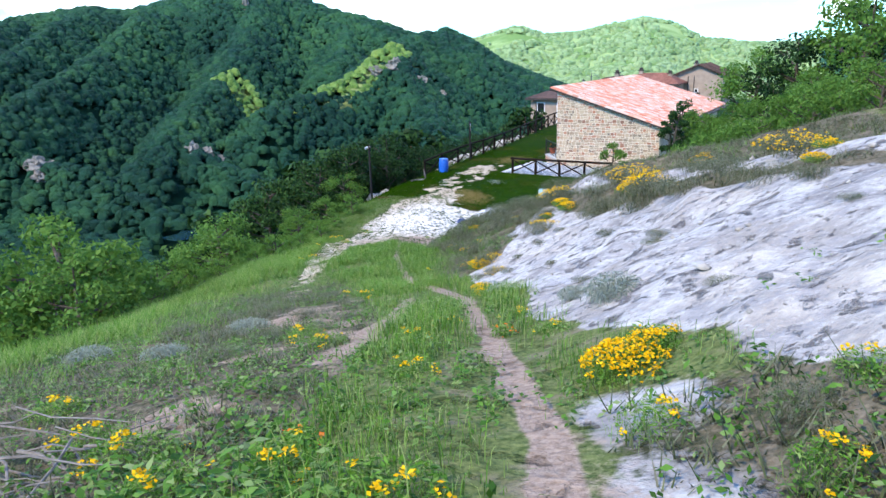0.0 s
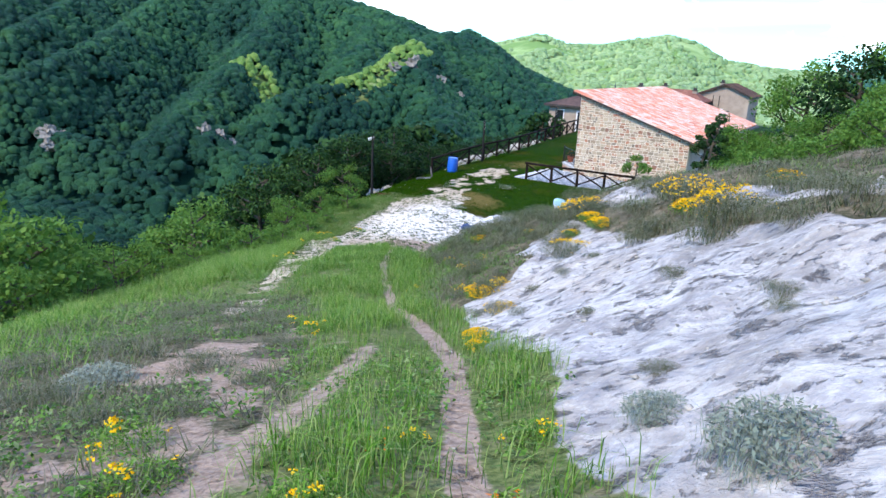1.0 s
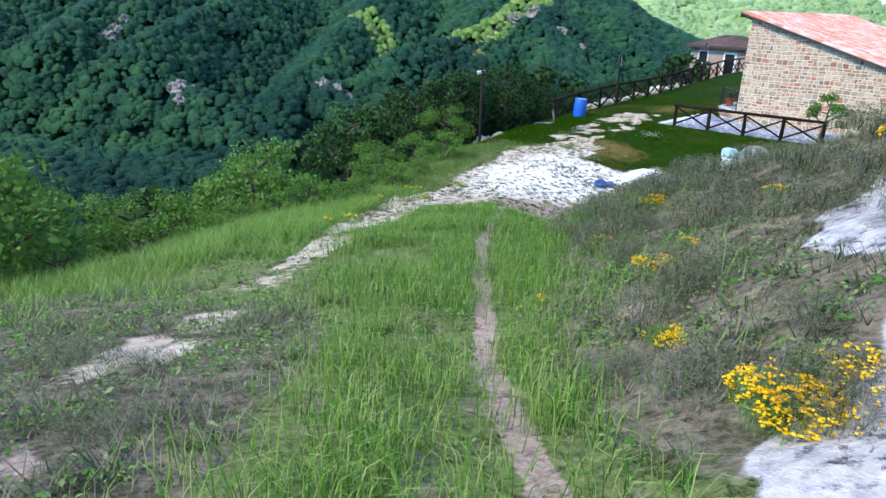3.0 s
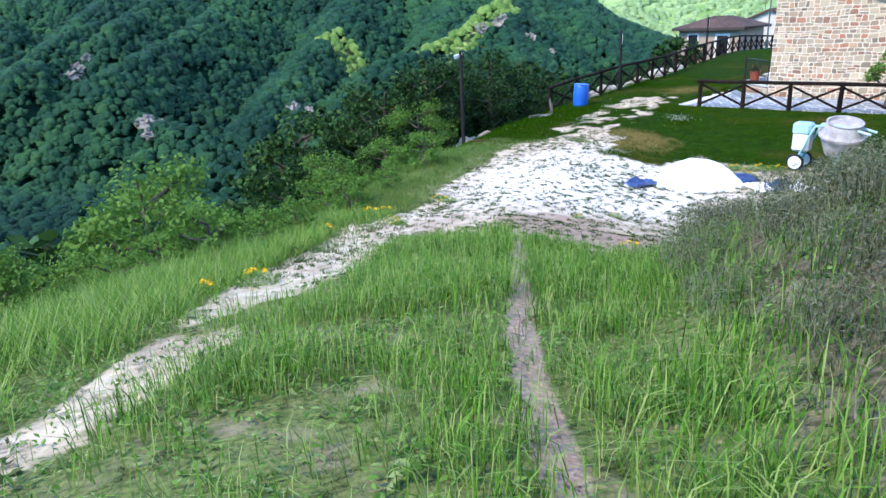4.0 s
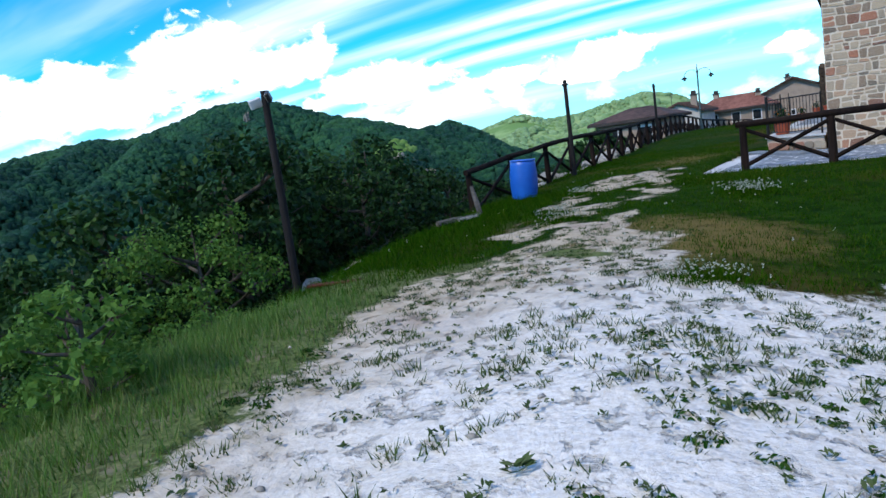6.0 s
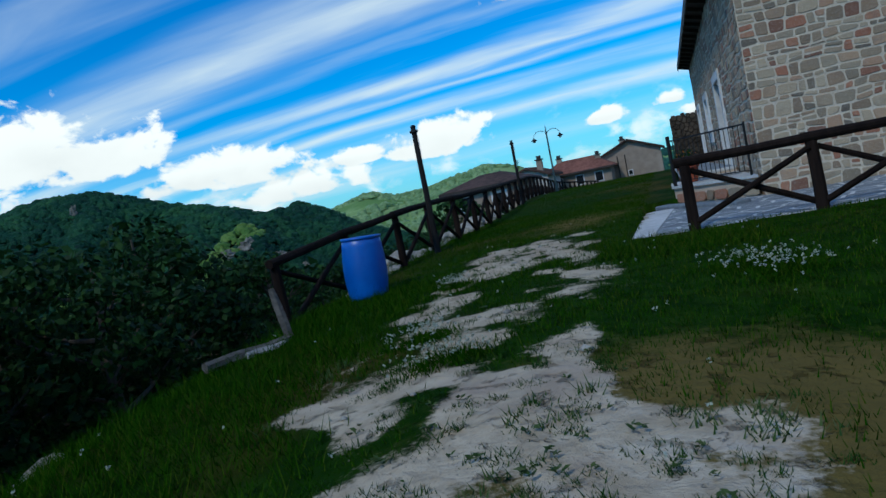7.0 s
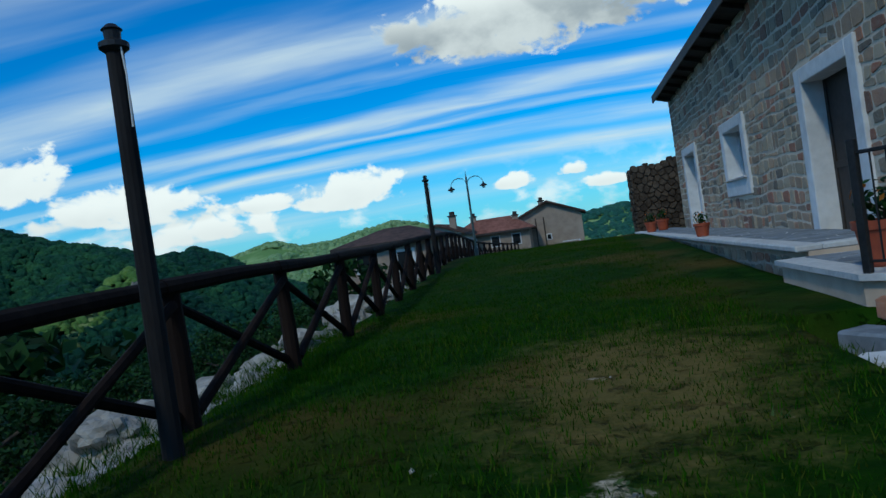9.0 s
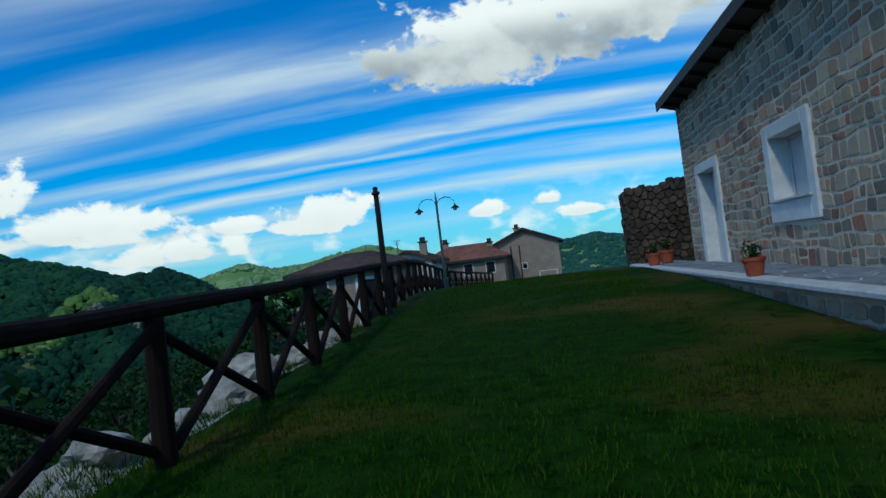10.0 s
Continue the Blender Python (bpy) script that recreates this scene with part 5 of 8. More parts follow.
def make_ruin():
    ruin = thing("stone_ruin", (-25.5, 67.6, 0), "roofless rubble ruin behind the house, its stone coloured as if shaded", "ruin")
    tall, wide, deep = 3.1, 5.0, 1.6
    part("wall", boxes(((0, 0, -0.6), (wide, 0.5, tall - 0.1)), ((0, 0.5, -0.6), (0.5, deep, tall - 0.25)), bevel=0.03), M["stone_shaded"], ruin)
    m = Matrix(((1, 0, 0, 0), (0, 0, -1, 0), (0, 1, 0, -0.6), (0, 0, 0, 1)))
    stone_wall(ruin, m, crazy_paving(wide, tall + 0.55, 0.22, 41, 0.03, ease=0.2), lambda a, b: False, 7, M["stone_shaded"], depth=(0.03, 0.08))
    m = Matrix(((0, 0, -1, 0), (-1, 0, 0, deep), (0, 1, 0, -0.6), (0, 0, 0, 1)))
    stone_wall(ruin, m, crazy_paving(deep, tall + 0.5, 0.22, 42, 0.03, ease=0.2), lambda a, b: False, 8, M["stone_shaded"], depth=(0.03, 0.08))
    r = random.Random(4)
    bm = bmesh.new()
    for k in range(22):
        x = k * wide / 22
        h = r.uniform(0.05, 0.28)
        box(bm, (x, 0.05, tall - 0.12), (x + 0.2, 0.45, tall - 0.1 + h), 0.03)
    for k in range(12):
        y = 0.5 + k * (deep - 0.5) / 12
        box(bm, (0.05, y, tall - 0.3), (0.45, y + 0.2, tall - 0.25 + r.uniform(0.05, 0.25)), 0.03)
    part("broken_top", bm, M["stone_shaded"], ruin, "jagged broken wall top")


make_ruin()


def far_house(name, at, size, eave, rise, wall, label, turn=0.0, windows=(), doors=(), chimneys=(), hip=0.0, over=0.5, tiles="tile", aerials=(), pipes=()):
    """A plain village house: body, two-sided roof with tiled slopes, ridge along local y, windows and doors on the face at local y = 0 or the side x = 0."""
    wx, wy = size
    h = thing(name, at, label, "house", "village houses", turn)
    bm = boxes(((0, 0, -6), (wx, wy, eave)), bevel=0.0)
    if not hip:
        for y0, y1 in ((0, 0.3), (wy - 0.3, wy)):
            v = [bm.verts.new(p) for p in ((0, y0, eave), (wx, y0, eave), (wx / 2, y0, eave + rise), (0, y1, eave), (wx, y1, eave), (wx / 2, y1, eave + rise))]
            for f in ((0, 1, 2), (5, 4, 3), (0, 3, 4, 1), (1, 4, 5, 2), (2, 5, 3, 0)):
                bm.faces.new([v[i] for i in f])
    part("wall", bm, wall, h)
    drop = rise * over / (wx / 2)
    bm = bmesh.new()
    e, top = eave - drop, eave + rise
    outline = [(-over, -over), (wx + over, -over), (wx + over, wy + over), (-over, wy + over)]
    ridge = [(wx / 2, hip - (0 if hip else over), top), (wx / 2, wy - hip + (0 if hip else over), top)]
    for dz in (0.0, 0.16):
        lo = [bm.verts.new((x, y, e + dz)) for x, y in outline]
        rd = [bm.verts.new((x, y, z + dz)) for x, y, z in ridge]
        bm.faces.new((lo[0], rd[0], rd[1], lo[3]))
        bm.faces.new((lo[1], lo[2], rd[1], rd[0]))
        if hip:
            bm.faces.new((lo[0], lo[1], rd[0]))
            bm.faces.new((lo[2], lo[3], rd[1]))
        if dz == 0.0:
            first = (lo, rd)
    lo0, rd0 = first
    rim0, rim1 = (lo0, lo)
    if hip:
        for i in range(4):
            bm.faces.new((rim0[i], rim0[(i + 1) % 4], rim1[(i + 1) % 4], rim1[i]))
    else:
        for a, b in (((lo0[0], rd0[0]), (lo[0], rd[0])), ((rd0[0], lo0[1]), (rd[0], lo[1])), ((lo0[1], lo0[2]), (lo[1], lo[2])), ((lo0[2], rd0[1]), (lo[2], rd[1])), ((rd0[1], lo0[3]), (rd[1], lo[3])), ((lo0[3], lo0[0]), (lo[3], lo[0]))):
            bm.faces.new((a[0], a[1], b[1], b[0]))
    bmesh.ops.recalc_face_normals(bm, faces=bm.faces)
    roof = part("roof", bm, M[tiles], h, "weathered tile roof")
    # raised tile courses on both slopes
    verts, faces = [], []
    run = math.hypot(wx / 2 + over, top - e)
    if not hip:
        for side in (0, 1):
            n = int((wy + 2 * over) / 0.3)
            for i in range(n):
                y = -over + (i + 0.5) * 0.3
                for (x0, z0), (x1, z1) in (((-over, e), (wx / 2, top)),) if side == 0 else (((wx + over, e), (wx / 2, top)),):
                    k = len(verts)
                    for x, z in ((x0, z0), (x1, z1)):
                        verts += [(x, y - 0.09, z + 0.165), (x, y, z + 0.23), (x, y + 0.09, z + 0.165)]
                    faces += [(k, k + 1, k + 4, k + 3), (k + 1, k + 2, k + 5, k + 4)]
        me = bpy.data.meshes.new("tile_relief")
        me.from_pydata(verts, [], faces)
        me.materials.append(M[tiles])
        tagged(link_under(new("tile_relief", me), roof), kind="stuff")
    for ex in (-over - 0.03, wx + over):
        part("eave_board", boxes(((ex, -over, e - 0.08), (ex + 0.03, wy + over, e + 0.14)), bevel=0.0), M["fascia"], h, "dark eave board")
    for side, a, z, w, t in windows:
        lo, hi = ((a, -0.05, z), (a + w, 0.1, z + t)) if side == "y" else ((-0.05, a, z), (0.1, a + w, z + t))
        win = part("window", boxes((tuple(c - 0.1 if i != (1 if side == "y" else 0) else c for i, c in enumerate(lo)), tuple(c + 0.1 if i != (1 if side == "y" else 0) else c for i, c in enumerate(hi))), bevel=0.01), M["plaster"], h, "window with a pale surround")
        off = -0.02
        lo2 = (lo[0], lo[1] + off, lo[2]) if side == "y" else (lo[0] + off, lo[1], lo[2])
        part("pane", boxes((lo2, hi), bevel=0.0), M["glass"], win)
    for side, a, z, w, t in doors:
        lo, hi = ((a, -0.05, z), (a + w, 0.1, z + t)) if side == "y" else ((-0.05, a, z), (0.1, a + w, z + t))
        frame_ = part("door", boxes((tuple(c - 0.16 if i != (1 if side == "y" else 0) else c for i, c in enumerate(lo)), tuple(c + 0.16 if i != (1 if side == "y" else 0) else c for i, c in enumerate(hi))), bevel=0.01), M["plaster"], h, "doorway with a white surround")
        off = -0.02
        lo2 = (lo[0], lo[1] + off, lo[2]) if side == "y" else (lo[0] + off, lo[1], lo[2])
        part("door_leaf", boxes((lo2, hi), bevel=0.0), M["glass"], frame_, "dark door leaf")
    for cx, cy, tall in chimneys:
        cz = eave + rise * (1 - abs(cx - wx / 2) / (wx / 2))
        ch = part("chimney", boxes(((cx - 0.3, cy - 0.3, cz - 0.5), (cx + 0.3, cy + 0.3, cz + tall)), bevel=0.02), M["wall_tan"], roof, "square rendered chimney")
        bm2 = boxes(((cx - 0.42, cy - 0.42, cz + tall), (cx + 0.42, cy + 0.42, cz + tall + 0.1)), ((cx - 0.22, cy - 0.22, cz + tall + 0.1), (cx + 0.22, cy + 0.22, cz + tall + 0.45)), bevel=0.02)
        bm2.transform(Matrix.Identity(4))
        part("chimney_cap", bm2, M["fascia"], roof, "dark chimney cap")
    for ax, ay, tall in aerials:
        az = eave + rise * (1 - abs(ax - wx / 2) / (wx / 2))
        bm2 = tube(bmesh.new(), [(ax, ay, az - 0.2), (ax, ay, az + tall)], 0.03, 6)
        for k in range(4):
            tube(bm2, [(ax - 0.35 + 0.06 * k, ay, az + tall - 0.12 * k), (ax + 0.35 - 0.06 * k, ay, az + tall - 0.12 * k)], 0.015, 5)
        part("aerial", bm2, M["iron"], roof, "thin rooftop aerial")
    for px, py in pipes:
        part("downpipe", tube(bmesh.new(), [(px, py, -1.0), (px, py, eave - 0.25), (px, py + 0.15, eave - 0.05)], 0.06, 8), M["fascia"], h, "dark downpipe")
    return h


far_house("village_house", (-36.2, 79.5, 0), (7.0, 5.3), 1.75, 0.8, M["wall_tan"], "low tan village house with a dark hipped tile roof", turn=90, windows=(("x", 3.6, 0.2, 0.8, 1.0),), doors=(("x", 1.0, -1.2, 0.9, 2.3),), chimneys=(), tiles="tile_dark", hip=1.8)
far_house("village_house", (-33.8, 118, 0), (7.2, 9), 2.7, 1.5, M["wall_tan"], "tan two-storey village house with a tiled gable roof", windows=(("x", 1.5, 0.3, 0.8, 1.2), ("x", 5.0, 0.3, 0.8, 1.2), ("y", 3.2, 0.1, 0.4, 0.5)), chimneys=((2.9, 1.4, 0.55),), tiles="tile_dark", pipes=((2.1, -0.08), (3.0, -0.08)))
far_house("village_house", (-42.2, 102.5, 0), (4.4, 8), 2.0, 0.9, M["wall_pale"], "pale village house with a low dark roof and a tall chimney", windows=(("y", 0.8, -0.2, 0.8, 1.0), ("y", 2.8, -0.2, 0.8, 1.0)), chimneys=((3.6, 1.0, 1.3),), tiles="tile_dark", over=0.35, aerials=((1.2, 1.5, 1.6),))
far_house("village_house", (-32.2, 112.0, 0), (5.4, 8.0), 1.8, 1.3, M["wall_tan"], "tan village house with a red hipped tile roof", turn=90, windows=(("x", 1.0, 0.2, 0.8, 1.0), ("x", 3.2, 0.2, 0.8, 1.0), ("x", 5.6, 0.2, 0.8, 1.0)), chimneys=((2.0, 1.4, 0.4), (2.7, 6.0, 0.5)), tiles="tile_red", hip=2.0)



def make_garden_gate():
    x, y = -28.9, 112.0
    z = height(x, y)
    gate = thing("garden_gate", (x, y, z), "low white tubular gate on the lawn before the tan house", "gate")
    for px in (0.0, 1.7):
        part("post", tube(bmesh.new(), [(px, 0, -0.3), (px, 0, 0.95)], 0.05, 8), M["white"], gate)
    for pz in (0.35, 0.9):
        part("rail", tube(bmesh.new(), [(0.05, 0, pz), (1.65, 0, pz)], 0.04, 8), M["white"], gate)


make_garden_gate()

# ---- fences ----


def make_fence(points, gap, tall, label, seed):
    """A rustic fence of round stained timber: posts, a top rail, crossed braces in every bay."""
    r = random.Random(seed)
    pts = [np.array(p, float) for p in points]
    lens = [np.linalg.norm(b - a) for a, b in zip(pts, pts[1:])]
    total = sum(lens)
    n = round(total / gap)
    spots = []
    for i in range(n + 1):
        d = total * i / n
        for a, b, ln in zip(pts, pts[1:], lens):
            if d <= ln + 1e-6:
                spots.append(a + (b - a) * d / ln)
                break
            d -= ln
    x0, y0 = spots[0]
    fence = thing("rustic_fence", (x0, y0, height(x0, y0)), label, "fence")
    org = Vector((x0, y0, height(x0, y0)))
    place = [Vector((x, y, height(x, y))) - org for x, y in spots]
    for k, p in enumerate(place):
        lean = Vector((r.uniform(-0.02, 0.02), r.uniform(-0.02, 0.02), 0))
        part("post", tube(bmesh.new(), [p + Vector((0, 0, -0.35)), p + Vector((0, 0, 0.3)), p + lean + Vector((0, 0, tall - 0.03))], [0.078, 0.074, 0.066], 10, 0.06, k + seed), M["post"], fence)
    for k, (a, b) in enumerate(zip(place, place[1:])):
        d = (b - a).normalized()
        up = Vector((0, 0, 1))
        sag = up * r.uniform(-0.012, 0.012)
        part("top_rail", tube(bmesh.new(), [a + up * (tall + 0.02) - d * 0.12, (a + b) / 2 + up * (tall + 0.02) + sag, b + up * (tall + 0.02) + d * 0.1], [0.064, 0.060, 0.058], 10, 0.05, k * 3 + seed), M["post"], fence)
        side = d.cross(up) * 0.035
        part("brace", tube(bmesh.new(), [a + up * 0.10 + side + d * 0.05, b + up * (tall - 0.10) + side - d * 0.05], [0.040, 0.036], 8, 0.06, k * 5), M["post"], fence)
        part("brace", tube(bmesh.new(), [a + up * (tall - 0.10) - side + d * 0.05, b + up * 0.10 - side - d * 0.05], [0.036, 0.040], 8, 0.06, k * 7), M["post"], fence)
    return fence


make_fence([(-31.0, 39.35), (-30.75, 43.0), (-30.8, 47.0), (-30.95, 50.0), (-31.7, 58.0), (-32.6, 68.0), (-33.4, 80.0), (-33.0, 88.0), (-32.4, 97.0)], 1.86, 0.96, "long rustic fence of dark stained round timber with crossed braces", 3)
make_fence([(-25.8, 40.9), (-19.9, 40.9)], 1.46, 0.86, "short rustic timber fence before the flagged yard", 9)


def make_barrel():
    b = thing("plastic_barrel", (-30.07, 40.0, height(-30.07, 40.0) - 0.06), "open-topped blue plastic drum standing in the grass", "barrel", turn=10)
    prof = [(0.0, 0.0), (0.235, 0.0), (0.262, 0.03), (0.272, 0.12), (0.292, 0.30), (0.298, 0.44), (0.292, 0.58), (0.272, 0.76), (0.262, 0.855), (0.252, 0.86), (0.252, 0.70), (0.0, 0.70)]
    part("body", lathe(bmesh.new(), prof[1:-1], 36), M["blue"], b, smooth=True)
    part("rim", lathe(bmesh.new(), [(0.258, 0.845), (0.275, 0.85), (0.278, 0.872), (0.268, 0.885), (0.255, 0.88)], 36), M["blue"], b, "pale worn rim", smooth=True)
    b.rotation_euler = (radians(-1.5), radians(2.5), 0)


make_barrel()


def make_post_lamp(x, y, top, label):
    z = height(x, y)
    tall = top - z
    p = thing("lamp_post", (x, y, z), label, "lamp post", "brown posts by the fence")
    part("pole", tube(bmesh.new(), [(0, 0, -0.3), (0, 0, tall * 0.5), (0, 0, tall - 0.12)], [0.066, 0.058, 0.05], 12, 0.03, 4), M["pole"], p)
    part("collar", lathe(bmesh.new(), [(0.05, tall - 0.16), (0.085, tall - 0.13), (0.085, tall - 0.10), (0.05, tall - 0.08)], 14), M["iron"], p)
    part("cap", lathe(bmesh.new(), [(0.045, tall - 0.09), (0.05, tall - 0.03), (0.06, tall - 0.02), (0.03, tall + 0.01)], 14), M["iron"], p, "small dark lamp cap")
    part("wire", tube(bmesh.new(), [(0.06, -0.03, tall - 0.1), (0.075, -0.03, tall - 0.3), (0.062, -0.02, tall - 0.6)], 0.006, 5), M["white"], p, "loose white wire")
    return p


make_post_lamp(-30.50, 44.3, 2.70, "slim dark brown post with a bare lamp fitting beside the fence")
make_post_lamp(-31.45, 57.6, 2.95, "slim brown post with a bare lamp fitting along the fence")


def make_street_lamp():
    x, y = -32.9, 75.5
    z = height(x, y)
    s = thing("street_lamp", (x, y, z), "green-grey street lamp with two curved arms and bell lanterns", "street lamp")
    tall = 4.5 - z
    part("pole", lathe(bmesh.new(), [(0.11, -0.3), (0.11, 0.5), (0.065, 0.6), (0.05, tall - 0.1), (0.03, tall), (0.008, tall + 0.25)], 14), M["lamp_green"], s)
    for side in (-1, 1):
        pts = [(0, 0, tall - 0.55)] + [(side * (0.42 - 0.42 * math.cos(a)), 0, tall - 0.45 + 0.38 * math.sin(a)) for a in (0.5, 1.0, 1.57, 2.1, 2.7, 3.1)]
        part("arm", tube(bmesh.new(), pts, 0.022, 8), M["lamp_green"], s)
        bm = bmesh.new()
        lathe(bm, [(0.03, 0.02), (0.05, -0.04), (0.10, -0.08), (0.20, -0.16), (0.21, -0.18), (0.06, -0.18)], 16, (side * 0.84, 0, tall - 0.45))
        lantern = part("lantern", bm, M["iron"], s, "dark bell-shaped lantern")
        bm = bmesh.new()
        lathe(bm, [(0.02, -0.30), (0.09, -0.26), (0.10, -0.185), (0.05, -0.181)], 12, (side * 0.84, 0, tall - 0.45))
        part("globe", bm, M["white"], lantern, "frosted globe")


make_street_lamp()


def make_sign_pole():
    x, y = -31.0, 33.8
    z = height(x, y)
    p = thing("floodlight_pole", (x, y, z), "dark wooden pole with two small floodlights on top", "pole")
    tall = 2.45 - z
    part("pole", tube(bmesh.new(), [(0, 0, -0.4), (0.0, 0, tall * 0.5), (0.0, 0, tall)], [0.062, 0.058, 0.052], 10, 0.05, 2), M["pole"], p)
    for k, (sx, sy) in enumerate(((0.12, -0.05), (-0.1, -0.1))):
        bm = bmesh.new()
        turn = pose(sx, sy, tall - 0.1 - 0.06 * k, 20, -15 if k else 20, -50 + 100 * k)
        box(bm, (-0.09, -0.03, -0.07), (0.09, 0.03, 0.07), 0.012, turn)
        head = part("floodlight", bm, M["iron"] if k == 0 else M["white"], p, "small square floodlight")
        bm = bmesh.new()
        box(bm, (-0.075, -0.036, -0.055), (0.075, -0.031, 0.055), 0.0, turn)
        part("lens", bm, M["white"], head, "pale lamp glass")


make_sign_pole()


def make_wood_bits():
    x, y = -30.05, 37.85
    z = height(x, y)
    stub = thing("leaning_stake", (x, y, z), "short split grey timber stake leaning in the grass", "stake")
    bm = bmesh.new()
    tube(bm, [(0.06, -0.03, -0.15), (-0.01, 0.0, 0.2), (-0.07, 0.03, 0.4), (-0.12, 0.05, 0.56)], [0.05, 0.048, 0.044, 0.03], 7, 0.18, 6)
    part("stake", bm, M["old_wood"], stub)
    for k, (px, py, ang, ln, thick, lift) in enumerate(((-30.2, 37.35, 68, 1.0, 0.06, 0.05), (-30.0, 37.35, 60, 0.42, 0.035, 0.03))):
        beam = thing("old_beam", (px, py, height(px, py) + lift), "weathered grey beam lying in the grass" if k == 0 else "short bleached piece of timber beside a beam", "beam", "old timbers", ang)
        bm = bmesh.new()
        tube(bm, [(-ln / 2, 0.0, 0.0), (-ln / 6, 0.015, 0.01), (ln / 5, -0.01, 0.0), (ln / 2, 0.0, 0.015)], [thick * 0.9, thick, thick * 0.95, thick * 0.8], 7, 0.15, k)
        part("beam", bm, M["old_wood"] if k == 0 else M["drum"], beam)
    px, py = -29.6, 33.1
    plank = thing("red_plank", (px, py, height(px, py)), "broken red-brown plank lying at the edge", "plank", turn=25)
    part("plank", boxes(((-0.4, -0.07, 0.0), (0.4, 0.07, 0.03)), bevel=0.006), M["red_wood"], plank)


make_wood_bits()


# ---- building site corner ----


def make_sand_heap():
    cx, cy, rad, tall = -22.5, 31.6, 1.0, 0.52
    z = height(cx, cy)
    heap = thing("covered_sand_heap", (cx, cy, z), "sand heap under a white sheet weighed down at the hem", "heap")
    n, rings = 40, 11
    r = np.random.default_rng(3)
    verts, faces = [(0, 0, tall)], []
    for j in range(1, rings + 1):
        w = j / rings
        for i in range(n):
            a = math.tau * i / n
            fold = 1 + 0.05 * math.sin(a * 5 + 1) * w + 0.04 * math.sin(a * 11) * w * w
            zz = tall * (1 - w ** 2.1) * (1 + 0.03 * math.sin(a * 3)) + 0.03 * math.sin(a * 9 + j) * w
            verts.append((rad * w * fold * math.cos(a), rad * w * fold * math.sin(a), zz - 0.05 * (j == rings)))
    for i in range(n):
        faces.append((0, 1 + i, 1 + (i + 1) % n))
    me = bpy.data.meshes.new("sheet")
    for j in range(rings - 1):
        for i in range(n):
            a, b = 1 + j * n + i, 1 + j * n + (i + 1) % n
            faces.append((a, a + n, b + n, b))
    me.from_pydata(verts, [], faces)
    me.materials.append(M["sheet"])
    for f in me.polygons:
        f.use_smooth = True
    link_under(new("sheet", me), heap, "taut white plastic sheet")
    rr = random.Random(5)
    for k in range(6):
        a = -2.6 + k * 0.5 + rr.uniform(-0.12, 0.12)
        px, py = rad * 1.02 * math.cos(a), rad * 1.02 * math.sin(a)
        bm = bmesh.new()
        box(bm, (-0.09, -0.05, -0.02), (0.09, 0.05, 0.05), 0.02, pose(px, py, 0, rr.uniform(-8, 8), rr.uniform(-8, 8), math.degrees(a) + 90 + rr.uniform(-20, 20)))
        part("weight", bm, M["concrete"], heap, "pale stone weight")


def crumpled(name, at, size, mat, label, seed, tall=0.16):
    x, y = at
    r = np.random.default_rng(seed)
    n = 14
    gx, gy = np.meshgrid(np.linspace(-0.5, 0.5, n), np.linspace(-0.5, 0.5, n))
    h = np.abs(waves(gx * 5, gy * 5, 2.2, seed, 3, True)) * tall * (1 - (2 * np.maximum(abs(gx), abs(gy))) ** 3) + 0.015
    wx = gx * size[0] * (1 + 0.25 * waves(gx * 3, gy * 3, 1.0, seed + 2))
    wy = gy * size[1] * (1 + 0.25 * waves(gx * 3, gy * 3, 1.0, seed + 4))
    i = np.arange(n * n).reshape(n, n)
    f = np.stack([i[:-1, :-1], i[:-1, 1:], i[1:, 1:], i[1:, :-1]], -1).reshape(-1, 4)
    me = arrays_mesh(name, np.stack([wx.ravel(), wy.ravel(), h.ravel()], 1), f, mat, True)
    ob = new(name, me)
    ob.matrix_basis = pose(x, y, height(x, y) + 0.01, 0, 0, seed * 40)
    mod = ob.modifiers.new("thickness", "SOLIDIFY")
    mod.thickness = 0.006
    return tagged(ob, label, "tarpaulin", "crumpled sheets")


make_sand_heap()
crumpled("blue_tarp", (-23.45, 30.55), (0.8, 0.55), M["tarp"], "crumpled dark blue tarpaulin beside the sand heap", 2, 0.22)
crumpled("blue_tarp", (-21.75, 32.2), (0.8, 0.6), M["tarp"], "crumpled dark blue tarpaulin behind the sand heap", 4, 0.2)
crumpled("blue_tarp", (-20.75, 31.9), (0.75, 0.6), M["tarp"], "crumpled dark blue tarpaulin on pale gravel", 6, 0.3)
crumpled("white_bag", (-21.1, 31.7), (0.7, 0.5), M["sheet"], "torn white sack on pale gravel", 8, 0.16)
crumpled("white_bag", (-20.4, 31.9), (0.5, 0.4), M["sheet"], "torn white sack beside the tarpaulin", 9, 0.2)


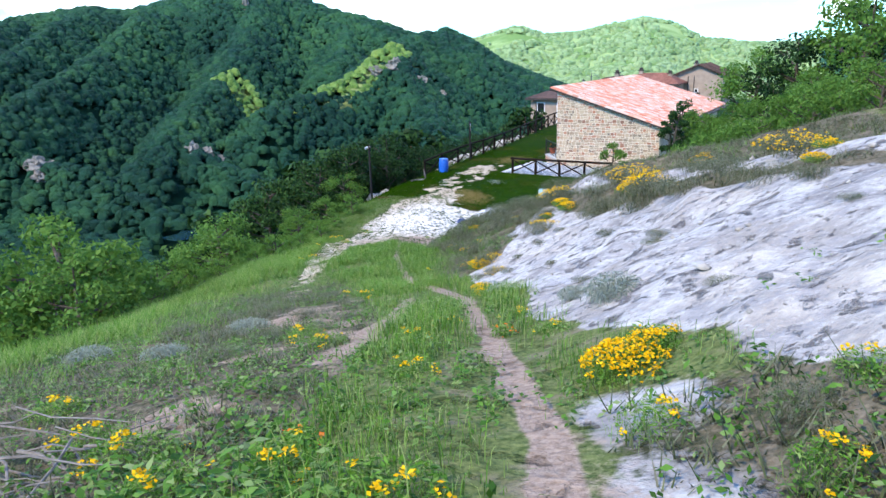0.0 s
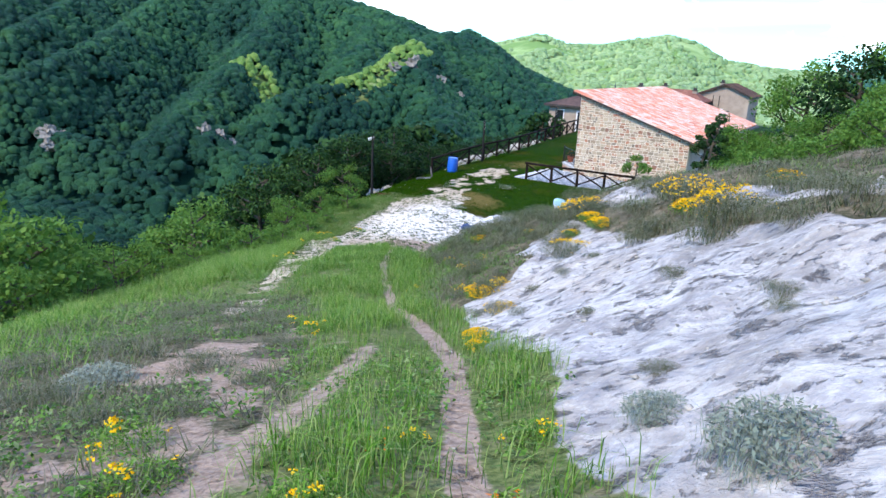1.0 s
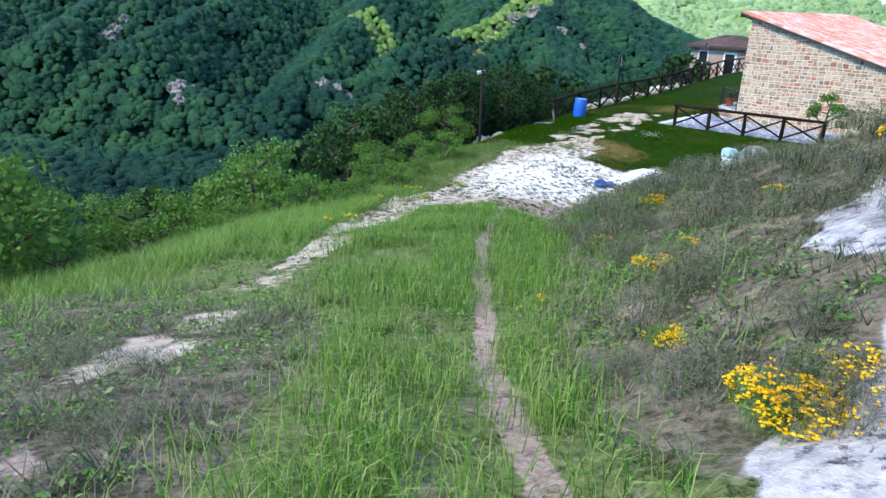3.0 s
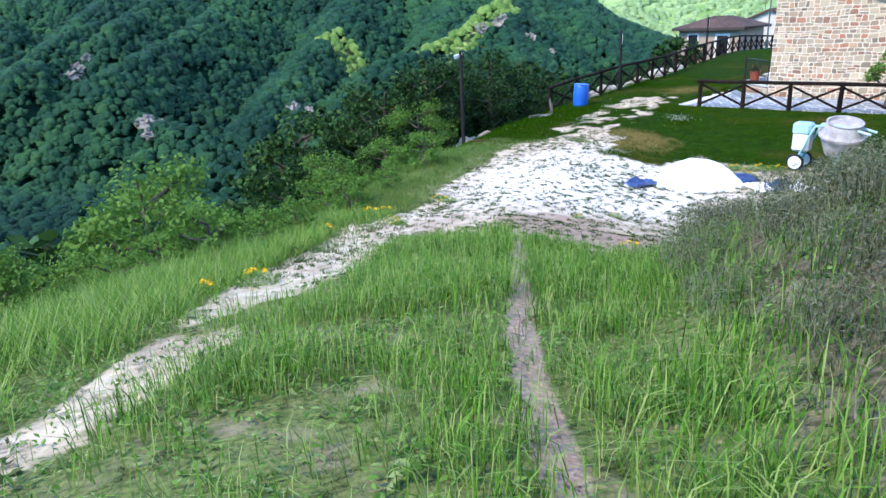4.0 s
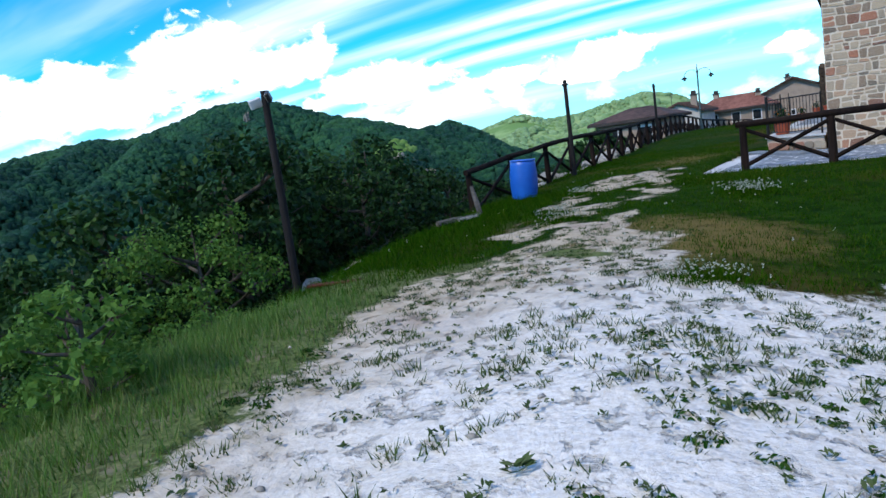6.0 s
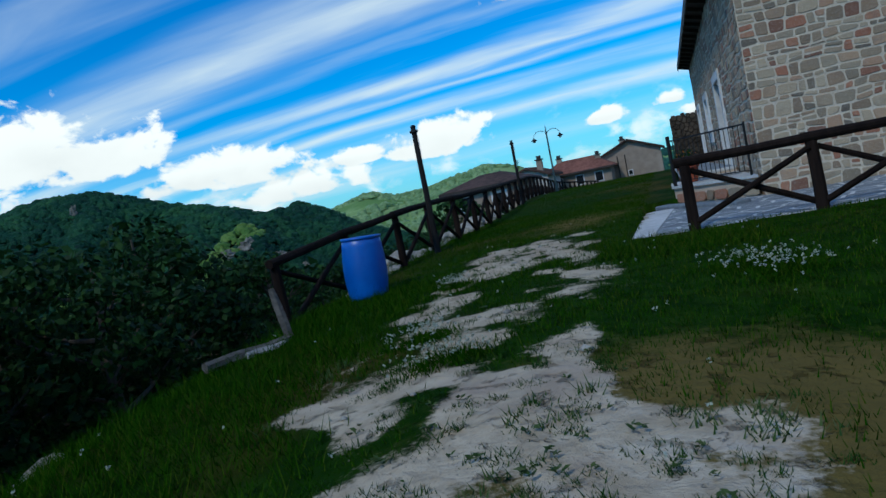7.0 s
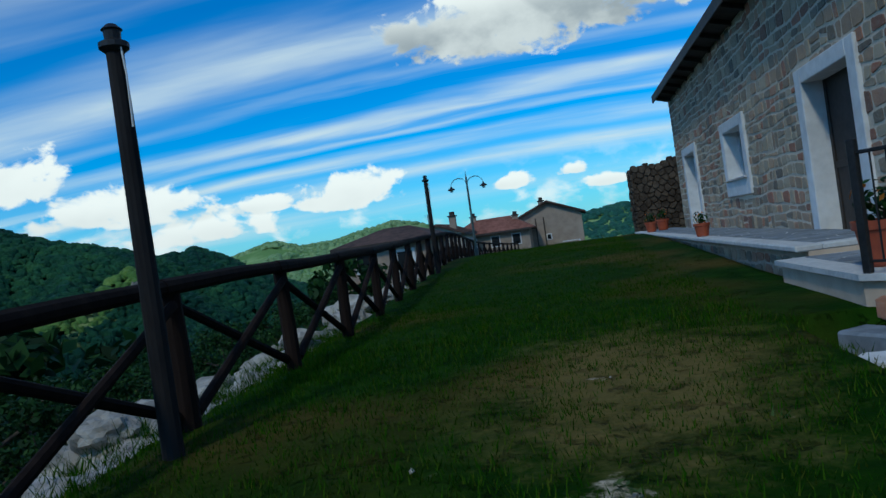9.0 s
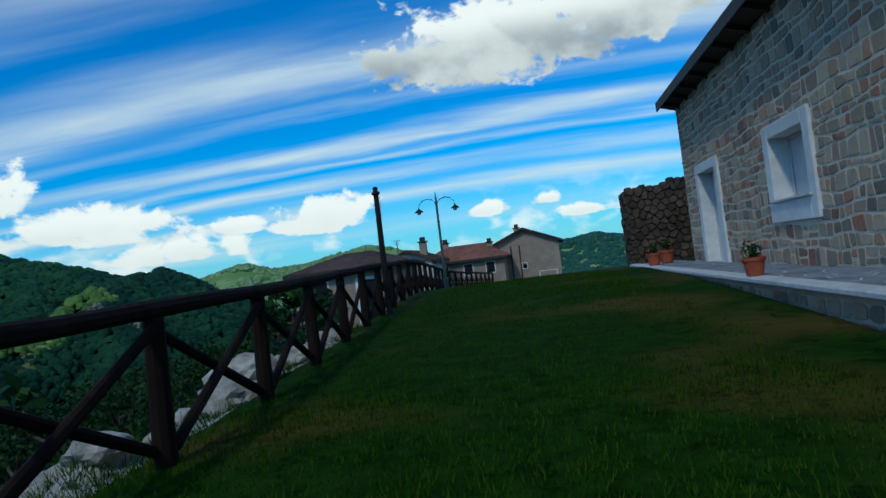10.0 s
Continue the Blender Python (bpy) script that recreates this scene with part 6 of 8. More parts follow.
def make_mixer():
    x, y = -20.6, 33.6
    z = height(x, y)
    mx = thing("cement_mixer", (x, y, z), "worn teal and white cement mixer on two wheels", "cement mixer", turn=-8)
    housing = part("motor_housing", boxes(((-0.40, -0.15, 0.42), (-0.02, 0.15, 0.86)), bevel=0.05), M["white"], mx, "dirty white motor cover")
    part("hood", boxes(((-0.42, -0.17, 0.80), (0.0, 0.17, 1.10)), bevel=0.06), M["teal"], housing, "worn teal hood")
    bm = bmesh.new()
    for sy in (-0.2, 0.2):
        tube(bm, [(-0.25, sy, 0.2), (-0.12, sy, 0.5), (0.1, sy, 1.05)], 0.025, 8)
        tube(bm, [(0.1, sy, 1.05), (0.6, sy, 1.1), (1.25, sy, 0.95)], 0.03, 8)
        tube(bm, [(0.55, sy, 0.02), (0.75, sy, 0.6), (0.85, sy, 1.02)], 0.025, 8)
    tube(bm, [(0.55, -0.25, 0.03), (0.55, 0.25, 0.03)], 0.025, 8)
    part("frame", bm, M["teal"], mx, "teal tubular frame")
    bm = bmesh.new()
    lathe(bm, [(0.10, -0.46), (0.26, -0.44), (0.30, -0.38), (0.45, 0.02), (0.46, 0.10), (0.43, 0.13), (0.36, 0.34), (0.38, 0.37), (0.34, 0.37), (0.32, 0.30)], 28)
    bm.transform(pose(0.62, 0, 0.82, 12, 8, 0))
    drum = part("drum", bm, M["drum"], mx, "grey cement-caked drum", smooth=False)
    bm = bmesh.new()
    lathe(bm, [(0.45, 0.03), (0.495, 0.04), (0.495, 0.09), (0.45, 0.10)], 24)
    bm.transform(pose(0.62, 0, 0.82, 12, 8, 0))
    part("gear_ring", bm, M["drum"], drum, "raised ring round the drum")
    for sy in (-0.26, 0.26):
        bm = bmesh.new()
        lathe(bm, [(0.11, -0.035), (0.185, -0.04), (0.2, 0.0), (0.185, 0.04), (0.11, 0.035)], 22)
        bm.transform(pose(-0.22, sy, 0.19, 90, 0, 0))
        wheel = part("wheel", bm, M["rubber"], mx, "black rubber tyre")
        bm = bmesh.new()
        lathe(bm, [(0.02, -0.05), (0.05, -0.045), (0.06, -0.038), (0.150, -0.042), (0.150, 0.042), (0.06, 0.038), (0.03, 0.05)], 18)
        bm.transform(pose(-0.22, sy, 0.19, 90, 0, 0))
        part("rim", bm, M["white"], wheel, "white steel rim")
    bm = bmesh.new()
    tube(bm, [(-0.22, -0.26, 0.19), (-0.22, 0.26, 0.19)], 0.02, 8)
    part("axle", bm, M["iron"], mx)


make_mixer()


def make_pipe():
    x, y = -20.62, 28.1
    p = thing("steel_channel", (x, y, height(x, y)), "short galvanised steel channel lying in weeds", "channel", turn=8)
    part("channel", boxes(((-0.42, -0.09, 0.0), (0.42, 0.09, 0.02)), ((-0.42, -0.09, 0.02), (0.42, -0.075, 0.09)), ((-0.42, 0.075, 0.02), (0.42, 0.09, 0.09)), bevel=0.004), M["steel"], p)


make_pipe()


def make_pot(x, y, z, s, label, seed, leafy=True):
    p = thing("plant_pot", (x, y, z), label, "plant pot", "flower pots")
    pot = part("pot", lathe(bmesh.new(), [(0.13 * s, 0.0), (0.145 * s, 0.02 * s), (0.185 * s, 0.27 * s), (0.205 * s, 0.275 * s), (0.21 * s, 0.34 * s), (0.185 * s, 0.34 * s), (0.175 * s, 0.30 * s)], 22), M["terracotta"], p, "terracotta pot", smooth=False)
    part("soil", lathe(bmesh.new(), [(0.176 * s, 0.285 * s), (0.176 * s, 0.305 * s)], 18), M["soil"], pot)
    r = np.random.default_rng(seed)
    k = 130
    d = r.normal(size=(k, 3))
    d /= np.linalg.norm(d, axis=1, keepdims=True)
    c = d * r.uniform(0.3, 1, (k, 1)) * np.array([0.2, 0.2, 0.2]) * s + np.array([0, 0, 0.46 * s])
    v, f = cards(c, r.uniform(0.025, 0.05, k) * s, d + r.normal(size=d.shape) * 0.5, seed)
    array_part("leaves", v, f, M["leaf"], p, "small green leaves")
    bm = bmesh.new()
    for a in range(4):
        tube(bm, [(0, 0, 0.29 * s), (0.08 * s * math.cos(a * 1.6), 0.08 * s * math.sin(a * 1.6), 0.5 * s)], 0.008 * s, 5)
    part("stem", bm, M["bark"], p)
    c = d[:14] * 0.19 * s + np.array([0, 0, 0.48 * s])
    v, f = cards(c, np.full(14, 0.03 * s), d[:14], seed + 3)
    array_part("blossom", v, f, M["orange"], p, "few red blossoms")


make_pot(-25.62, 46.75, 0.505, 1.1, "large terracotta pot with a shrub by the railing", 1)
make_pot(-25.62, 54.4, 0.62, 0.75, "terracotta pot with red blossoms on the coping", 2)
make_pot(-25.55, 63.2, 0.62, 0.95, "terracotta pot with a green plant at the walk's end", 3)
make_pot(-25.1, 63.9, 0.62, 1.05, "terracotta pot with a leafy plant near the ruin", 4)


def make_rocks():
    """Pale boulders and rubble below the long fence, and slabs on the verge."""
    r = random.Random(8)
    spots = [(-31.7 - r.uniform(0, 1.4), 41.5 + k * 0.62 + r.uniform(-0.3, 0.3), r.uniform(0.15, 0.45)) for k in range(26)] + [(-31.75 - r.uniform(0, 1.6), 41.2 + k * 0.36 + r.uniform(-0.3, 0.3), r.uniform(0.08, 0.26)) for k in range(44)]
    spots += [(-32.0, 35.5, 0.5), (-31.8, 36.3, 0.35)]
    for k, (x, y, s) in enumerate(spots):
        bm = bmesh.new()
        bmesh.ops.create_icosphere(bm, subdivisions=3, radius=s)
        for v in bm.verts:
            n = noise.noise(v.co * (1.6 / s) + Vector((k * 3.1, 0, 0)))
            v.co *= 1 + 0.35 * n + 0.26 * noise.noise(v.co * (4.5 / s) + Vector((0, k * 2.7, 0))) + 0.10 * noise.noise(v.co * (11 / s) + Vector((k, 0, 0)))
            v.co.z *= 0.62
        ob = part("boulder", bm, M["chalk"], None)
        ob.matrix_basis = pose(x, y, height(x, y) + s * 0.18, 0, 0, r.uniform(0, 360))
        tagged(ob, "rough pale chalky boulder on the slope", "rock", "pale boulders")


make_rocks()


def make_lake():
    """A small dark pool on the valley floor."""
    x, y = HUB[0] + 247 * math.sin(radians(-53)), HUB[1] + 247 * math.cos(radians(-53))
    bm = bmesh.new()
    ring = [bm.verts.new((math.cos(a * math.tau / 24) * (13 + 3 * math.sin(a)), math.sin(a * math.tau / 24) * (9 + 2 * math.cos(a * 2)), 0)) for a in range(24)]
    bm.faces.new(ring)
    ob = part("lake", bm, M["water"])
    ob.matrix_basis = pose(x, y, height(x, y) + 3.0, 0, 0, 30)
    tagged(ob, "small dark teal pool on the valley floor", "water", kind="structure")


make_lake()

# ---- plants ----


def blades(x, y, z, count, length, spread, seed, width=0.009, lean=0.5):
    """Grass tufts: count curved blades at each spot, each a bent strip ending in a point."""
    r = np.random.default_rng(seed)
    k = len(x)
    base = np.stack([x, y, z], 1)[:, None, :] + np.concatenate([r.normal(size=(k, count, 2)) * spread, np.zeros((k, count, 1))], 2)
    ang = r.uniform(0, math.tau, (k, count))
    ln = (length * np.ones(k))[:, None] * r.uniform(0.55, 1.15, (k, count))
    bend = r.uniform(0.1, 1.0, (k, count)) * lean
    out = np.stack([np.cos(ang), np.sin(ang), 0 * ang], 2)
    side = np.stack([-np.sin(ang), np.cos(ang), 0 * ang], 2) * 0.5 * width * (0.7 + 0.6 * r.random((k, count, 1))) * np.sqrt(ln[..., None] / 0.25)
    up = np.array([0, 0, 1.0])
    mid = base + up * (ln * 0.6)[..., None] + out * (ln * bend * 0.25)[..., None]
    tip = base + up * (ln * (1 - bend * 0.3))[..., None] + out * (ln * bend * 0.75)[..., None]
    base = base - up * 0.03
    v = np.stack([base - side, base + side, mid + side * 0.8, mid - side * 0.8, tip], 2).reshape(-1, 5, 3)
    idx = np.arange(len(v))[:, None] * 5
    tri = np.concatenate([idx + np.array([0, 1, 2]), idx + np.array([0, 2, 3]), idx + np.array([3, 2, 4])], 0)
    return v.reshape(-1, 3), tri


def short_blades(x, y, z, count, length, spread, seed, width, lean=0.6):
    """Short lawn blades: one slim leaning triangle each."""
    r = np.random.default_rng(seed)
    k = len(x)
    base = np.stack([x, y, z], 1)[:, None, :] + np.concatenate([r.normal(size=(k, count, 2)) * spread, np.full((k, count, 1), -0.01)], 2)
    ang = r.uniform(0, math.tau, (k, count))
    ln = (length * np.ones(k))[:, None] * r.uniform(0.6, 1.2, (k, count))
    out = np.stack([np.cos(ang) * lean, np.sin(ang) * lean, np.ones_like(ang)], 2) * (ln * r.uniform(0.5, 1.0, ln.shape))[..., None]
    side = np.stack([-np.sin(ang), np.cos(ang), 0 * ang], 2) * width
    v = np.stack([base - side, base + side, base + out], 2).reshape(-1, 3)
    return v, np.arange(len(v)).reshape(-1, 3)


def scatter(n, x0, x1, y0, y1, r, chance):
    x, y = r.uniform(x0, x1, n), r.uniform(y0, y1, n)
    keep = r.random(n) < chance(x, y)
    return x[keep], y[keep]


def slope_u(x, y):
    return across(x, y), np.interp(y, SIDES[:, 0], SIDES[:, 1]), np.interp(y, SIDES[:, 0], SIDES[:, 2])


def bare(x, y):
    m = land_masks(x, y)
    return np.clip(np.maximum.reduce([m["rock"], m["sand"], m["dirt"]]) * 1.5 - 0.25, 0, 1)


def make_grass():
    r = np.random.default_rng(21)

    def tall_chance(x, y):
        u, bank, edge = slope_u(x, y)
        beside = np.exp(-((u + 0.6) / 0.55) ** 2) + np.exp(-((u - 0.75) / 0.4) ** 2) * (1 - smooth(y, 16, 18))
        crown = smooth(y, 14.0, 16.5) * smooth(u, -2.6, -1.6) * (1 - smooth(u, np.minimum(bank + 1.2, 2.0), np.minimum(bank + 2.2, 2.8)))
        low = (1 - smooth(u, edge + 2.0, edge + 4.0)) * smooth(u, edge - 3, edge)
        some = 0.10 + 0.25 * smooth(waves(x, y, 1.6, 60, 2), 0.0, 0.4)
        lush = np.clip(0.55 + 0.8 * waves(x, y, 1.1, 61, 2) + 0.7 * waves(x, y, 0.45, 59, 2), 0.06, 1)
        where = np.maximum.reduce([beside, crown, low * 0.9, some * smooth(u, edge - 1, edge) * (1 - smooth(u, bank, bank + 1.2))])
        return (1 - bare(x, y)) * lush * np.clip(where, 0, 1) * (1 - 0.93 * np.clip(land_masks(x, y)["scrub"], 0, 1)) * (1 - smooth(y + 0.5 * waves(x, y, 0.9, 58, 2), 22.7, 23.4) * smooth(u, edge + 1.5, edge + 2.5))

    x, y = scatter(160000, -31, -5, 2.2, 25, r, tall_chance)
    keep = np.abs(across(x, y) - footway(y)) > 0.08 + 0.10 * r.random(len(x))
    x, y = x[keep], y[keep]
    u, bank, edge = slope_u(x, y)
    near = u > -3.2
    ln = 0.11 + 0.12 * np.clip(waves(x, y, 1.5, 62, 2) + 0.3, 0, 1) + 0.05 * smooth(y, 11, 16) + 0.09 * smooth(y, 15.5, 18.5) * r.random(len(x))
    v, f = blades(x[near], y[near], land(x[near], y[near]), 9, ln[near] * 0.92, 0.07, 22, 0.0060, 1.6)
    tagged(new("tall_grass", arrays_mesh("tall_grass", v, f, M["grass"])), "tall green and straw grass on the hillside", "grass", kind="stuff")
    far = ~near
    v, f = short_blades(x[far], y[far], land(x[far], y[far]), 11, ln[far] * 1.25, 0.10, 20, 0.005, 1.0)
    tagged(new("slope_grass", arrays_mesh("slope_grass", v, f, M["grass"])), "light green grass on the slope above the valley", "grass", kind="stuff")

    # leafy herbs between the grass
    def herb_chance(x, y):
        u, bank, edge = slope_u(x, y)
        return (1 - bare(x, y)) * np.clip(0.30 + 1.2 * waves(x, y, 1.3, 71, 2) + 1.2 * np.exp(-((u + 1.3) / 1.0) ** 2 - ((y - 5.2) / 1.3) ** 2) + 0.35 * land_masks(x, y)["scrub"] + 0.5 * smooth(u, 0.5, 0.9) * (1 - smooth(y, 6.6, 7.8)), 0, 1) * smooth(u, edge - 2, edge) * (1 - smooth(u, bank + 1.5, bank + 3.0))

    hx, hy = scatter(52000, -26, -5, 2.2, 23, r, herb_chance)
    k = len(hx)
    n = 10
    c = np.repeat(np.stack([hx, hy, land(hx, hy)], 1), n, 0)
    mound = np.exp(-((across(hx, hy) + 1.3) / 1.0) ** 2 - ((hy - 5.2) / 1.3) ** 2)
    size = np.repeat(r.uniform(0.035, 0.085, k) * (1 + 0.9 * mound), n)
    d = r.normal(size=(n * k, 3))
    d[:, 2] = np.abs(d[:, 2]) + 0.15
    d /= np.linalg.norm(d, axis=1, keepdims=True)
    v, f = cards(c + d * size[:, None] * r.uniform(0.5, 1.2, (n * k, 1)), size * r.uniform(0.16, 0.34, n * k), d * 0.5 + np.array([0, 0, 0.7]) + r.normal(size=d.shape) * 0.35, 72, 0.9)
    tagged(new("meadow_herbs", arrays_mesh("meadow_herbs", v, f, M["herb"])), "low leafy herbs and thyme between the grass", "herbs", kind="stuff")

    # grey heath scrub in patches
    def scrub_chance(x, y):
        m = land_masks(x, y)
        return (1 - bare(x, y)) * smooth(m["scrub"], 0.1, 0.6) * np.clip(0.55 + 1.1 * waves(x, y, 0.9, 73, 3), 0.08, 1)

    hx, hy = scatter(44000, -24, -5, 2.2, 30, r, scrub_chance)
    v, f = short_blades(hx, hy, land(hx, hy), 13, 0.06 + 0.12 * r.random(len(hx)) * np.clip(waves(hx, hy, 0.8, 75, 2) + 0.7, 0.3, 1.3), 0.04, 74, 0.0045, 1.0)
    tagged(new("heath_scrub", arrays_mesh("heath_scrub", v, f, M["heath"])), "patches of low grey-green heath scrub", "scrub", kind="stuff")

    def bank_chance(x, y):
        u, bank, edge = slope_u(x, y)
        return (1 - bare(x, y)) * (0.55 + 0.5 * waves(x, y, 2.0, 63, 2)) * smooth(u, bank - 0.4, bank + 0.6) * np.maximum(smooth(y, 15.5, 18), smooth(u, 5.5, 7)) * (0.12 + 0.6 * smooth(y, 27, 30)) * (1 - smooth(u, bank + 7, bank + 10))

    x, y = scatter(34000, -23, -4, 12, 40, r, bank_chance)
    z = land(x, y)
    v, f = short_blades(x, y, z, 10, (0.24 + 0.16 * r.random(len(x))) * (0.6 + 0.4 * smooth(y, 20, 25)), 0.09, 23, 0.0042, 0.9)
    tagged(new("bank_grass", arrays_mesh("bank_grass", v, f, M["grass"])), "dry tall grass on the uphill bank", "grass", kind="stuff")

    def verge_chance(x, y):
        u, bank, edge = slope_u(x, y)
        return (smooth(u, edge - 3.5, edge - 1.0) * (1 - smooth(u, edge + 1.2, edge + 2.2) ) * (1 - smooth(y, 38.5, 39.5) * smooth(u, edge - 0.6, edge - 0.2))) * 0.95

    x, y = scatter(40000, -36, -22, 13, 34, r, lambda a, b: verge_chance(a, b) * (1 - smooth(b, 31, 33.5)))
    z = land(x, y)
    u, bank, edge = slope_u(x, y)
    v, f = short_blades(x, y, z, 10, (0.16 + 0.20 * smooth(edge - u, -1.5, 1.0) * (1 - 0.45 * smooth(y, 34, 38))) * np.clip(0.9 + 0.8 * waves(x, y, 1.3, 64, 2), 0.5, 1.6), 0.09, 24, 0.0040)
    tagged(new("verge_grass", arrays_mesh("verge_grass", v, f, M["verge"])), "long green grass along the edge of the drop", "grass", kind="stuff")

    def long_chance(x, y):
        m = land_masks(x, y)
        u, bank, edge = slope_u(x, y)
        return smooth(y, 31.5, 34) * smooth(u, edge - 2.5, edge - 1) * (1 - smooth(u, edge + 1.5, edge + 3.2) * smooth(-y, -40, -38.5)) * (1 - smooth(y, 39, 41) * smooth(u, edge - 0.5, edge)) * (1 - smooth(m["sand"], 0.34, 0.52))

    x, y = scatter(26000, -34, -25, 31.5, 58, r, long_chance)
    v, f = short_blades(x, y, land(x, y), 9, 0.09 + 0.14 * r.random(len(x)), 0.07, 26, 0.0042, 0.9)
    tagged(new("edge_grass", arrays_mesh("edge_grass", v, f, M["lawn"])), "rough grass between the yard and the drop, coloured dark as in shade", "grass", kind="stuff")

    def lawn_chance(x, y):
        m = land_masks(x, y)
        return m["lawn"] * (1 - 0.55 * np.clip(m["dry"], 0, 1)) * (1 - smooth(m["sand"], 0.34, 0.52)) * (1 - smooth(x + 0.10 * waves(x, y, 0.4, 57, 2), -26.68, -26.52) * smooth(y, 40.9, 41.0)) * (1 - smooth(x, -26.1, -25.95) * smooth(y, 45.9, 46.1))

    x, y = scatter(115000, -31.2, -17, 31.5, 66, r, lambda a, b: lawn_chance(a, b) * np.where(b < 50, 1.0, 0.4))
    z = land(x, y)
    v, f = short_blades(x, y, z, 5, 0.055 + 0.05 * np.clip(waves(x, y, 1.4, 65, 2) + 0.2, 0, 1), 0.05, 25, 0.0046)
    tagged(new("lawn_grass", arrays_mesh("lawn_grass", v, f, M["lawn"])), "short green lawn beside the house, coloured dark as in shade", "grass", kind="stuff")

    def weed_chance(x, y):
        m = land_masks(x, y)
        return smooth(m["sand"], 0.3, 0.5) * np.clip(0.40 + 0.9 * waves(x, y, 1.2, 66, 3), 0.06, 1) * (1 - 0.55 * smooth(y, 33, 35))

    x, y = scatter(24000, -30, -16, 9, 47, r, weed_chance)
    k = len(x)
    z = land(x, y)
    c = np.repeat(np.stack([x, y, z + 0.015], 1), 9, 0)
    size = np.repeat(r.uniform(0.012, 0.036, k) * (1 + 0.5 * (r.random(k) > 0.9)), 9)
    ang = r.uniform(0, math.tau, 9 * k)
    d = np.stack([np.cos(ang), np.sin(ang), r.uniform(0.1, 0.7, 9 * k)], 1)
    v, f = cards(c + d * size[:, None] * 0.9, size * 0.75, np.stack([-d[:, 0] * 0.5, -d[:, 1] * 0.5, np.ones(9 * k)], 1) + r.normal(size=(9 * k, 3)) * 0.25, 27, 0.7)
    tagged(new("ground_weeds", arrays_mesh("ground_weeds", v, f, M["weed"])), "small dark weeds dotted over pale trodden ground", "weeds", kind="stuff")
    # tufts that stand in the trodden yard
    def tuft_chance(x, y):
        m = land_masks(x, y)
        return smooth(m["sand"], 0.2, 0.4) * (0.6 - 0.36 * smooth(y, 33, 35)) * np.clip(smooth(waves(x, y, 1.3, 68, 3), -0.15, 0.25) + 0.18, 0, 1)

    x, y = scatter(17000, -30.5, -17, 20, 47, r, tuft_chance)
    k = len(x) // 3
    v, f = short_blades(x[:k], y[:k], land(x[:k], y[:k]), 30, 0.05 + 0.045 * r.random(k), 0.05, 28, 0.0062, 0.9)
    v2, f2 = short_blades(x[k:], y[k:], land(x[k:], y[k:]), 12, 0.035 + 0.035 * r.random(len(x) - k), 0.026, 33, 0.006, 1.0)
    tagged(new("yard_tufts", arrays_mesh("yard_tufts", np.concatenate([v, v2]), np.concatenate([f, f2 + len(v)]), M["yard_grass"])), "low grass tufts in trodden sandy ground", "grass", kind="stuff")

    # sods of short dense grass that break up the trodden ground
    def sod_chance(x, y):
        m = land_masks(x, y)
        return smooth(m["sand"], 0.25, 0.45) * (0.85 - 0.5 * smooth(y, 34, 37)) * smooth(waves(x, y, 3.0, 69, 2), -0.45, 0.1)

    sx, sy = scatter(5200, -30, -20, 23, 47, r, sod_chance)
    near = sy > 31.0
    for name, pick, per, label in (("yard_weeds", ~near, 34, "dense dark green clumps on pale trodden ground"), ("grass_sods", near, 80, "dense dark grass sods on trodden ground")):
        k = int(pick.sum())
        wide = np.repeat(r.uniform(0.04, 0.11, k) * (0.9 + 0.8 * smooth(sy[pick], 32, 36) * r.random(k)), per)
        a, d = r.uniform(0, math.tau, k * per), np.sqrt(r.random(k * per)) * wide
        x, y = np.repeat(sx[pick], per) + d * np.cos(a) * 1.3, np.repeat(sy[pick], per) + d * np.sin(a) * 0.9
        z = land(x, y)
        if name == "grass_sods":
            v, f = short_blades(x, y, z, 1, 0.025 + 0.045 * (1 - d / wide), 0.006, 35, 0.0042, 1.0)
        else:
            c = np.stack([x, y, z + 0.008 + 0.45 * (wide - d) * r.random(k * per)], 1)
            v, f = cards(c, r.uniform(0.010, 0.022, k * per), np.stack([np.cos(a) * 0.7, np.sin(a) * 0.7, np.ones(k * per)], 1) + r.normal(size=(k * per, 3)) * 0.45, 35, 0.8)
        tagged(new(name, arrays_mesh(name, v, f, M["sod"])), label, "weeds", kind="stuff")

    # clover and daisies
    spots = np.array([(-25.05, 32.5, 0.40), (-25.26, 37.6, 0.42), (-27.65, 35.9, 0.32), (-28.0, 36.6, 0.30), (-25.45, 37.95, 0.34), (-28.6, 39.3, 0.22)])
    i = r.integers(0, len(spots), 420)
    x, y = spots[i, 0] + r.normal(size=420) * spots[i, 2] * 0.5, spots[i, 1] + r.normal(size=420) * spots[i, 2] * 0.4
    x, y = np.append(x, r.uniform(-30, -24, 50)), np.append(y, r.uniform(33.5, 43, 50))
    k = len(x)
    stem = np.stack([x, y, land(x, y)], 1)
    c = stem + np.stack([r.normal(size=k) * 0.02, r.normal(size=k) * 0.02, r.uniform(0.07, 0.15, k)], 1)
    c = np.repeat(c, 5, 0) + r.normal(size=(5 * k, 3)) * 0.007
    v, f = cards(c, np.full(5 * k, 0.009), r.normal(size=(5 * k, 3)) + np.array([0, 0, 1.2]), 29, 1.6)
    tagged(new("clover_blossoms", arrays_mesh("clover_blossoms", v, f, M["clover"])), "small white clover blossoms in the lawn", "flowers", kind="stuff")
    v, f = short_blades(x[:420], y[:420], stem[:420, 2], 16, np.full(420, 0.09), 0.06, 34, 0.005, 0.9)
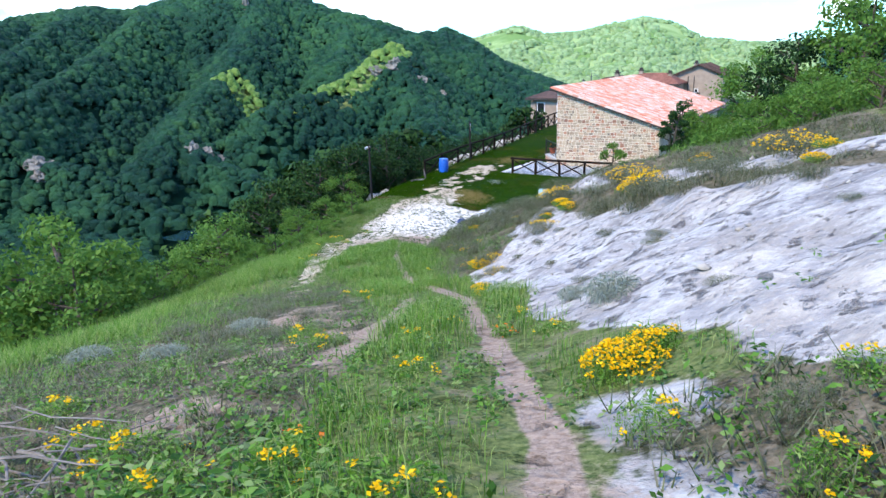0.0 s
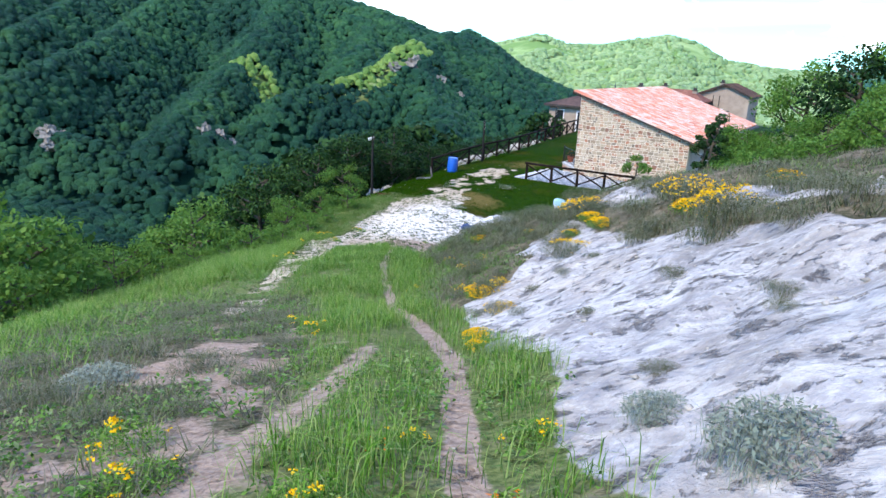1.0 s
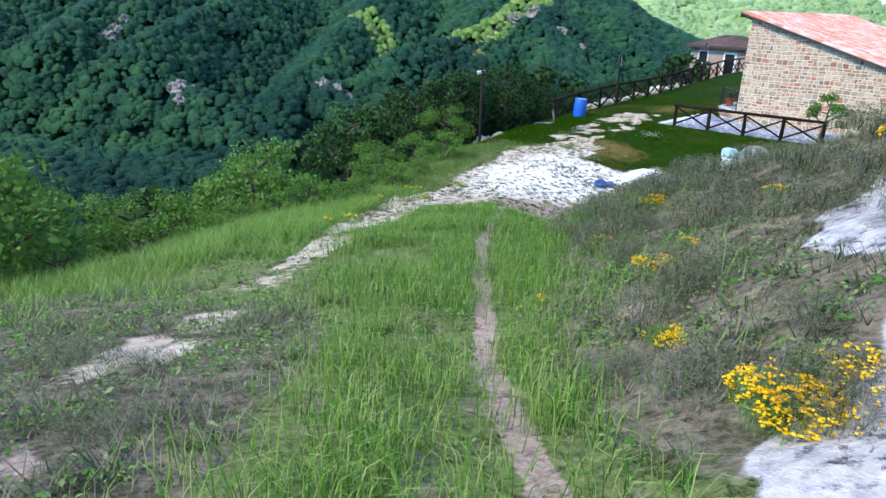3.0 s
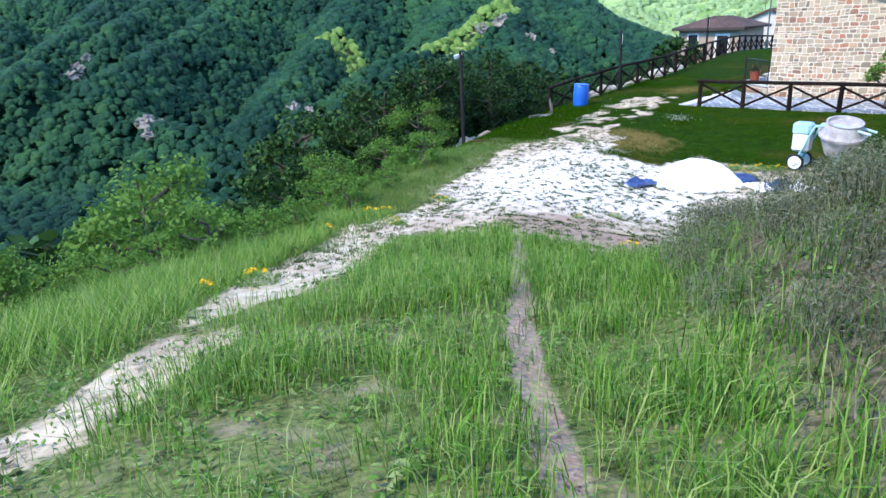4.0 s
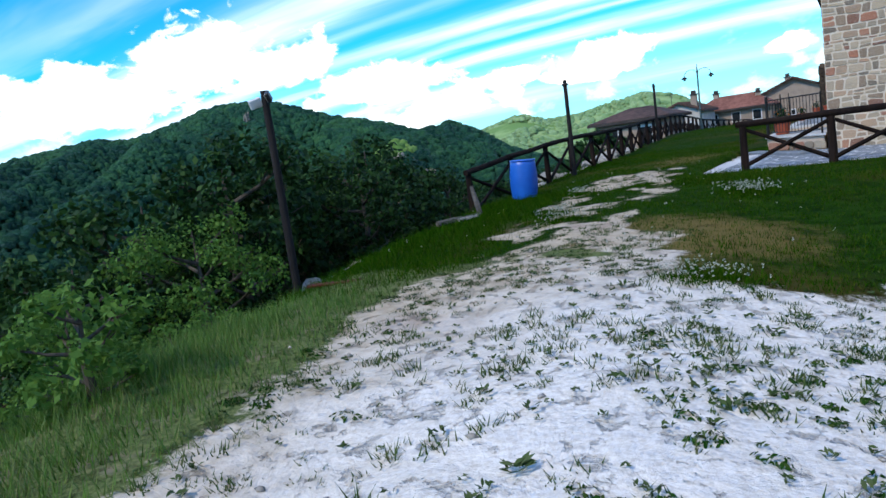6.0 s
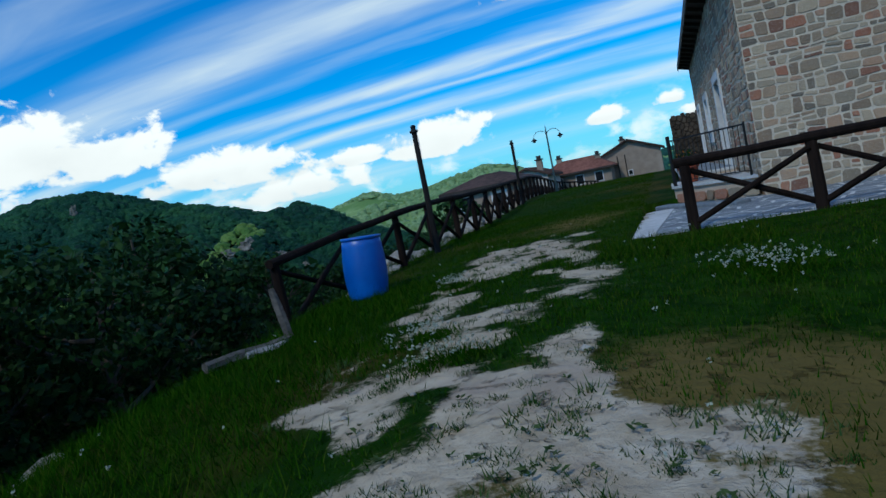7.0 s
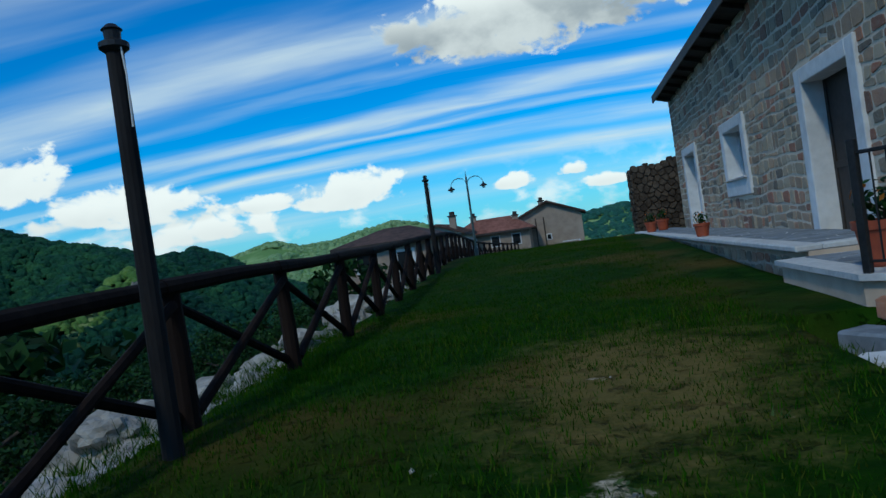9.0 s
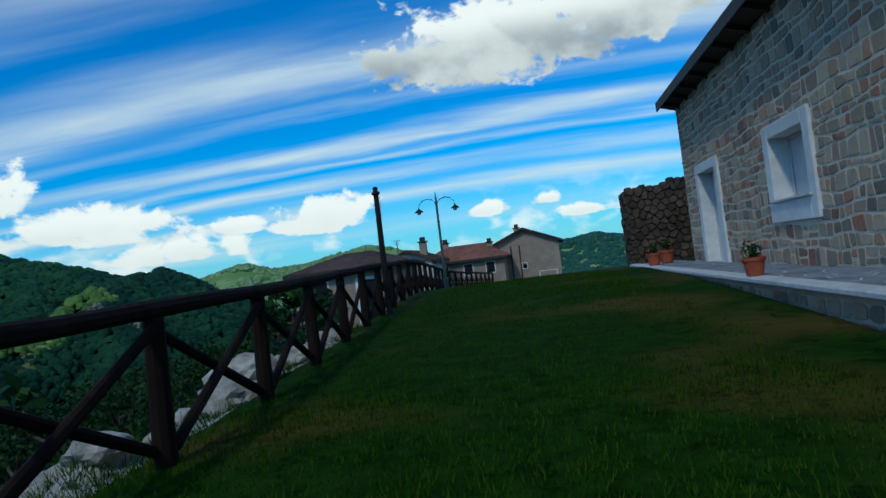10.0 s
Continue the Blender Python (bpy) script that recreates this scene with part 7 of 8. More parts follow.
    tagged(new("clover_leaves", arrays_mesh("clover_leaves", v, f, M["lawn"])), "clover patches in the lawn, coloured dark as in shade", "clover", kind="stuff")
    # loose stones on the trail and the yard
    x, y = scatter(4200, -30, -7, 3, 46, r, lambda a, b: 0.7 * bare(a, b))
    k = len(x)
    s = r.uniform(0.008, 0.035, k) * (1 + 1.2 * (r.random(k) > 0.95))
    octa = np.array([(1, 0, 0), (0, 1, 0), (-1, 0, 0), (0, -1, 0), (0, 0, 0.6), (0, 0, -0.5)], float)
    pts = octa[None] * s[:, None, None] * r.uniform(0.6, 1.4, (k, 6, 1))
    pts = pts + np.stack([x, y, land(x, y) + s * 0.2], 1)[:, None]
    tri = np.array([(0, 1, 4), (1, 2, 4), (2, 3, 4), (3, 0, 4), (1, 0, 5), (2, 1, 5), (3, 2, 5), (0, 3, 5)])
    v, f = pts.reshape(-1, 3), (np.arange(k)[:, None, None] * 6 + tri).reshape(-1, 3)
    tagged(new("loose_stones", arrays_mesh("loose_stones", v, f, M["chalk"])), "loose pale stones scattered on bare ground", "stones", kind="stuff")


make_grass()


def make_bush(name, size, tall, twig_mat, seed, label, flowers=0.0, flower_mat=None, twigs=420, lean=1.5):
    """A low cushion of thin upright twigs, with blossom over part of it."""
    r = np.random.default_rng(seed)
    b = thing(name, (0, 0, -50), label, "bush", "hillside bushes")
    k = twigs
    a, d = r.uniform(0, math.tau, k), np.sqrt(r.random(k)) * size
    x, y = d * np.cos(a), d * np.sin(a) * 0.85
    ln = tall * np.sqrt(np.clip(1.05 - (d / size) ** 2, 0.12, 1)) * r.uniform(0.75, 1.1, k)
    v, f = blades(x, y, np.zeros(k) - 0.02, 3, ln, 0.03, seed + 1, 0.0036, lean)
    array_part("brush", v, f, twig_mat, b)
    kk = twigs * 4
    a, d = r.uniform(0, math.tau, kk), np.sqrt(r.random(kk)) * size * 0.95
    h = tall * np.sqrt(np.clip(1.02 - (d / size) ** 2, 0.05, 1)) * r.uniform(0.35, 1.02, kk)
    c = np.stack([d * np.cos(a), d * np.sin(a) * 0.85, h], 1)
    v, f = cards(c, r.uniform(0.008, 0.02, kk), r.normal(size=(kk, 3)) + np.array([0, 0, 0.4]), seed + 2, 0.6)
    tagged(array_part("leafage", v, f, twig_mat, b), kind="stuff")
    if flowers:
        kk = int(twigs * flowers)
        a, d = r.uniform(0, math.tau, kk), np.sqrt(r.random(kk)) * size
        x, y = d * np.cos(a), d * np.sin(a) * 0.85
        keep = waves(x, y, size * 0.7, seed, 2) > 0.0
        h = tall * np.sqrt(np.clip(1.05 - (d / size) ** 2, 0.12, 1)) * r.uniform(0.85, 1.12, kk)
        c = np.repeat(np.stack([x, y, h], 1)[keep], 3, 0)
        c = c + r.normal(size=c.shape) * 0.01
        v, f = cards(c, r.uniform(0.008, 0.016, len(c)), r.normal(size=c.shape) + np.array([0, 0, 0.6]), seed + 5, 1.4)
        bloom = array_part("blossom", v, f, flower_mat, b, "bright yellow blossom" if flower_mat is M["blossom"] else "orange blossom")
        tagged(bloom, kind="stuff")
    return b


BROOM = [make_bush("broom_bush", 0.30, 0.24, M["grass"], 81 + i, "low broom bush in yellow bloom", 1.5, M["blossom"], 260) for i in range(2)]
SPRIG = make_bush("broom_sprig", 0.20, 0.20, M["grass"], 85, "small clump of yellow broom flowers in grass", 0.9, M["blossom"], 110)
HEATH = [make_bush("heath_bush", 0.5, 0.36, M["heath"], 91 + i, "grey-brown heath cushion on the slope", 0, None, 300) for i in range(2)]
HEATH_YELLOW = make_bush("flowering_heath", 0.5, 0.38, M["heath"], 95, "grey-green heath cushion flecked with yellow bloom", 0.8, M["blossom"], 380)
SILVER = make_bush("silver_cushion", 0.24, 0.22, M["silver"], 97, "silver-leaved cushion plant on bare marl", 0, None, 260)
POPPY = make_bush("orange_sprig", 0.10, 0.18, M["grass"], 99, "small clump of orange flowers beside the trail", 0.5, M["orange"], 40)


def plant(proto, u, y, scale=1.0, turn=0.0, used=set()):
    """Sets a bush beside the trail: u metres uphill of it at that y."""
    x = float(np.interp(y, TRAIL[:, 0], TRAIL[:, 1])) + u
    m = pose(x, y, height(x, y), 0, 0, turn) @ Matrix.Diagonal((scale, scale, scale * 0.72, 1))
    if proto.name not in used:
        used.add(proto.name)
        proto.matrix_basis = m
        return proto
    return copy_thing(proto, m)


# broom beside the trail and over the marl
for u, y, s, kind in ((0.85, 7.3, 0.85, 0), (1.1, 7.55, 0.7, 1), (0.78, 11.5, 0.75, 1), (0.9, 11.9, 0.7, 0), (1.7, 14.1, 1.0, 0), (2.0, 14.4, 0.75, 1), (1.7, 15.0, 0.8, 1), (2.05, 16.6, 0.9, 0), (2.35, 16.9, 0.7, 1), (5.1, 15.6, 1.35, 0), (5.3, 16.2, 1.2, 1), (4.35, 16.7, 1.1, 0), (3.9, 16.7, 0.95, 1), (4.4, 17.3, 1.05, 0), (4.7, 14.6, 0.9, 1), (5.4, 12.6, 0.9, 1), (4.7, 11.9, 0.7, 0),
                      (3.6, 18.4, 0.8, 1), (5.6, 9.6, 1.0, 0), (6.2, 10.4, 1.1, 1), (6.9, 12.8, 1.2, 0), (7.4, 14.0, 1.2, 1), (6.8, 16.8, 1.2, 0), (7.6, 18.2, 1.2, 1), (2.6, 19.2, 0.8, 0)):
    plant(BROOM[kind], u, y, s, u * 90)
for u, y, s in ((-1.7, 8.4, 1.0), (-1.35, 8.1, 1.0), (-0.5, 8.3, 0.9), (-0.45, 7.3, 1.0), (-0.9, 5.9, 1.2), (-1.5, 5.6, 1.2), (-2.0, 5.9, 1.3), (-0.35, 5.75, 1.2), (-0.15, 5.4, 1.1), (-2.5, 6.0, 1.2), (-3.4, 6.4, 1.2), (-1.1, 11.6, 1.2), (-1.4, 12.1, 1.0), (-0.15, 9.1, 0.6), (-3.2, 19.8, 1.4), (-3.6, 19.2, 1.2), (-3.9, 23.2, 1.3), (-3.4, 24.6, 1.6), (-3.1, 24.9, 1.4), (-2.6, 24.2, 1.0), (0.75, 6.6, 0.9), (1.5, 6.7, 0.8), (1.1, 6.1, 0.8), (2.1, 5.8, 0.7), (0.55, 9.4, 0.8), (0.7, 8.6, 0.7), (4.3, 33.0, 1.4), (4.8, 33.2, 1.5), (5.2, 33.3, 1.3), (1.6, 23.6, 1.2), (3.4, 24.9, 1.4), (-2.0, 26.5, 1.1), (-2.3, 26.7, 0.9), (-2.5, 24.1, 0.8), (1.7, 27.0, 0.8), (4.3, 32.4, 1.1), (4.6, 32.5, 1.2), (1.0, 26.1, 0.6), (0.9, 16.2, 0.8), (1.8, 18.0, 1.1)):
    plant(SPRIG, u, y, s, u * 70)
for u, y, s, kind in ((1.9, 18.2, 0.9, 0), (2.3, 18.9, 1.0, 1), (1.7, 18.9, 0.8, 1), (2.1, 19.6, 1.0, 0), (2.7, 19.9, 1.2, 1), (3.3, 18.7, 1.2, 0), (3.6, 19.6, 1.3, 1), (2.4, 21.2, 1.2, 0), (3.2, 20.4, 1.3, 1), (4.2, 19.2, 1.3, 0), (4.4, 20.6, 1.3, 1), (3.0, 22.2, 1.3, 0), (3.8, 21.2, 1.3, 1), (-1.5, 10.9, 0.55, 0), (-1.75, 11.7, 0.6, 1), (-2.2, 11.2, 0.65, 0), (-2.7, 12.0, 0.7, 1), (-3.3, 11.4, 0.7, 0), (-1.9, 12.6, 0.55, 1), (-2.4, 13.2, 0.6, 0), (-3.1, 13.0, 0.7, 1), (-1.4, 9.7, 0.5, 0), (-3.7, 12.4, 0.7, 1), (-3.5, 10.2, 0.7, 0), (-1.7, 8.9, 0.5, 1), (-2.2, 8.6, 0.6, 0), (-2.5, 7.8, 0.7, 0), (-3.1, 8.8, 0.7, 1), (-2.0, 9.9, 0.75, 0), (-2.9, 10.6, 0.7, 1), (-4.1, 9.4, 0.8, 0), (-1.3, 6.9, 0.5, 1),
                      (1.8, 15.4, 1.0, 0), (2.2, 16.0, 1.1, 1), (1.6, 14.4, 0.8, 0), (5.2, 14.9, 1.2, 1), (4.9, 10.2, 1.4, 0), (5.5, 10.9, 1.3, 1), (3.9, 16.9, 1.1, 0), (3.0, 17.8, 1.2, 1), (6.4, 15.8, 1.4, 0), (2.3, 20.4, 1.2, 1), (3.1, 21.6, 1.2, 0), (3.9, 22.8, 1.3, 1), (2.9, 19.6, 1.3, 0), (5.2, 20.0, 1.4, 1), (1.75, 5.6, 0.7, 0), (2.4, 6.0, 0.75, 1), (3.2, 6.4, 0.7, 0), (2.2, 5.2, 0.8, 0), (2.9, 5.4, 0.8, 1), (1.9, 6.4, 0.6, 1), (1.4, 5.3, 0.7, 0), (4.2, 8.6, 0.8, 0), (4.4, 9.3, 0.9, 1), (4.1, 11.2, 0.7, 0), (4.3, 12.0, 0.9, 1), (4.0, 13.5, 1.1, 0), (4.3, 13.1, 0.9, 1), (4.5, 14.0, 0.9, 0), (4.2, 14.9, 0.8, 1), (4.6, 15.4, 1.0, 0), (4.9, 16.6, 1.0, 1), (3.6, 16.4, 0.8, 0), (3.5, 17.3, 1.0, 1), (4.1, 17.9, 1.1, 0), (4.9, 18.2, 1.1, 1), (2.6, 17.6, 0.9, 0), (2.2, 15.9, 0.7, 1), (2.4, 18.4, 1.0, 0), (2.0, 17.3, 0.8, 1), (1.3, 14.6, 0.6, 0), (2.3, 14.9, 0.5, 1), (5.0, 13.4, 1.0, 0), (5.7, 14.4, 1.1, 1), (2.9, 12.4, 0.4, 0), (1.6, 6.0, 0.6, 1), (2.6, 6.7, 0.7, 0), (3.4, 5.6, 0.8, 1), (1.25, 6.5, 0.5, 0), (2.9, 11.4, 0.45, 0), (7.0, 17.0, 1.4, 1), (6.0, 18.5, 1.5, 0), (4.4, 24.0, 1.2, 0), (5.2, 25.4, 1.3, 1), (1.7, 20.6, 1.0, 1), (1.9, 21.3, 1.2, 0), (2.2, 21.9, 1.2, 1), (2.5, 22.6, 1.4, 1), (2.8, 23.2, 1.3, 0), (3.2, 23.8, 1.4, 0), (3.6, 24.4, 1.3, 1), (3.9, 24.9, 1.4, 1), (4.3, 25.6, 1.3, 0), (4.6, 26.3, 1.4, 0), (5.0, 27.0, 1.3, 1), (5.4, 27.6, 1.3, 0), (1.5, 19.6, 0.9, 0), (1.7, 22.4, 0.7, 1), (2.8, 20.8, 1.3, 1), (3.6, 21.8, 1.4, 0), (6.0, 27.8, 1.4, 1)):
    plant(HEATH[kind], u, y, s, u * 50)
for u, y, s, kind in ((1.5, 10.2, 0.3, 0), (1.25, 12.9, 0.32, 1), (2.2, 13.6, 0.3, 0), (2.5, 10.9, 0.3, 1), (1.9, 11.9, 0.25, 0), (1.6, 12.6, 0.28, 1), (3.3, 14.4, 0.32, 0), (2.7, 13.9, 0.3, 1), (3.2, 9.6, 0.3, 0), (1.9, 8.6, 0.3, 1), (2.6, 7.9, 0.32, 0), (3.4, 8.3, 0.3, 1)):
    plant(HEATH[kind], u, y, s, u * 130)
for u, y, s in ((4.4, 13.9, 1.1), (1.9, 14.2, 0.6), (3.4, 15.2, 0.8), (5.7, 13.2, 1.1), (1.5, 12.9, 0.4), (4.6, 18.0, 1.2), (5.6, 16.4, 1.3)):
    plant(HEATH_YELLOW, u, y, s, u * 60)
for u, y, s in ((1.35, 9.1, 1.1), (1.2, 9.6, 0.7), (0.9, 11.3, 0.6), (-2.9, 9.3, 1.1), (-3.6, 8.2, 1.0), (-5.0, 8.2, 1.2)):
    plant(SILVER, u, y, s, u * 40)
for u, y, s in ((0.33, 8.6, 1.0), (-0.95, 6.1, 1.2), (-0.3, 8.9, 0.6)):
    plant(POPPY, u, y, s, u * 40)


def make_brushwood():
    """Dead grey branches lying in a heap."""
    y = 5.5
    x = float(np.interp(y, TRAIL[:, 0], TRAIL[:, 1])) - 2.9
    heap = thing("brushwood", (x, y, height(x, y)), "heap of dead grey branches in the grass", "branches")
    r = random.Random(6)
    for k in range(44):
        a, ln = r.uniform(-0.7, 0.9), r.uniform(0.4, 1.2)
        px, py = r.uniform(-0.6, 0.5), r.uniform(-0.4, 0.4)
        z, bow = r.uniform(0.03, 0.2), r.uniform(-0.35, 0.35)
        pts = [(px, py, z)]
        for j in range(1, 5):
            a += bow * 0.5 + r.uniform(-0.15, 0.15)
            px, py, z = px + ln / 4 * math.cos(a), py + ln / 4 * math.sin(a), max(0.01, z + r.uniform(-0.05, 0.05))
            pts.append((px, py, z))
        thick = r.uniform(0.004, 0.012)
        part("branch", tube(bmesh.new(), pts, [thick, thick * 0.9, thick * 0.75, thick * 0.5, thick * 0.25], 5, 0.15, k), M["twig"], heap)


make_brushwood()


# ---- trees ----


def make_tree(name, tall, wide, seed, leaf_mat, leaves, label, low=0.25, size=(0.07, 0.14), limbs=11):
    """Trunk, limbs that fork, and many leaves in uneven clumps with gaps between them."""
    r = np.random.default_rng(seed)
    rr = random.Random(seed)
    t = thing(name, (0, 0, -60), label, "tree", "hillside trees")
    bm = bmesh.new()
    top = Vector((rr.uniform(-0.1, 0.1) * tall, rr.uniform(-0.1, 0.1) * tall, tall * 0.86))
    mid = top * 0.5 + Vector((rr.uniform(-0.05, 0.05) * tall, rr.uniform(-0.05, 0.05) * tall, 0))
    rad = 0.022 * tall + 0.02
    tube(bm, [(0, 0, -0.4), (0, 0, 0.15), mid, top], [rad * 1.3, rad, rad * 0.65, rad * 0.12], 8, 0.08, seed)
    clumps = [(top, 0.20 * wide + 0.1)]
    for k in range(limbs):
        w = low + (0.9 - low) * k / limbs
        p = mid * (w / 0.5) if w < 0.5 else mid + (top - mid) * ((w - 0.5) / 0.5)
        a = k * 2.4 + rr.uniform(-0.4, 0.4)
        reach = wide * (0.95 - 0.55 * abs(w - 0.45) / 0.55) * rr.uniform(0.75, 1.15)
        end = p + Vector((math.cos(a) * reach, math.sin(a) * reach, reach * rr.uniform(0.25, 0.7)))
        half = (p + end) / 2 + Vector((0, 0, -0.06 * reach))
        tube(bm, [p, half, end], [rad * 0.45, rad * 0.28, rad * 0.07], 6, 0.08, seed + k)
        clumps += [(end, wide * rr.uniform(0.22, 0.34)), ((half + end) / 2 + Vector((0, 0, wide * 0.1)), wide * rr.uniform(0.2, 0.32))]
        for q in range(2):
            b = a + rr.uniform(-1.1, 1.1)
            e2 = half + Vector((math.cos(b), math.sin(b), rr.uniform(0.2, 0.9))) * reach * 0.5
            tube(bm, [half, e2], [rad * 0.2, rad * 0.05], 5, 0.05, seed + k + q)
            clumps.append((e2, wide * rr.uniform(0.18, 0.28)))
    part("trunk", bm, M["bark"], t, "grey-brown trunk and limbs")
    cs = np.array([[*c] for c, _ in clumps])
    rs = np.array([s for _, s in clumps])
    pick = r.choice(len(cs), leaves, p=rs ** 2 / (rs ** 2).sum())
    d = r.normal(size=(leaves, 3))
    d /= np.linalg.norm(d, axis=1, keepdims=True)
    at = cs[pick] + d * (rs[pick] * r.uniform(0.35, 1.05, leaves) ** 0.6)[:, None] * np.array([1, 1, 0.8])
    v, f = cards(at, r.uniform(*size, leaves), d * 0.6 + r.normal(size=d.shape) * 0.6 + np.array([0, 0, 0.35]), seed + 9, 1.1)
    array_part("crown", v, f, leaf_mat, t, "loose crown of green leaves")
    return t


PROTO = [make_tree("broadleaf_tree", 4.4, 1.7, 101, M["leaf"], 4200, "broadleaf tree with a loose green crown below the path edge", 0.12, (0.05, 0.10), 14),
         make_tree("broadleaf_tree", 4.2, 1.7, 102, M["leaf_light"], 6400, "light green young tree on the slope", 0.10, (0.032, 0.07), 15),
         make_tree("broadleaf_tree", 5.0, 1.8, 103, M["leaf"], 4200, "tall tree on the valley slope, its leaves coloured as in shade", 0.14, (0.05, 0.10), 15),
         make_tree("broadleaf_tree", 3.2, 1.4, 104, M["leaf_light"], 4400, "light green shrub-like tree on the bank", 0.08, (0.03, 0.065), 13)]
FAR_TREE = make_tree("valley_tree", 4.4, 2.0, 108, M["leaf"], 1500, "broadleaf tree far down the valley slope", 0.15, (0.12, 0.22), 10)
SHRUB = make_tree("leafy_shrub", 2.9, 1.5, 107, M["leaf_light"], 3600, "dense light green shrub on the crest of the bank", 0.06, (0.045, 0.09), 13)
SAPLING = make_tree("sapling", 2.3, 0.8, 105, M["leaf_light"], 1500, "slender young fruit tree in front of the stone gable", 0.35, (0.035, 0.07), 7)
SLIM = make_tree("slim_tree", 3.0, 0.6, 106, M["leaf"], 1300, "slim young tree with sparse leaves behind the bank", 0.2, (0.035, 0.07), 8)


def stand(proto, x, y, scale=1.0, turn=0.0, sink=0.1, used=set()):
    m = pose(x, y, height(x, y) - sink, 0, 0, turn) @ Matrix.Diagonal((scale, scale, scale, 1))
    if proto.name not in used:
        used.add(proto.name)
        proto.matrix_basis = m
        return proto
    return copy_thing(proto, m)


r = random.Random(77)
# light young trees just below the slope: place, height
for k, (x, y, tall) in enumerate(((-29.3, 16.7, 4.5), (-28.7, 18.5, 3.3), (-27.8, 20.6, 2.2), (-26.3, 13.8, 3.8), (-26.9, 12.5, 3.9), (-25.2, 15.4, 2.2), (-28.6, 14.6, 4.2), (-30.6, 18.9, 4.6), (-31.2, 21.0, 4.2), (-30.2, 22.8, 3.0), (-31.0, 24.6, 1.9), (-30.4, 26.3, 1.5), (-31.6, 28.2, 1.7),
                                 (-25.4, 10.9, 3.4), (-24.8, 9.2, 3.6), (-26.6, 8.4, 4.4), (-25.6, 6.4, 4.6), (-28.4, 10.4, 4.8), (-24.3, 12.6, 2.4), (-27.4, 16.2, 3.0), (-29.4, 20.6, 3.2), (-32.6, 24.0, 3.4), (-33.0, 26.8, 2.9), (-32.8, 29.8, 2.4), (-31.7, 30.6, 1.4), (-30.1, 24.4, 1.2))):
    proto = PROTO[1] if k % 3 else PROTO[3]
    stand(proto, x, y, tall / (4.1 if k % 3 else 3.15), r.uniform(0, 360), 0.15)
# low leafy bushes that stand in the long grass of the edge
VERGE_BUSH = make_tree("verge_bush", 0.9, 0.5, 109, M["leaf_light"], 1000, "low leafy bush in the long grass of the edge", 0.05, (0.022, 0.05), 9)
for k in range(18):
    y = 20.5 + k * 0.72 + r.uniform(-0.3, 0.3)
    u_edge = float(np.interp(y, SIDES[:, 0], SIDES[:, 2]))
    stand(VERGE_BUSH, float(np.interp(y, TRAIL[:, 0], TRAIL[:, 1])) + u_edge + r.uniform(-1.3, 0.6), y, r.uniform(0.6, 1.25), r.uniform(0, 360), 0.05)
# trees beside the floodlight pole, some light, most in the shade-dark leaf colour
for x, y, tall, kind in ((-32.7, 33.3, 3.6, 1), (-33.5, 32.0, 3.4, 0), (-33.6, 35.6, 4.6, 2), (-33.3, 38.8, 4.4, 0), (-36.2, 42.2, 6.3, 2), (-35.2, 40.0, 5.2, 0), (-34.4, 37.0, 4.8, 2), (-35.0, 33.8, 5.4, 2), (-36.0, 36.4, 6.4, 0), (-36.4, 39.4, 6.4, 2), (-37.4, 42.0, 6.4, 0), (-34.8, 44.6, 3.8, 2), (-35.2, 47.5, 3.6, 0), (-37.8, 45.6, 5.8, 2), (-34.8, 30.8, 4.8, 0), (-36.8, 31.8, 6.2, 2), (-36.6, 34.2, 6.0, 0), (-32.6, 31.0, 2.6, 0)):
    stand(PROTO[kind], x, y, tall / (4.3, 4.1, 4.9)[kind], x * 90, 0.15)
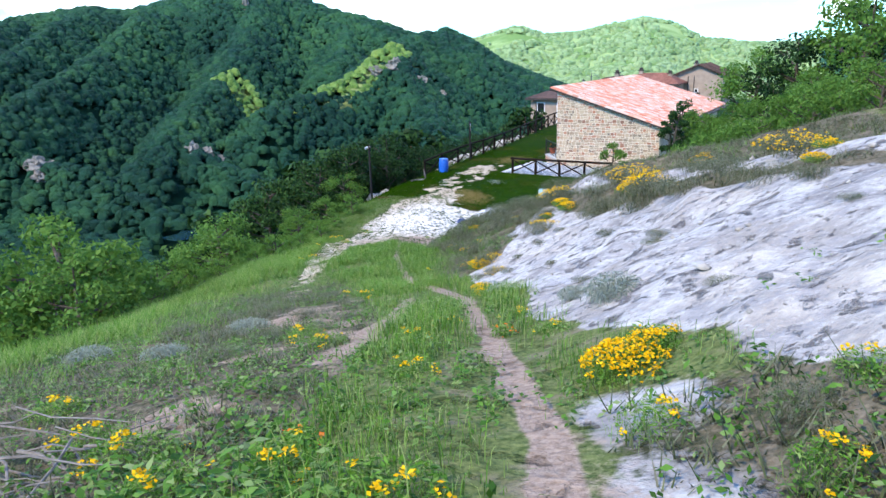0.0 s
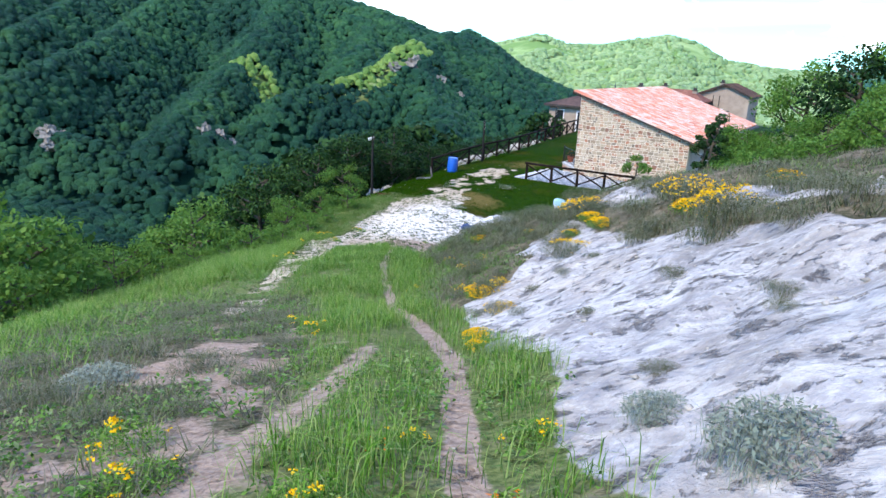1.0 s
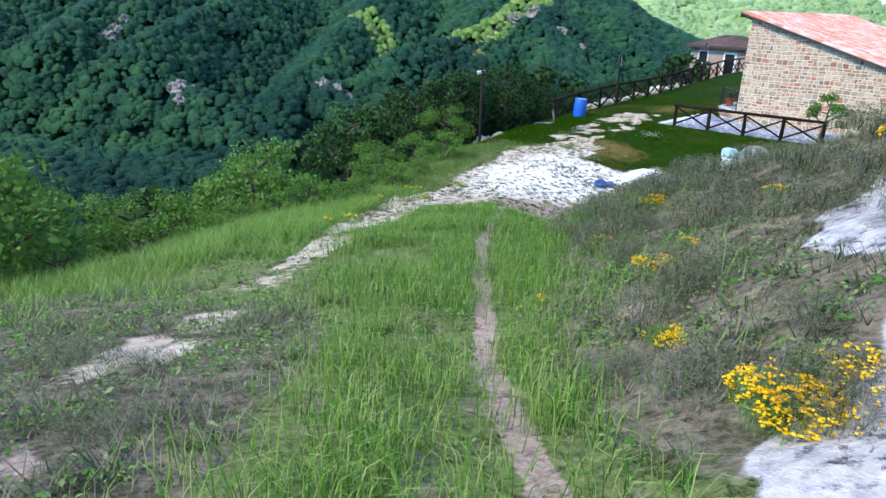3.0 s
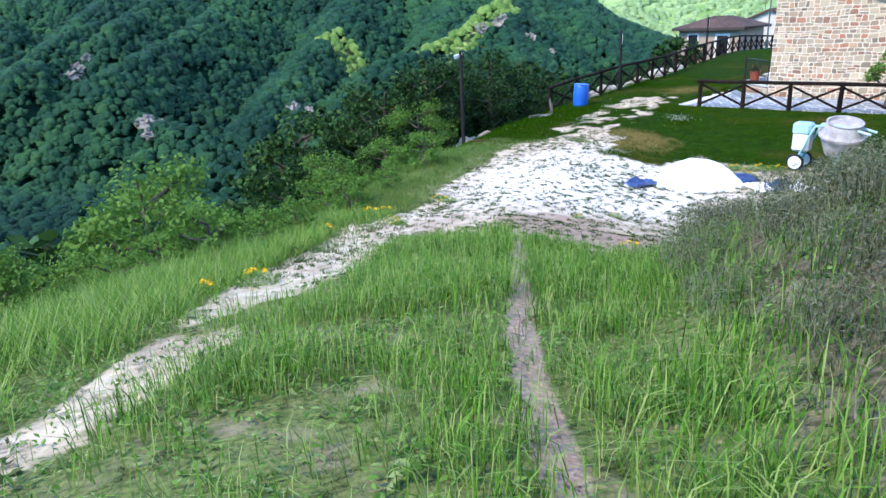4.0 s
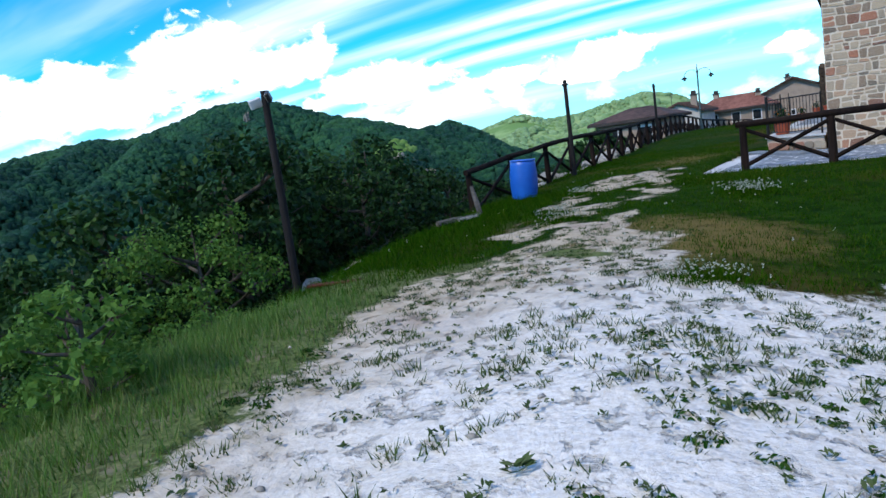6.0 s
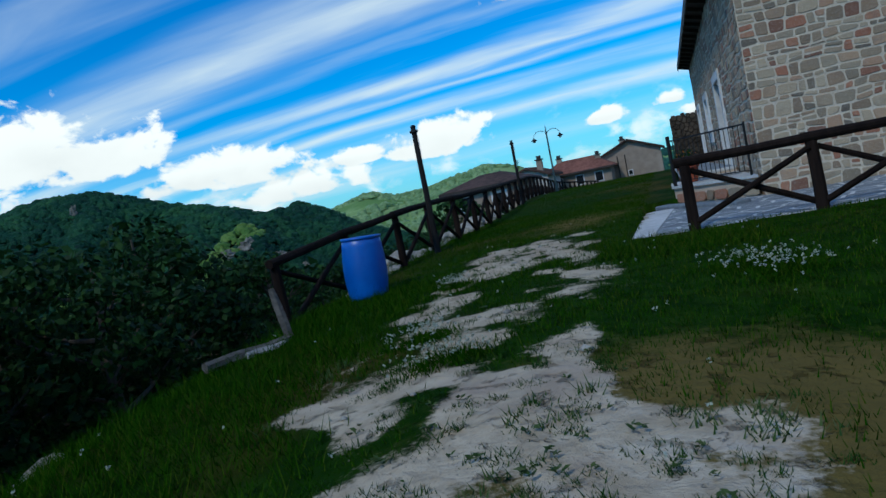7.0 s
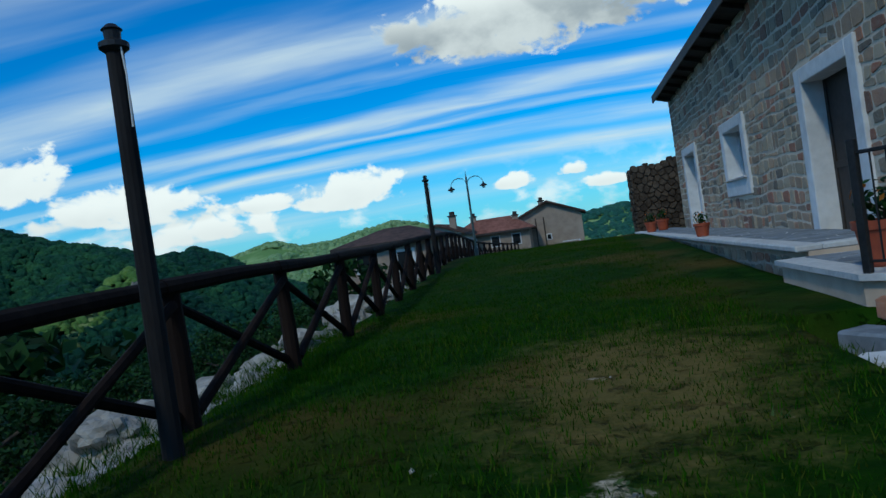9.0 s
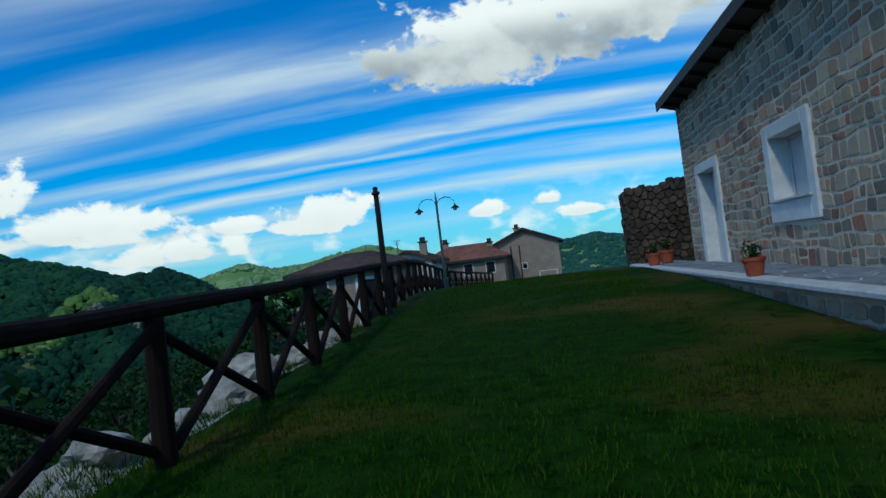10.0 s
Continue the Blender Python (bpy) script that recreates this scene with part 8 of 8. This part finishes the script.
# growth on the slope under the long fence, in the shade-dark leaf colour
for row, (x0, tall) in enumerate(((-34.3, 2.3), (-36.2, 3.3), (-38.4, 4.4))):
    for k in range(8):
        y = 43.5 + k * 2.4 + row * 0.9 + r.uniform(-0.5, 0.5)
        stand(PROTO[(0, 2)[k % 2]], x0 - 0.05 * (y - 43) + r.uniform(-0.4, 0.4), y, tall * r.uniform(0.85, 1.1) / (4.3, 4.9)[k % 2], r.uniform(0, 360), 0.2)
# the lower slope
for n, (y0, y1), (d0, d1), (s0, s1) in ((14, (40, 62), (6.0, 13.0), (0.6, 0.85)), (34, (2, 60), (12.0, 28.0), (1.0, 1.5))):
    for k in range(n):
        y = y0 + (k + r.random()) * (y1 - y0) / n
        u_edge = float(np.interp(y, SIDES[:, 0], SIDES[:, 2]))
        x = float(np.interp(y, TRAIL[:, 0], TRAIL[:, 1])) + u_edge - r.uniform(d0, d1)
        stand(FAR_TREE if d1 > 14 else PROTO[0], x, y, r.uniform(s0, s1), r.uniform(0, 360), 0.3)
for k in range(16):
    y = r.uniform(46, 100)
    x = -33.5 - r.uniform(6, 26)
    stand(FAR_TREE, x, y, r.uniform(0.8, 1.2), r.uniform(0, 360), 0.6)
# the bank by the house and the crest above the marl
for x, y, s, kind in ((-11.3, 30.6, 0.78, 1), (-9.6, 28.5, 0.85, 1), (-9.0, 31.0, 1.2, 3), (-7.0, 27.0, 0.9, 1), (-10.8, 33.2, 1.0, 2), (-5.0, 25.0, 0.95, 1), (-12.2, 36.5, 0.95, 3), (-8.4, 34.5, 1.1, 2)):
    stand(PROTO[kind], x, y, s, x * 40)
for x, y, s in ((-14.2, 36.0, 0.75), (-13.2, 33.0, 0.85), (-14.9, 39.0, 0.7), (-13.6, 30.0, 0.7), (-12.2, 28.0, 0.85), (-11.0, 25.5, 0.8), (-9.8, 23.0, 0.7), (-8.2, 22.5, 0.75), (-6.8, 20.5, 0.8), (-7.4, 18.0, 0.5), (-5.2, 18.5, 0.8), (-9.2, 26.0, 0.95), (-4.6, 15.5, 0.6), (-15.4, 42.5, 0.8)):
    stand(SHRUB, x, y, s, x * 55, 0.2)
for x, y, s in ((-15.9, 38.0, 1.1), (-16.2, 40.6, 1.0), (-15.2, 35.0, 1.0), (-16.0, 36.6, 0.9)):
    stand(SLIM, x, y, s, x * 70)
stand(SAPLING, -20.35, 42.3, 1.0, 20)
